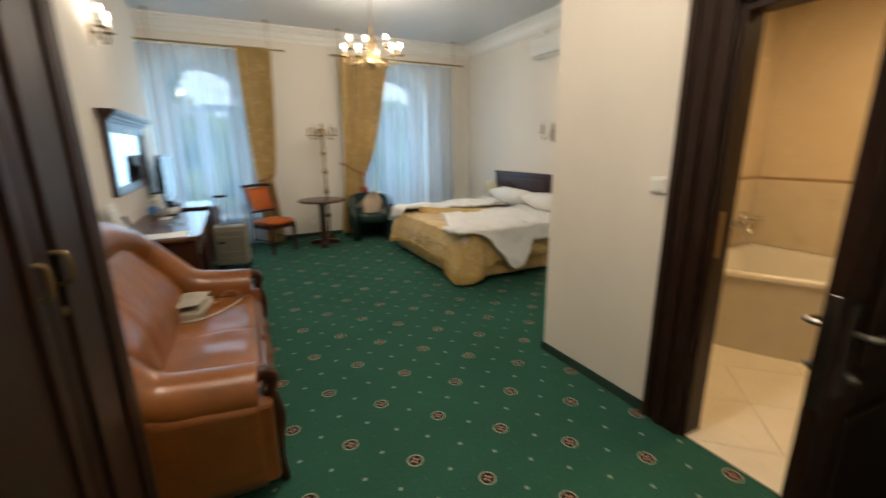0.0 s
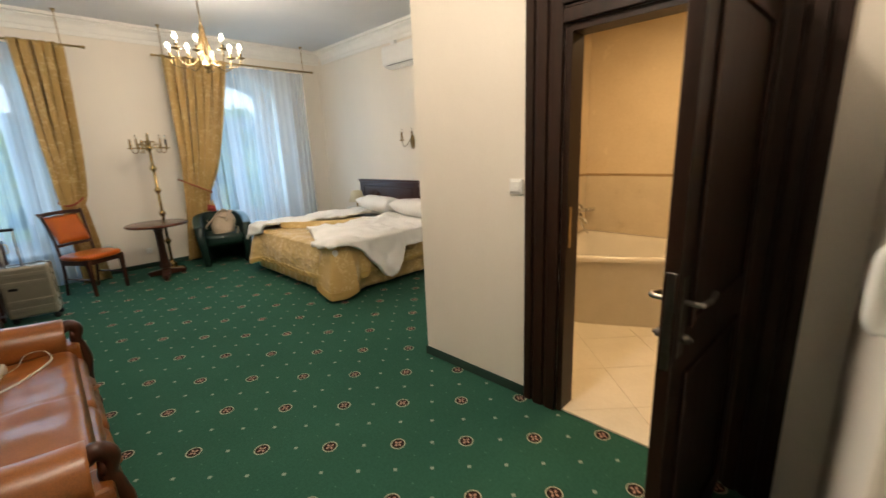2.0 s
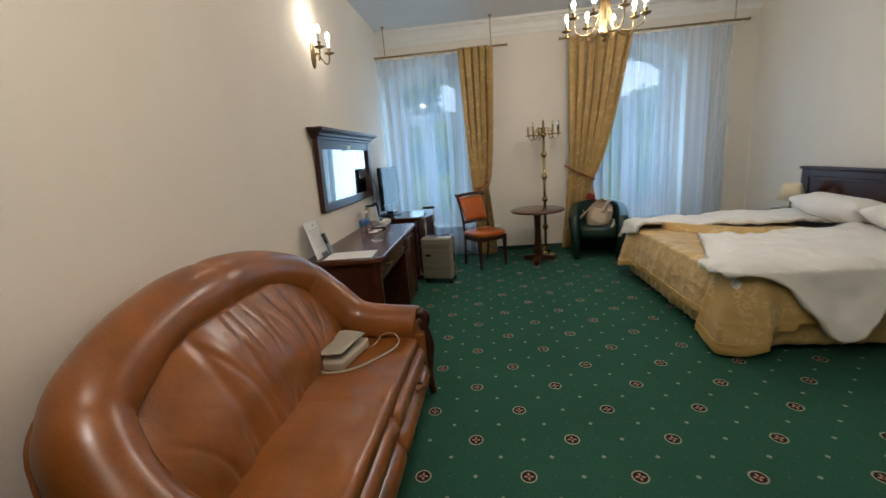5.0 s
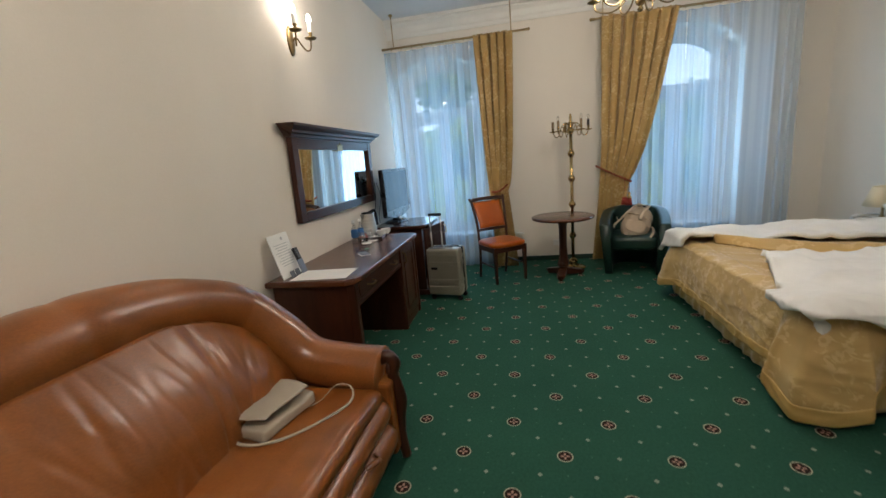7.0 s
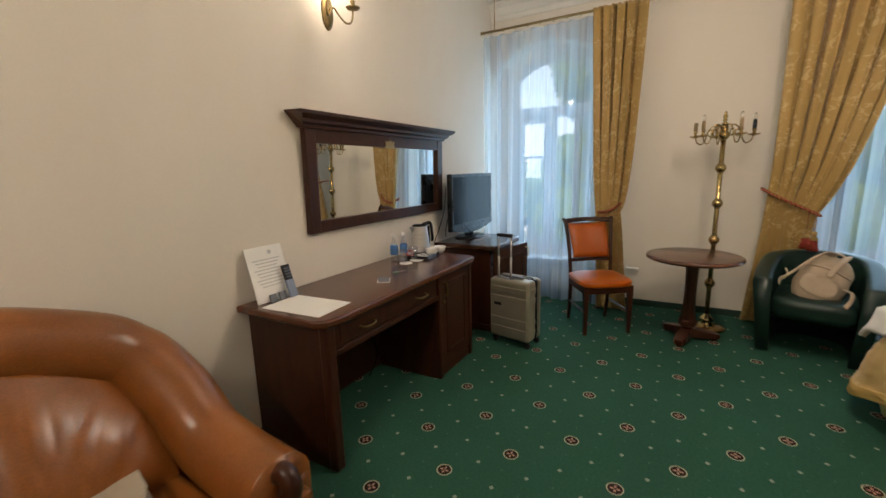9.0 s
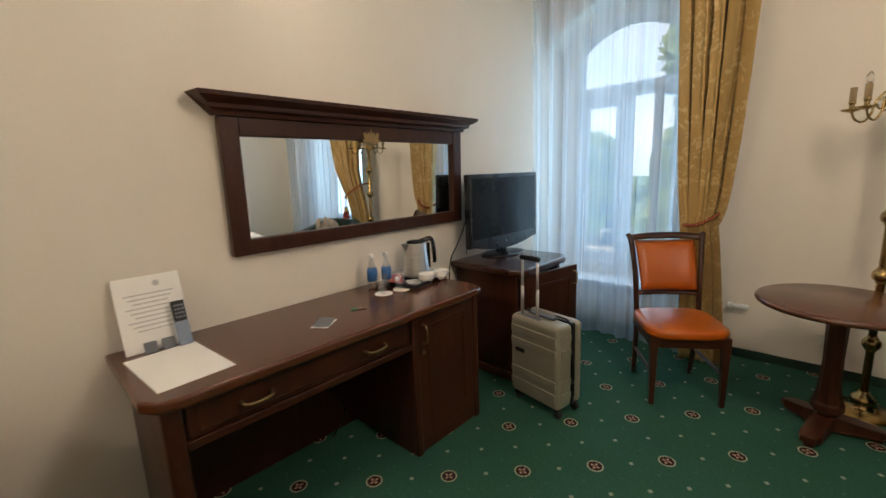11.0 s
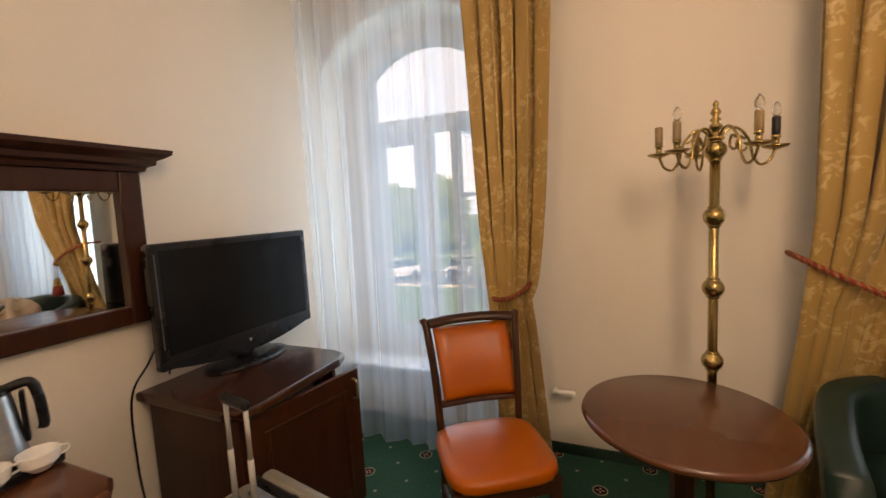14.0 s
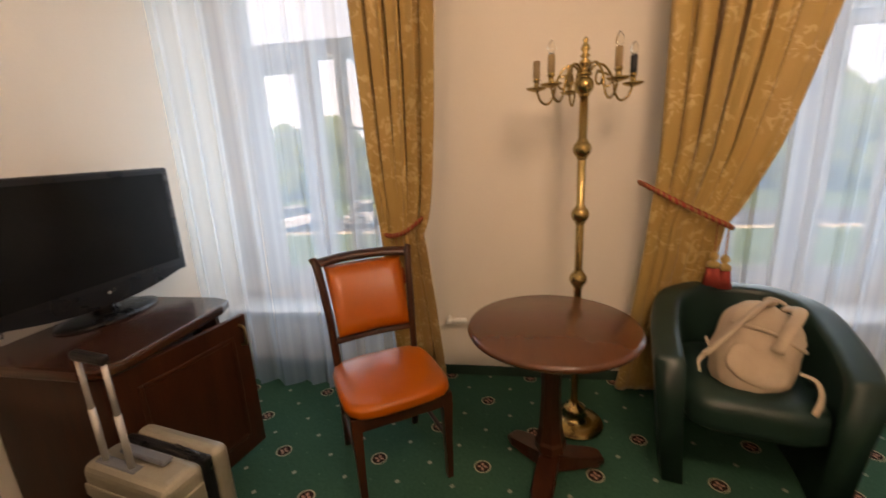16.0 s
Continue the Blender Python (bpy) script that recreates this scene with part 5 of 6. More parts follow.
def sconce(name, label, m, lit):
    """Local: wall behind at -x; arms swing out to +x."""
    s = thing(name, label, "wall lamp", m)
    part("back_plate", lathe([(0.0, 0.001), (0.055, 0.001), (0.052, 0.012), (0.03, 0.022), (0.0, 0.026)], seg=24, m=pose(0, 0, 0, 0, 90, 0) @ Matrix.Diagonal((2.0, 0.85, 1, 1))), LAMPBRASS, s, "oval brass wall plate", True)
    for k in (-1, 1):
        e = (0.115, k * 0.115, 0.03)
        pts = spline([(0.015, 0, -0.01), (0.05, k * 0.01, 0.015), (0.065, k * 0.035, -0.02), (0.085, k * 0.075, -0.06), (0.105, k * 0.108, -0.045), e], 6)
        arm = part("arm", tube(pts, 0.006, 8), LAMPBRASS, s, "curved brass arm", True)
        candle_lamp(arm, e, lit, 0.065)


sconce("wall_sconce", "brass double wall lamp with two lit bulbs", pose(LX, 4.66, 2.47), True)
sconce("wall_sconce", "unlit brass double wall lamp above the bed", pose(RX, 4.80, 1.66, 0, 0, 180), False)


def candelabra(cx, cy):
    c = thing("floor_candelabra", "tall polished brass electric candelabra, unlit", "floor lamp")
    o = Vector((cx, cy, 0))
    base = part("base", lathe([(0.150, 0.0), (0.152, 0.008), (0.146, 0.014), (0.10, 0.022), (0.075, 0.03), (0.05, 0.05), (0.058, 0.075), (0.05, 0.10), (0.028, 0.115), (0.024, 0.13)], tuple(o), 36), BRASS, c, "round polished brass base", True)
    part("pole", tube([o + Vector((0, 0, 0.12)), o + Vector((0, 0, 1.71))], 0.019, 16), BRASS, c, "brass pole", True)
    for z in (0.42, 0.815, 1.135, 1.437, 1.708):
        part("ball", lathe([(0.021, -0.045), (0.026, -0.038)] + [(0.042 * math.cos(a), 0.042 * math.sin(a)) for a in [(-1.0 + 2.0 * i / 12) for i in range(13)]] + [(0.026, 0.038), (0.021, 0.045)], (cx, cy, z), 24), BRASS, c, "polished brass ball", True)
    part("finial", lathe([(0.03, 0.04), (0.034, 0.05), (0.016, 0.06), (0.012, 0.075), (0.024, 0.09), (0.024, 0.10), (0.010, 0.112), (0.022, 0.122), (0.010, 0.135), (0.020, 0.15), (0.014, 0.165), (0.008, 0.172), (0.012, 0.185), (0.003, 0.20)], (cx, cy, 1.708), 18), BRASS, c, "turned brass finial", True)
    for a, bulb, sl in ((186, False, None), (222, True, None), (298, True, None), (6, True, BLACKP), (100, False, None)):
        d = Vector((math.cos(radians(a)), math.sin(radians(a)), 0))
        h = Vector((0, 0, 1.0))
        pts = spline([o + d * 0.02 + h * 1.765, o + d * 0.05 + h * 1.793, o + d * 0.085 + h * 1.785, o + d * 0.12 + h * 1.735, o + d * 0.132 + h * 1.675, o + d * 0.158 + h * 1.640, o + d * 0.190 + h * 1.655, o + d * 0.208 + h * 1.700], 6)
        arm = part("arm", tube(pts, 0.0055, 8), BRASS, c, "scrolled brass arm", True)
        curl = spline([o + d * 0.125 + h * 1.735, o + d * 0.10 + h * 1.70, o + d * 0.075 + h * 1.72, o + d * 0.085 + h * 1.755, o + d * 0.105 + h * 1.745], 5)
        part("scroll", tube(curl, 0.005, 8), BRASS, arm, "", True)
        candle_lamp(arm, tuple(o + d * 0.208 + h * 1.705), False, 0.070, bulb, sl)


candelabra(1.33, 6.86)

ns = thing("nightstand", "dark wooden bedside cabinet", "nightstand")
NY0, NY1 = 5.86, 6.30
part("body", box(3.90, RX - 0.075, NY0 + 0.03, NY1 - 0.03, 0.05, 0.52, 0.004), DARKWOOD, ns)
part("top", box(3.86, RX - 0.072, NY0, NY1, 0.52, 0.55, 0.008), DARKWOOD, ns)
dr = part("drawer", box(3.885, 3.90, NY0 + 0.05, NY1 - 0.05, 0.37, 0.50, 0.003, seg=1), DARKWOOD, ns)
part("knob", lathe([(0.006, 0), (0.006, 0.012), (0.014, 0.02), (0.008, 0.028)], seg=12, m=Matrix.Translation((3.885, 6.08, 0.44)) @ pose(0, 0, 0, 0, -90, 0)), OLDBRASS, dr, "", True)
part("plinth", box(3.92, RX - 0.075, NY0 + 0.04, NY1 - 0.04, 0, 0.05), DARKWOOD, ns)
tl = thing("table_lamp", "small bedside lamp with a cream cloth shade", "lamp", pose(4.0, 6.0, 0.55))
part("lamp_base", lathe([(0.065, 0), (0.067, 0.012), (0.035, 0.022), (0.014, 0.04), (0.022, 0.07), (0.011, 0.10), (0.011, 0.22)], seg=20), OLDBRASS, tl, "turned brass foot", True)
part("shade", lathe([(0.140, 0.175), (0.085, 0.355), (0.081, 0.355), (0.136, 0.175)], seg=32), SHADE, tl, "cream cone shade", True)
ph = thing("telephone", "white desk telephone on the bedside cabinet", "telephone", pose(4.0, 6.19, 0.55, 0, 0, 70))
part("phone_base", box(-0.08, 0.08, -0.09, 0.09, 0, 0.035, 0.012), WHITEP, ph)
part("keypad", box(0.0, 0.06, -0.05, 0.05, 0.0355, 0.039, 0.001, seg=1), GREYP, ph)
part("handset", tube(spline([(-0.05, -0.10, 0.05), (-0.05, -0.06, 0.065), (-0.05, 0.06, 0.065), (-0.05, 0.10, 0.05)], 5), 0.018, 10), WHITEP, ph, "", True)
part("cord", tube(spline([(-0.05, -0.10, 0.05), (-0.02, -0.14, 0.02), (0.03, -0.16, -0.10), (0.06, -0.15, -0.02), (0.05, -0.09, 0.02)], 6), 0.004, 6), BLACKP, ph, "dark curled cord", True)

# ---- air conditioner, switches, sockets ----
ac = thing("air_conditioner", "white wall-mounted split air conditioner", "air conditioner")
own = bmesh.new()
prof = [(0.0, 0.0), (0.13, 0.0), (0.185, 0.03), (0.20, 0.08), (0.20, 0.25), (0.18, 0.29), (0.0, 0.29)]
rows = [[own.verts.new((RX - d, y, 2.73 + z)) for d, z in prof] for y in (4.28, 5.16)]
for i in range(len(prof)):
    own.faces.new((rows[0][i], rows[0][(i + 1) % 7], rows[1][(i + 1) % 7], rows[1][i]))
own.faces.new(rows[0])
own.faces.new(rows[1])
bmesh.ops.bevel(own, geom=own.edges[:], offset=0.008, segments=2, affect="EDGES")
part("housing", own, WHITEP, ac)
part("louvre", box(RX - 0.19, RX - 0.06, 4.36, 5.08, 2.722, 2.729, 0.002, seg=1), WHITEP, ac)
part("outlet_slot", box(RX - 0.188, RX - 0.165, 4.36, 5.08, 2.752, 2.756), GREYP, ac)
own = box(RX - 0.07, RX - 0.001, 5.02, 5.10, 3.02, 3.12, 0.01)
part("pipe_cover", own, WHITEP, ac)


def wall_plate(name, label, cat, m, w, h, rocker):
    """Local: plate in the x-z plane, facing -y."""
    p = thing(name, label, cat, m)
    part("plate", box(-w / 2, w / 2, -0.012, -0.0005, -h / 2, h / 2, 0.004), WHITEP, p)
    if rocker:
        part("rocker", box(-w * 0.36, w * 0.36, -0.019, -0.0125, -h * 0.36, h * 0.36, 0.003), WHITEP, p)
    else:
        part("outlet", lathe([(0.021, 0), (0.021, 0.006), (0.017, 0.006), (0.016, 0.002)], seg=18, m=Matrix.Translation((0, -0.012, 0)) @ pose(0, 0, 0, 90, 0, 0)), WHITEP, p, "", True)
    return p


wall_plate("light_switch", "white rocker switch beside the bathroom door", "switch", pose(BX, 1.345, 1.30, 0, 0, -90), 0.085, 0.085, True)
wall_plate("wall_socket", "white wall socket above the skirting", "socket", pose(1.16, WY, 0.245), 0.08, 0.08, False)
wall_plate("wall_socket", "white wall socket behind the television", "socket", pose(LX, 6.13, 1.33, 0, 0, 90), 0.08, 0.08, False)
own = lathe([(0.02, 0), (0.02, 0.02), (0.014, 0.024), (0.014, 0.05), (0.018, 0.055), (0.018, 0.12), (0.012, 0.125)], seg=14, m=Matrix.Translation((0.60, 7.235, 0.41)) @ pose(0, 0, 0, 0, 90, 0))
tv_valve = thing("radiator_valve", "white thermostatic valve on a pipe from the wall", "valve")
part("valve_head", own, WHITEP, tv_valve, "", True)
part("pipe", tube(spline([(0.61, 7.30, 0.41), (0.605, 7.26, 0.41), (0.605, 7.24, 0.408), (0.602, 7.235, 0.40)], 5), 0.009, 8), WHITEP, tv_valve, "", True)
ic = thing("intercom", "white handset on the entrance pier", "intercom")
part("intercom_base", box(0.845, 0.905, -0.0635, -0.048, 1.205, 1.345, 0.006), WHITEP, ic)
part("handset", tube(spline([(0.862, -0.046, 1.21), (0.862, -0.036, 1.23), (0.862, -0.036, 1.32), (0.862, -0.046, 1.34)], 5), 0.014, 10), WHITEP, ic, "", True)

# ---- suitcase, bags ----
ALU = surface("matt_aluminium", (0.40, 0.39, 0.37), (0.48, 0.47, 0.45), 0.5, 0.5, relief=0.02)
KEYGREEN = surface("green_key_tag", (0.04, 0.22, 0.12), (0.06, 0.28, 0.16), 0.4, relief=0)
su = thing("suitcase", "champagne hard-shell trolley case with its handle raised", "suitcase", pose(-0.125, 5.81, 0, 0, 0, -11))
for y0, y1 in ((-0.115, 0.020), (0.046, 0.115)):
    own = box(-0.19, 0.19, y0, y1, 0.055, 0.575, 0.032, seg=4)
    part("shell", own, CHAMP, su, "ribbed champagne shell")
own = bmesh.new()
for z in (0.14, 0.22, 0.41, 0.49):
    box(-0.175, 0.175, -0.121, -0.112, z - 0.022, z + 0.022, 0.005, bm=own)
    box(0.182, 0.195, -0.09, 0.002, z - 0.022, z + 0.022, 0.005, bm=own)
part("rib", own, CHAMP, su)
part("zip_band", box(-0.187, 0.187, 0.016, 0.050, 0.058, 0.573, 0.010), BLACKP, su, "black zip band")
part("badge", box(-0.135, -0.065, -0.124, -0.1145, 0.345, 0.372, 0.002, seg=1), BLACKP, su, "small dark badge")
th = part("trolley_handle", box(-0.135, 0.015, -0.088, -0.058, 0.925, 0.955, 0.010), BLACKP, su, "black grip")
for x in (-0.12, 0.0):
    part("tube", tube([(x, -0.073, 0.57), (x, -0.073, 0.76)], 0.010, 10), ALU, th, "", True)
    part("tube", tube([(x, -0.073, 0.75), (x, -0.073, 0.93)], 0.008, 10), ALU, th, "", True)
part("handle_recess", box(-0.15, 0.03, -0.090, -0.056, 0.570, 0.5775, 0.003, seg=1), GREYP, su)
own = box(-0.10, 0.10, -0.046, -0.010, 0.578, 0.594, 0.007)
for v in own.verts:
    v.co.z += 0.008 * (1 - (v.co.x / 0.10) ** 2)
part("carry_handle", own, GREYP, su, "dark grey padded carry handle")
part("zip_pull", tube(spline([(0.15, 0.034, 0.575), (0.12, 0.028, 0.584), (0.05, 0.035, 0.583)], 4), 0.005, 6), BLACKP, su)
for x in (-0.155, 0.155):
    for y in (-0.08, 0.08):
        wl = part("wheel_fork", box(x - 0.018, x + 0.018, y - 0.014, y + 0.014, 0.03, 0.062, 0.004), BLACKP, su)
        part("wheel", lathe([(0.012, -0.012), (0.025, -0.011), (0.025, 0.011), (0.012, 0.012)], seg=16, m=Matrix.Translation((x + 0.008, y, 0.025)) @ pose(0, 0, 0, 90, 0, 0)), RUBBER, wl, "", True)

hb = thing("handbag", "small grey-taupe leather handbag lying on the sofa", "handbag", pose(-0.40, 2.945, 0.468, 0, 0, -12) @ Matrix.Scale(1.1, 4))
own = box(-0.125, 0.115, -0.14, 0.14, 0, 0.062, 0.016, seg=3)
bmesh.ops.subdivide_edges(own, edges=own.edges[:], cuts=3, use_grid_fill=True)
for v in own.verts:
    v.co += Vector((0.004 * noise.noise(v.co * 14), 0.004 * noise.noise(v.co * 11 + Vector((3, 0, 0))), 0.010 * noise.noise(v.co * 9) * v.co.z / 0.06))
    v.co.z *= 0.80 + 0.9 * (0.115 - v.co.x) * 0.9
part("bag_body", own, TAUPE, hb, "", True)


def flap(u, v):
    x = -0.128 + 0.235 * u
    y = (-0.135 + 0.27 * v) * (1 - 0.16 * max(0, u - 0.75) * 4 * abs(2 * v - 1) ** 3)
    z = 0.068 + 0.020 * math.sin(1.7 * u) + 0.008 * noise.noise(Vector((u * 2.4, v * 2.4, 2))) - 0.020 * max(0, 1 - u * 9)
    return Vector((x, y, z))


part("flap", sheet(flap, 20, 20, 0.005), TAUPE, hb, "lifted front flap", True)
part("strap", tube(spline([(-0.13, -0.12, 0.06), (-0.06, -0.155, 0.03), (0.05, -0.17, 0.012), (0.16, -0.10, 0.008), (0.24, 0.05, 0.008), (0.265, 0.17, 0.010), (0.23, 0.22, 0.04), (0.17, 0.20, 0.045), (0.15, 0.12, 0.020), (0.115, 0.05, 0.02)], 7), 0.0055, 8, flat=0.3), TAUPE, hb, "thin leather shoulder strap", True)
for y in (-0.125, 0.125):
    part("ring", tube([(-0.135 + 0.014 * math.cos(a), y, 0.062 + 0.014 * math.sin(a)) for a in [k * math.pi / 6 for k in range(13)]], 0.004, 6), CHROME, hb, "polished steel ring", True)

bp = thing("backpack", "beige canvas backpack lying on the armchair", "backpack", pose(1.945, 6.53, 0.447, -34, 20, -18) @ Matrix.Scale(0.99, 4))
part("bag_body", blob(0.152, 0.105, 0.205, (0, 0.03, 0.18), 2.9, 34, 22, 0.10, 2.4), CANVAS, bp, "", True)
part("pocket", blob(0.118, 0.022, 0.085, (0.0, -0.058, 0.105), 2.4, 24, 14, 0.04), CANVAS, bp, "", True)
for pts in (((-0.02, -0.03, 0.38), (-0.07, -0.105, 0.345), (-0.125, -0.135, 0.24), (-0.175, -0.115, 0.11), (-0.20, -0.11, 0.05)), ((0.035, -0.02, 0.39), (0.05, -0.105, 0.365), (0.03, -0.14, 0.27), (0.02, -0.125, 0.17))):
    part("shoulder_strap", tube(spline(pts, 7), 0.026, 10, flat=0.4), CANVAS, bp, "padded canvas strap", True)
for pts in (((-0.20, -0.11, 0.05), (-0.215, -0.12, 0.01), (-0.20, -0.13, -0.03)), ((-0.19, -0.11, 0.08), (-0.225, -0.13, 0.11)), ((0.13, -0.075, 0.14), (0.18, -0.10, 0.13), (0.20, -0.12, 0.07), (0.19, -0.13, 0.0))):
    part("webbing", tube(spline(pts, 5), 0.015, 8, flat=0.25), CANVAS, bp, "", True)
part("grab_loop", tube(spline([(-0.04, 0.0, 0.375), (-0.03, -0.01, 0.41), (0.03, -0.01, 0.41), (0.04, 0.0, 0.375)], 5), 0.008, 8), CANVAS, bp, "", True)
part("seam_band", tube(spline([(-0.14, -0.055, 0.235), (0, -0.088, 0.245), (0.14, -0.055, 0.235)], 6), 0.008, 6), CANVAS, bp, "", True)

# ---- things on the desk ----
D = DT
bk = thing("information_stand", "white printed information booklet leaning on the wall", "booklet", pose(-0.885, 3.995, D + 0.001, 0, 0, 0))
own = box(-0.003, 0.003, -0.115, 0.115, 0.0, 0.30, 0.001, seg=1)
own.transform(pose(0.045, 0, 0, 0, -15, 0))
part("card", own, PAPER, bk)
own = bmesh.new()
for i in range(9):
    w = 0.085 - 0.012 * (i % 3)
    box(0.0034, 0.0040, -w, w, 0.225 - i * 0.018, 0.230 - i * 0.018, bm=own)
own.transform(pose(0.045, 0, 0, 0, -15, 0))
part("print_lines", own, INK, bk, "rows of small grey print")
own = lathe([(0.012, 0), (0.012, 0.0008)], seg=12, m=pose(0.045, 0, 0, 0, -15, 0) @ Matrix.Translation((0.0034, 0.03, 0.265)) @ pose(0, 0, 0, 0, 90, 0))
part("emblem", own, INK, bk)
rc = thing("remote_control", "black remote control propped against the booklet", "remote control", Matrix.Translation((-0.795, 4.075, D + 0.002)) @ pose(0, 0, 0, 0, -18, 0))
part("remote_body", box(-0.009, 0.009, -0.024, 0.024, 0, 0.185, 0.005), BLACKP, rc)
part("lower_cover", box(-0.0095, 0.0105, -0.0245, 0.0245, 0.0, 0.10, 0.004), surface("grey_blue_plastic", (0.16, 0.20, 0.27), (0.20, 0.25, 0.33), 0.4, relief=0.03), rc, "grey-blue sliding cover")
own = bmesh.new()
for i in range(4):
    for j in (-1, 0, 1):
        box(0.009, 0.0105, j * 0.013 - 0.004, j * 0.013 + 0.004, 0.112 + i * 0.016, 0.121 + i * 0.016, bm=own)
part("buttons", own, GREYP, rc, "grey rubber buttons")
for y in (3.96, 4.02):
    kc = thing("key_card", "small dark plastic card beside the booklet", "card", Matrix.Translation((-0.81, y, D + 0.001)) @ pose(0, 0, 0, 0, -20, 0))
    part("card", box(-0.004, 0.004, -0.022, 0.022, 0, 0.045, 0.003), GREYP, kc)
ms = part("paper_mat", box(-0.80, -0.42, 3.875, 4.12, D + 0.0006, D + 0.002), PAPER)
ms.data.transform(Matrix.Translation((-0.61, 4.0, 0)) @ pose(0, 0, 0, 0, 0, 4) @ Matrix.Translation((0.61, -4.0, 0)))
tagged(ms, "large white paper sheet on the desk", "paper")
lf = thing("leaflet", "small folded grey and white leaflet on the desk", "leaflet", pose(-0.545, 4.56, D + 0.001, 0, 0, 35))
part("leaf", box(-0.04, 0.04, -0.055, 0.055, 0, 0.0015), PAPER, lf)
own = box(-0.036, 0.036, -0.05, 0.05, 0.006, 0.0075)
own.transform(pose(0.0, 0, 0.0, 5, 4, 6))
part("cover", own, GREYP, lf)
ky = thing("room_key", "small key with a green and white tag", "key", pose(-0.585, 4.785, D + 0.001, 0, 0, 60))
part("tag", box(-0.045, -0.012, -0.010, 0.010, 0, 0.006, 0.002, seg=1), KEYGREEN, ky, "green plastic tag")
part("shaft", box(-0.013, 0.016, -0.006, 0.006, 0.001, 0.005, 0.001, seg=1), CHROME, ky)
part("bow", tube([(0.024 + 0.010 * math.cos(a), 0.010 * math.sin(a), 0.004) for a in [k * math.pi / 6 for k in range(13)]], 0.002, 6), CHROME, ky)
for x, y in ((-0.815, 5.045), (-0.785, 5.125)):
    bt = thing("water_bottle", "small clear water bottle with a blue label", "bottle", pose(x, y, D), "water bottles")
    part("glass_body", lathe([(0.027, 0.0), (0.030, 0.006), (0.030, 0.11), (0.024, 0.135), (0.013, 0.165), (0.012, 0.195)], seg=18), THIN, bt, "", True)
    part("label", lathe([(0.0305, 0.055), (0.0305, 0.112), (0.027, 0.128)], seg=18), LABELBLUE, bt, "blue wrap-round label", True)
    part("cap", lathe([(0.0145, 0.19), (0.0145, 0.212), (0.010, 0.214)], seg=16), WHITEP, bt, "", True)
for x, y in ((-0.775, 5.06), (-0.745, 5.165)):
    gl = thing("drinking_glass", "plain clear drinking glass turned upside down", "glass", pose(x + 0.02, y, D + 0.003), "drinking glasses")
    part("tumbler", lathe([(0.040, 0.0), (0.037, 0.095), (0.0345, 0.095), (0.0375, 0.001)], seg=20), THIN, gl, "", True)
for x, y in ((-0.70, 5.03), (-0.685, 5.15)):
    co_ = thing("coaster", "round white paper coaster", "coaster", pose(x, y, D), "coasters")
    part("disc", lathe([(0.05, 0.0), (0.05, 0.002)], seg=28), PAPER, co_)
    part("print_mark", box(-0.018, 0.018, -0.005, 0.005, 0.002, 0.0026), INK, co_)
ty = thing("tea_tray", "black tea tray with sachets and spoons", "tray", pose(-0.735, 5.315, D, 0, 0, 8))
own = box(-0.115, 0.115, -0.155, 0.165, 0, 0.008, 0.003, seg=1)
for a, b, c2, d2 in ((-0.115, -0.105, -0.155, 0.165), (0.105, 0.115, -0.155, 0.165), (-0.105, 0.105, -0.155, -0.145), (-0.105, 0.105, 0.155, 0.165)):
    box(a, b, c2, d2, 0.007, 0.026, 0.003, bm=own, seg=1)
part("tray_body", own, BLACKP, ty)
for i in range(4):
    sx = thing("sachet", "slim white sugar sachet on the tray", "sachet", Matrix.Translation((-0.675 - 0.018 * i, 5.245 + 0.012 * i, D + 0.010 + 0.003 * i)) @ pose(0, 0, 0, 4, 0, 20 + 14 * i), "sachets")
    part("packet", box(-0.042, 0.042, -0.0055, 0.0055, 0, 0.003, 0.001, seg=1), PAPER, sx)
rp = thing("tea_packet", "red foil tea packet leaning on the tray", "packet", Matrix.Translation((-0.80, 5.20, D + 0.03)) @ pose(0, 0, 0, 62, 0, 62))
part("packet", box(-0.045, 0.045, -0.03, 0.03, 0, 0.012, 0.004), LABELRED, rp)
part("packet_label", lathe([(0.014, 0.012), (0.014, 0.0128)], (0.01, 0, 0), 16), PAPER, rp)
kt = thing("electric_kettle", "brushed steel electric kettle with a black handle", "kettle", pose(-0.80, 5.385, D + 0.009, 0, 0, 155) @ Matrix.Scale(1.08, 4))
part("kettle_body", lathe([(0.076, 0.012), (0.078, 0.02), (0.076, 0.03), (0.058, 0.195), (0.056, 0.205)], seg=36), STEEL, kt, "brushed steel body", True)
part("lid", lathe([(0.056, 0.203), (0.055, 0.212), (0.045, 0.217), (0.0, 0.219)], seg=28), BLACKP, kt, "flat black lid", True)
part("lid_button", box(-0.012, 0.012, -0.052, -0.03, 0.214, 0.226, 0.003), BLACKP, kt)
part("kettle_base", lathe([(0.082, -0.001), (0.082, 0.010), (0.076, 0.013)], seg=28), BLACKP, kt, "", True)
own = bmesh.new()
lip = [(-0.030, 0.046), (0.030, 0.046), (0.008, 0.086), (-0.008, 0.086)]
rows = [[own.verts.new((x * k, y if z > 0.19 else min(y, 0.062), z)) for x, y in lip] for k, z in ((0.5, 0.150), (1.0, 0.204))]
for a in range(4):
    own.faces.new((rows[0][a], rows[0][(a + 1) % 4], rows[1][(a + 1) % 4], rows[1][a]))
own.faces.new(rows[0])
own.faces.new(rows[1])
part("spout", own, STEEL, kt)
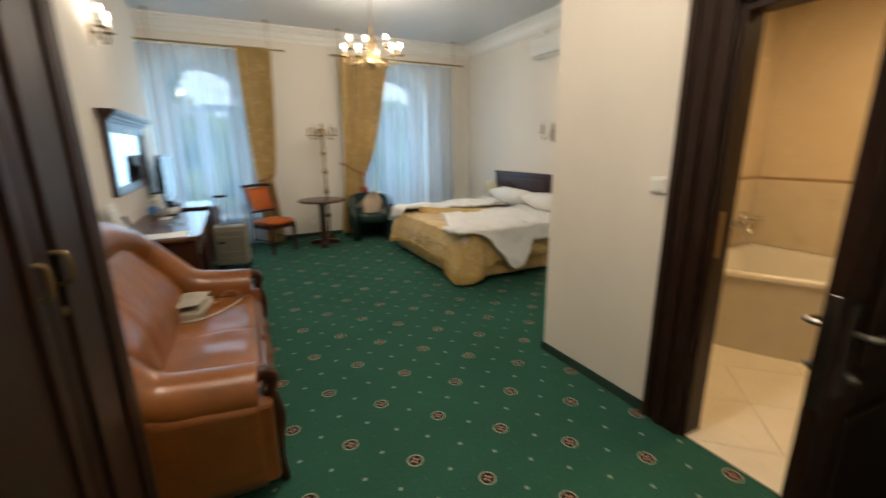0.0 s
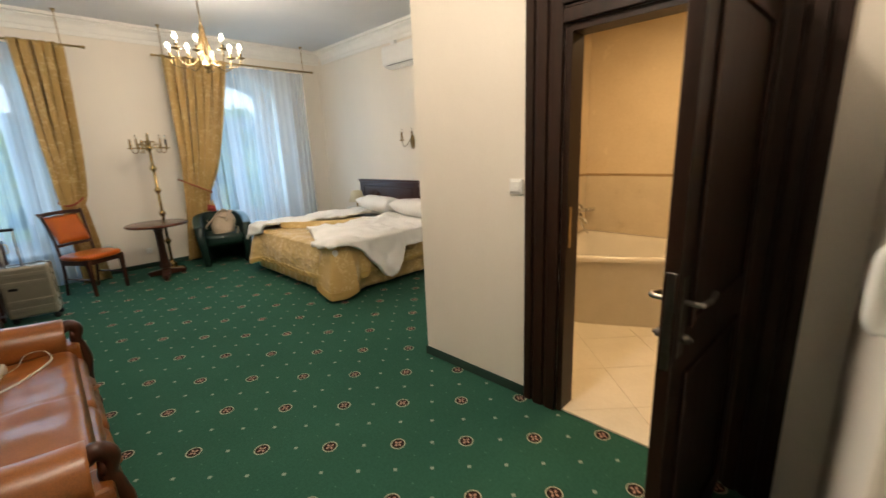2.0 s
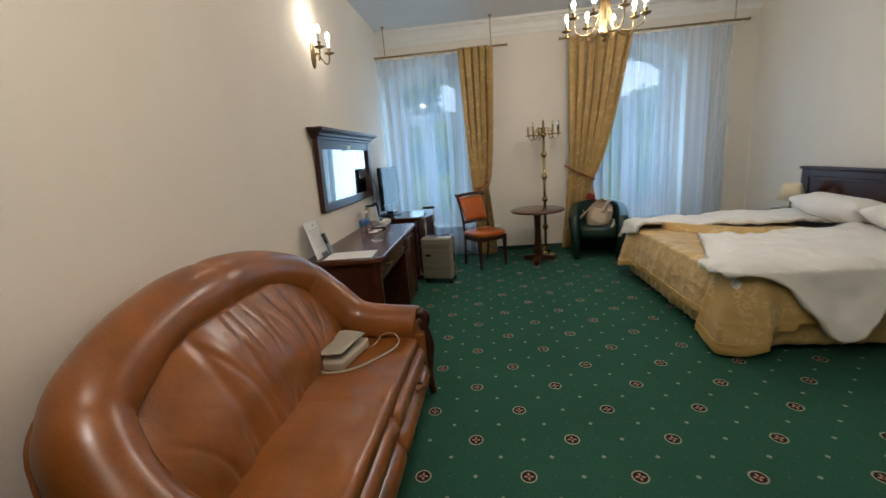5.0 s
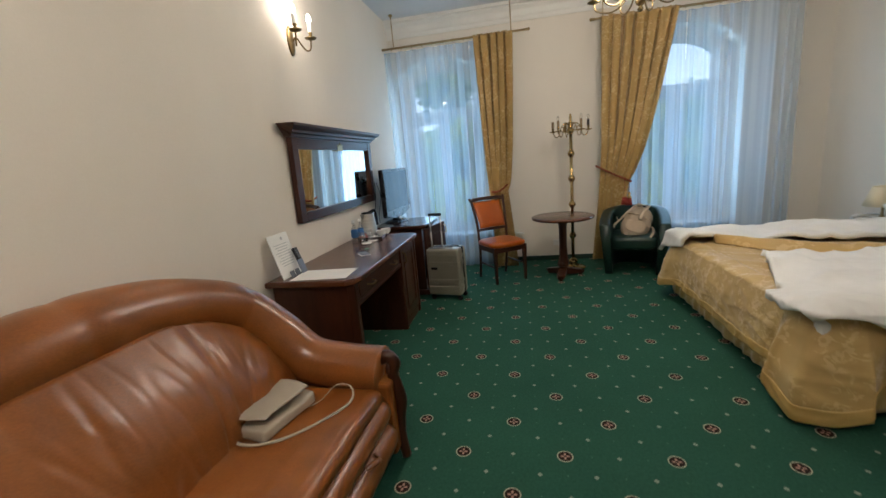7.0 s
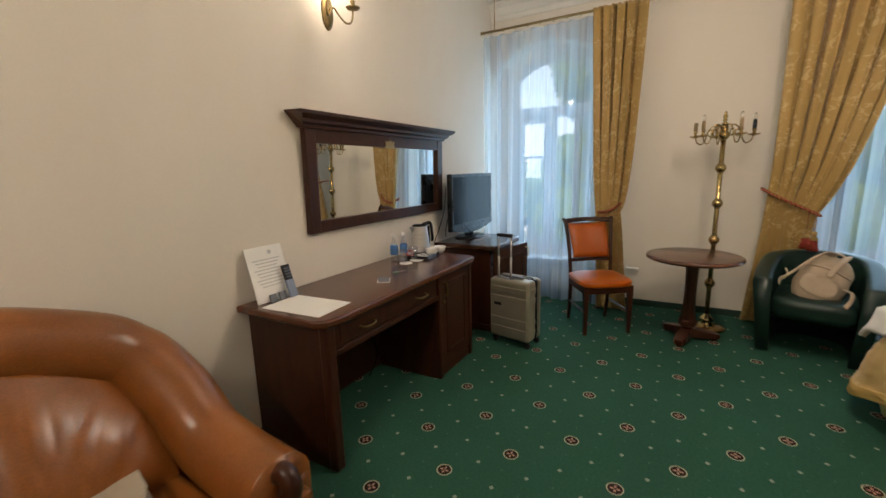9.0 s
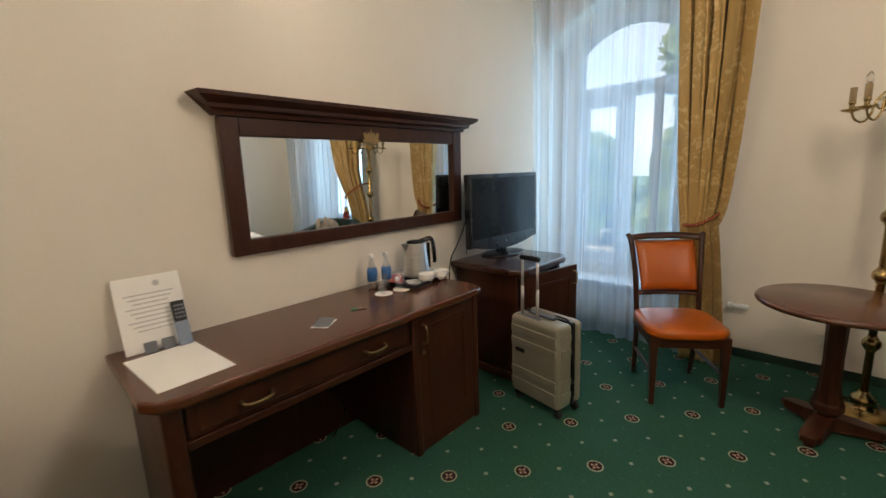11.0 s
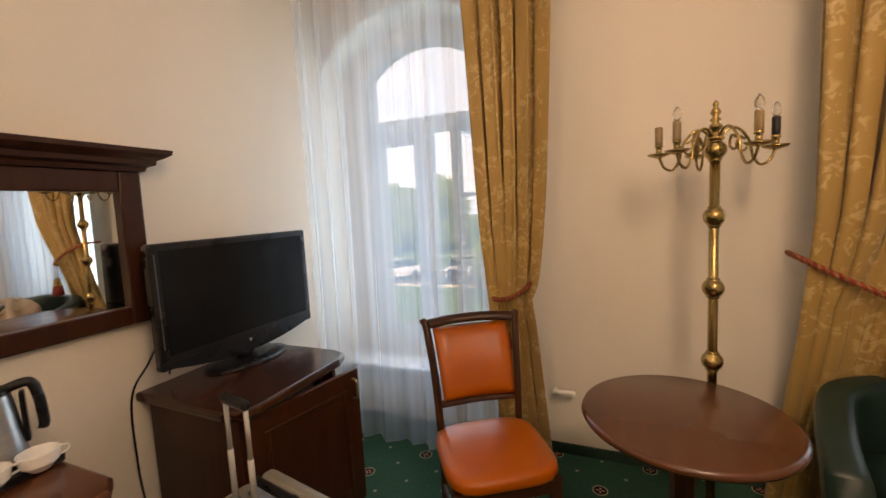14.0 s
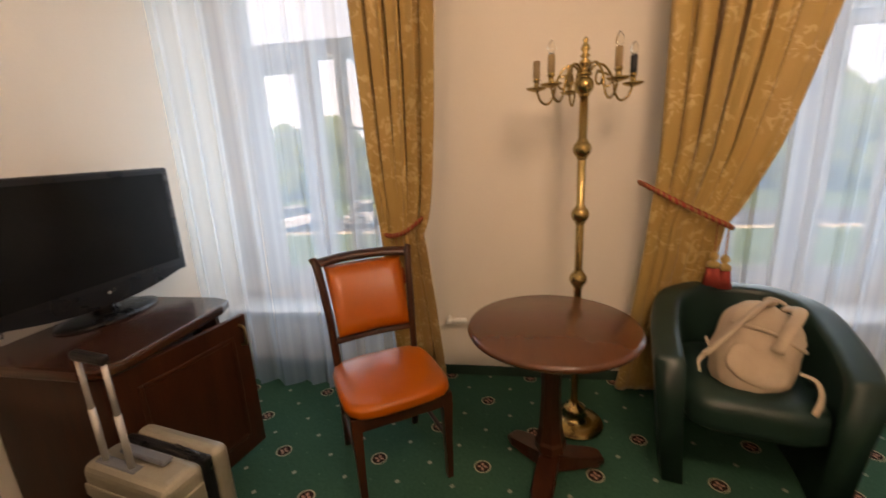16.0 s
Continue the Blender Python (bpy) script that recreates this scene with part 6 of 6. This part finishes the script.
part("handle", tube(spline([(0, -0.040, 0.212), (0, -0.080, 0.222), (0, -0.100, 0.214), (0, -0.110, 0.17), (0, -0.114, 0.095), (0, -0.110, 0.075)], 6), 0.015, 12, flat=0.75), BLACKP, kt, "black plastic handle", True)
part("handle_grip_strip", box(-0.016, 0.016, -0.083, -0.070, 0.05, 0.20, 0.004), BLACKP, kt)
for x, y in ((-0.655, 5.325), (-0.645, 5.432)):
    cp = thing("teacup", "white porcelain teacup on the tray", "cup", pose(x, y, D + 0.009, 0, 0, 75), "teacups")
    part("bowl", lathe([(0.026, 0.0), (0.030, 0.004), (0.046, 0.022), (0.050, 0.052), (0.0495, 0.055), (0.047, 0.055), (0.0465, 0.050), (0.044, 0.030), (0.030, 0.016), (0.004, 0.014)], seg=32), CERAMIC, cp)
    part("cup_handle", tube(spline([(0.047, 0, 0.047), (0.066, 0, 0.046), (0.068, 0, 0.030), (0.044, 0, 0.022)], 5), 0.004, 8), CERAMIC, cp, "", True)
own = tube(spline([(LX + 0.01, 6.10, 1.33), (LX + 0.02, 6.04, 1.10), (LX + 0.015, 5.94, 0.93), (LX + 0.012, 5.855, 0.80), (LX + 0.012, 5.845, 0.5), (LX + 0.014, 5.855, 0.28), (LX + 0.02, 5.84, 0.008)], 8), 0.0045, 6)
tagged(part("power_cable", own, BLACKP, None, "", True), "black cable hanging down the wall beside the cabinet", "cable")
own = tube(spline([(LX + 0.01, 6.15, 1.31), (LX + 0.07, 6.08, 1.15), (LX + 0.05, 6.02, 0.95), (LX + 0.06, 5.99, 0.855)], 8), 0.004, 6)
tagged(part("power_cable", own, BLACKP, None, "", True), "black television cable hanging from the socket", "cable")
sp_ = thing("power_strip", "grey power strip with plugs under the desk", "power strip", pose(LX + 0.10, 4.52, 0.40))
part("strip_body", box(-0.055, 0.0, -0.13, 0.13, 0, 0.05, 0.008), GREYP, sp_)
for y in (-0.08, 0.0, 0.08):
    part("plug", lathe([(0.02, 0), (0.022, 0.03), (0.01, 0.045)], seg=12, m=Matrix.Translation((0, y, 0.025)) @ pose(0, 0, 0, 0, 90, 0)), BLACKP, sp_, "", True)
part("lead", tube(spline([(0.0, 0.1, 0.02), (0.05, 0.2, -0.1), (0.02, 0.28, -0.25), (0.0, 0.2, -0.39)], 6), 0.005, 6), BLACKP, sp_, "", True)
part("bracket", box(-0.09, -0.055, -0.05, 0.05, 0.0, 0.05), WHITEP, sp_)

# ---- bathroom fittings ----
TUBPANEL = surface("cream_tub_panel", (0.52, 0.47, 0.38), (0.58, 0.53, 0.44), 0.4, relief=0.03)
tub_line = spline([(3.07, 2.005, 0), (3.06, 1.75, 0), (3.13, 1.50, 0), (3.31, 1.15, 0), (3.51, 0.84, 0), (3.80, 0.63, 0), (RX - 0.055, 0.57, 0)], 5)
outline = [(p.x, p.y) for p in tub_line] + [(RX - 0.055, 2.005)]
tub = thing("corner_bathtub", "cream corner bathtub with a curved front panel", "bathtub")
cx, cy = 3.75, 1.45


def ring_in(k, dz):
    return [(lerp(x, cx, k), lerp(y, cy, k), dz) for x, y in outline]


own = bmesh.new()
levels = [ring_in(0.03, 0.005), ring_in(0.03, 0.56), ring_in(0.0, 0.565), ring_in(-0.005, 0.59), ring_in(0.01, 0.61), ring_in(0.12, 0.605), ring_in(0.16, 0.58), ring_in(0.30, 0.25), ring_in(0.45, 0.18)]
rows = [[own.verts.new(p) for p in lv] for lv in levels]
n = len(outline)
for a, b in zip(rows[2:], rows[3:]):
    for i in range(n):
        own.faces.new((a[i], a[(i + 1) % n], b[(i + 1) % n], b[i]))
own.faces.new(rows[-1])
bmesh.ops.delete(own, geom=rows[0] + rows[1], context="VERTS")
part("basin", own, surface("cream_bath_enamel", (0.66, 0.61, 0.52), (0.71, 0.66, 0.57), 0.2, relief=0.02, coat=0.3), tub, "", True)
own = bmesh.new()
skirt = [[own.verts.new(p) for p in lv] for lv in (ring_in(0.03, 0.004), ring_in(0.03, 0.564))]
for i in range(n):
    own.faces.new((skirt[0][i], skirt[0][(i + 1) % n], skirt[1][(i + 1) % n], skirt[1][i]))
part("front_panel", own, TUBPANEL, tub, "cream curved front panel", True)
tw = thing("bath_mat", "white towelling mat hung over the tub's rim", "towel")


def mat(u, v):
    s = lerp(-0.09, 0.09, u)
    base = Vector((3.535, 0.855, 0.612)) + Vector((0.50, -0.866, 0)) * s
    out = Vector((-0.866, -0.50, 0))
    if v < 0.3:
        return base - out * (0.10 * (0.3 - v) / 0.3 - 0.02) + Vector((0, 0, 0.004))
    d = (v - 0.3) / 0.7
    return base + out * (0.035 + 0.006 * math.sin(9 * u)) + Vector((0, 0, 0.002 - 0.225 * d))


part("cloth", sheet(mat, 10, 16, 0.012), LINEN, tw, "", True)
mx = thing("bath_mixer", "chrome wall mixer tap with a hand shower", "tap")
part("tap_body", tube([(3.80, 1.955, 0.80), (4.02, 1.955, 0.80)], 0.022, 14), CHROME, mx, "", True)
for x in (3.83, 3.99):
    part("wall_union", tube([(x, 1.955, 0.80), (x, 2.008, 0.80)], 0.026, 14), CHROME, mx, "", True)
part("lever", tube(spline([(3.91, 1.95, 0.82), (3.91, 1.93, 0.85), (3.91, 1.86, 0.87)], 4), 0.009, 8), CHROME, mx, "", True)
part("spout", tube(spline([(3.91, 1.95, 0.79), (3.91, 1.88, 0.78), (3.91, 1.83, 0.74)], 4), 0.014, 10), CHROME, mx, "", True)
part("hose", tube(spline([(3.98, 1.94, 0.78), (4.00, 1.90, 0.66), (3.95, 1.84, 0.63), (3.88, 1.86, 0.70), (3.82, 1.90, 0.83)], 8), 0.008, 8), CHROME, mx, "ribbed chrome hose", True)
part("hand_shower", tube([(3.82, 1.92, 0.80), (3.80, 1.88, 0.90), (3.79, 1.85, 0.92)], [0.010, 0.014, 0.028], 12), CHROME, mx, "", True)
sb = thing("soap_basket", "chrome wire corner soap basket", "basket")
for z, k in ((0.86, 1.0), (0.83, 0.9)):
    part("wire", tube(spline([(4.06, 2.0, z), (4.07, 1.93, z), (4.15, 1.89, z), (RX - 0.09, 1.89, z), (RX - 0.054, 1.90, z)], 5), 0.004, 6), CHROME, sb, "", True)
own = bmesh.new()
for i in range(8):
    x = 4.075 + i * 0.020
    tube([(x, 2.006, 0.83), (x, 1.90, 0.83), (x, 1.895, 0.86)], 0.0025, 6, bm=own)
part("grid_wires", own, CHROME, sb, "", True)
BATHLOW = surface("pale_beige_wall_tile", (0.58, 0.49, 0.36), (0.67, 0.58, 0.44), 0.3, scale=5, grain=60, relief=0.06, coat=0.15)
structure(part("bath_dado", box(BX + 0.122, RX - 0.052, BY - 0.144, BY - 0.1402, 0.006, 1.189), BATHLOW), "pale mottled beige dado tiles", "wall")
structure(part("bath_dado", box(RX - 0.054, RX - 0.0502, -0.04, BY - 0.145, 0.006, 1.189), BATHLOW), "pale mottled beige dado tiles", "wall")
bd = structure(part("tile_border", box(BX + 0.122, RX - 0.052, BY - 0.146, BY - 0.140, 1.19, 1.215, 0.002, seg=1), surface("brown_tile_border", (0.30, 0.20, 0.10), (0.40, 0.28, 0.15), 0.3)), "thin brown relief tile border", "trim")
own = box(RX - 0.056, RX - 0.050, -0.04, BY - 0.147, 1.19, 1.215, 0.002, seg=1)
structure(part("tile_border", own, bd.data.materials[0]), "thin brown relief tile border", "trim")

# unseen ceiling lamp, added to go with the entrance's extra light
el = thing("added_ceiling_lamp", "added unseen round opal ceiling lamp in the entrance", "ceiling lamp", pose(0.36, 1.15, CZ))
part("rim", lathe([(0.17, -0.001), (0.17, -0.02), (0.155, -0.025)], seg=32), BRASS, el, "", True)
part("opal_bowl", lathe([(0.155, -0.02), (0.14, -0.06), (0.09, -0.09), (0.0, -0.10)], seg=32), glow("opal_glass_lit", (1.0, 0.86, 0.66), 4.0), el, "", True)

# ---- outside ----
GZ = -3.4
structure(part("ground", box(-400, 400, WY + 0.6, 900, GZ - 0.3, GZ), GRASS), "green lawn outside", "ground")
structure(part("road", box(-120, 120, 28.2, 33.8, GZ, GZ + 0.03), ASPHALT), "grey asphalt parking road", "road")
structure(part("kerb", box(-120, 120, 28.0, 28.2, GZ, GZ + 0.12), GROUT), "pale kerb", "kerb")


def backdrop_mat():
    m = bpy.data.materials.new("pale_overcast_sky")
    m.use_nodes = True
    nt = m.node_tree
    nt.nodes.remove(nt.nodes["Principled BSDF"])
    e = nt.nodes.new("ShaderNodeEmission")
    co = nt.nodes.new("ShaderNodeTexCoord").outputs["Object"]
    c = ramp(nt, noise_tex(nt, stretched(nt, co, (1, 1, 2.2)), 0.012, 5), 0.35, 0.7)
    nt.links.new(mix_rgb(nt, c, (0.58, 0.74, 0.92), (0.84, 0.93, 1.0)), e.inputs[0])
    e.inputs[1].default_value = 1.5
    nt.links.new(e.outputs[0], nt.nodes["Material Output"].inputs[0])
    return m


def dome(u, v):
    a = lerp(-1.45, 1.45, u)
    return Vector((240 * math.sin(a), 7 + 240 * math.cos(a), lerp(-6, 200, v)))


structure(part("backdrop", sheet(dome, 40, 10), backdrop_mat(), None, "", True), "pale overcast sky", "sky")


def tree(seed, height, spread, leaves, size):
    """A tapered trunk with limbs and a crown of many leaf clumps."""
    rng = random.Random(seed)
    t = thing("tree", "leafy green deciduous tree across the road", "tree", group="trees outside")
    own = tube([(0, 0, 0), (0.05 * spread, 0, height * 0.3), (0, 0.05 * spread, height * 0.75)], [0.03 * height, 0.022 * height, 0.006 * height], 8)
    lobes = []
    for i in range(13):
        a, z = rng.uniform(0, 6.28), rng.uniform(0.16, 0.93)
        r = spread * rng.uniform(0.25, 0.75) * (1.25 - z)
        c = Vector((r * math.cos(a), r * math.sin(a), height * z))
        lobes.append((c, spread * rng.uniform(0.25, 0.45)))
        if i < 7:
            tube([(0, 0, height * (z - 0.15)), (c.x * 0.5, c.y * 0.5, height * (z - 0.06)), tuple(c)], [0.012 * height, 0.008 * height, 0.002 * height], 6, bm=own)
    part("trunk", own, BARK, t, "", True)
    vs, fs = [], []
    for k in range(leaves):
        c, r = rng.choice(lobes)
        d = Vector((rng.gauss(0, 1), rng.gauss(0, 1), rng.gauss(0, 0.8))).normalized() * r * rng.random() ** 0.35
        p = c + d
        face = Vector((rng.gauss(0, 0.7), rng.gauss(-0.5, 0.7), rng.gauss(0.7, 0.5))).normalized()
        u = face.cross(Vector((rng.gauss(0, 1), rng.gauss(0, 1), rng.gauss(0, 1)))).normalized()
        w = face.cross(u)
        s = size * rng.uniform(0.5, 1.3)
        n0 = len(vs)
        vs += [p + u * s, p + w * s * 0.6, p - u * s * 0.8, p - w * s * 0.55]
        fs.append((n0, n0 + 1, n0 + 2, n0 + 3))
    me = bpy.data.meshes.new("crown")
    me.from_pydata([tuple(v) for v in vs], [], fs)
    me.materials.append(LEAF)
    ob = new("crown", me)
    ob.parent = t
    return t


big = tree(3, 11.5, 4.0, 15000, 0.24)
place(big, pose(-2.7, 26.0, GZ))
row = tree(5, 7.6, 4.6, 7000, 0.34)
place(row, pose(-46, 58, GZ))
rng = random.Random(11)
for i, (x, y) in enumerate(((-39, 62), (-33, 55), (-27, 60), (-20, 54), (-13, 60), (-7, 57), (0, 62), (6, 54), (11, 58), (17, 50), (23, 57), (29, 52), (36, 58), (43, 55), (8.5, 42), (15.5, 44), (22, 45), (28, 43), (34, 46), (-42, 50), (-35, 48), (-29, 49), (-23, 47), (-17, 49), (-10.5, 51), (-4, 50), (2, 48))):
    k = rng.uniform(0.85, 1.2)
    t2 = copy_thing(row, pose(x, y, GZ, 0, 0, rng.uniform(0, 360)))
    t2.scale = (k, k, k * rng.uniform(0.9, 1.1))
copy_thing(big, pose(10.5, 30.0, GZ, 0, 0, 100)).scale = (0.8, 0.8, 0.72)


def car(m):
    """A white hatchback parked on the road; local front is -y."""
    c = thing("parked_car", "white hatchback parked on the road outside", "car", m, "parked cars")

    def body(u, v):
        y = lerp(-2.05, 2.05, u)
        nose = 1 - max(0, abs(u - 0.5) * 2 - 0.86) / 0.14 * 0.35
        a = lerp(-0.5, math.pi + 0.5, v)
        w = 0.88 * nose
        h = 0.86 + 0.10 * math.sin(math.pi * min(1, max(0, (u - 0.15) / 0.7)))
        x = w * max(-1, min(1, 1.25 * math.cos(a)))
        z = 0.30 + (h - 0.30) * max(0, min(1, 0.35 + 0.9 * math.sin(a)))
        return Vector((x, y, z))
    part("car_body", sheet(body, 28, 20), CARPAINT, c, "", True)
    part("underside", box(-0.8, 0.8, -1.95, 1.95, 0.22, 0.5, 0.05), BLACKP, c)
    cab_ = [(-0.95, 0.90), (-0.35, 1.42), (0.95, 1.45), (1.85, 0.95)]
    own = bmesh.new()
    rr = [[own.verts.new((s * (0.80 if z < 1.2 else 0.60), y, z)) for y, z in cab_] for s in (-1, 1)]
    for i in range(4):
        own.faces.new((rr[0][i], rr[0][(i + 1) % 4], rr[1][(i + 1) % 4], rr[1][i]))
    own.faces.new(rr[0])
    own.faces.new(rr[1])
    part("cabin_glass", own, SCREEN, c, "dark car windows")
    part("roof", box(-0.62, 0.62, -0.36, 0.98, 1.42, 1.475, 0.02), CARPAINT, c)
    for s in (-1, 1):
        part("headlight", box(s * 0.62 - 0.16, s * 0.62 + 0.16, -2.06, -1.98, 0.62, 0.76, 0.03), CHROME, c)
        for y in (-1.28, 1.28):
            wl = part("tyre", lathe([(0.2, -0.10), (0.31, -0.09), (0.32, 0.0), (0.31, 0.09), (0.2, 0.10)], seg=22, m=Matrix.Translation((s * 0.80, y, 0.32)) @ pose(0, 0, 0, 0, 90, 0)), RUBBER, c, "", True)
            part("rim", lathe([(0.2, -0.105), (0.2, 0.105)], seg=18, m=Matrix.Translation((s * 0.80, y, 0.32)) @ pose(0, 0, 0, 0, 90, 0)), CHROME, wl)
    return c


c1 = car(pose(-13.6, 29.8, GZ + 0.03, 0, 0, -25))
copy_thing(c1, pose(-9.0, 31.5, GZ + 0.03, 0, 0, 8))
copy_thing(c1, pose(-18.5, 31.0, GZ + 0.03, 0, 0, 5))

# ---- pieces: bathroom floor tiles, laid diagonally ----
bed_ = bpy.data.objects["bath_floor_bed"]
TILE = 0.447


def clipped(poly, axis, limit, sign):
    out = []
    for a, b in zip(poly, poly[1:] + poly[:1]):
        da, db = sign * (a[axis] - limit), sign * (b[axis] - limit)
        if da <= 0:
            out.append(a)
        if da * db < 0:
            t = da / (da - db)
            out.append((lerp(a[0], b[0], t), lerp(a[1], b[1], t)))
    return out


whole = None
hd = TILE / math.sqrt(2)
for i in range(-6, 7):
    for j in range(-6, 7):
        cx, cy = 2.542 + hd * (i + j), 1.036 + hd + hd * (i - j)
        k = hd - 0.002
        poly = [(cx - k, cy), (cx, cy - k), (cx + k, cy), (cx, cy + k)]
        cutp = poly
        for axis, limit, sign in ((0, BX + 0.012, -1), (0, RX - 0.052, 1), (1, -0.042, -1), (1, BY - 0.142, 1)):
            cutp = clipped(cutp, axis, limit, sign) if len(cutp) > 2 else []
        if len(cutp) < 3:
            continue
        if cutp == poly and whole is not None:
            o = bpy.data.objects.new("tile", whole.data)
            scene.collection.objects.link(o)
            o.parent = bed_
            o.location = (cx, cy, 0.004)
            continue
        own = prism([(x - cx, y - cy) for x, y in cutp], 0.0, 0.006)
        t0 = part("tile", own, BATHFLOOR, bed_)
        t0.location = (cx, cy, 0.004)
        if cutp == poly:
            whole = t0
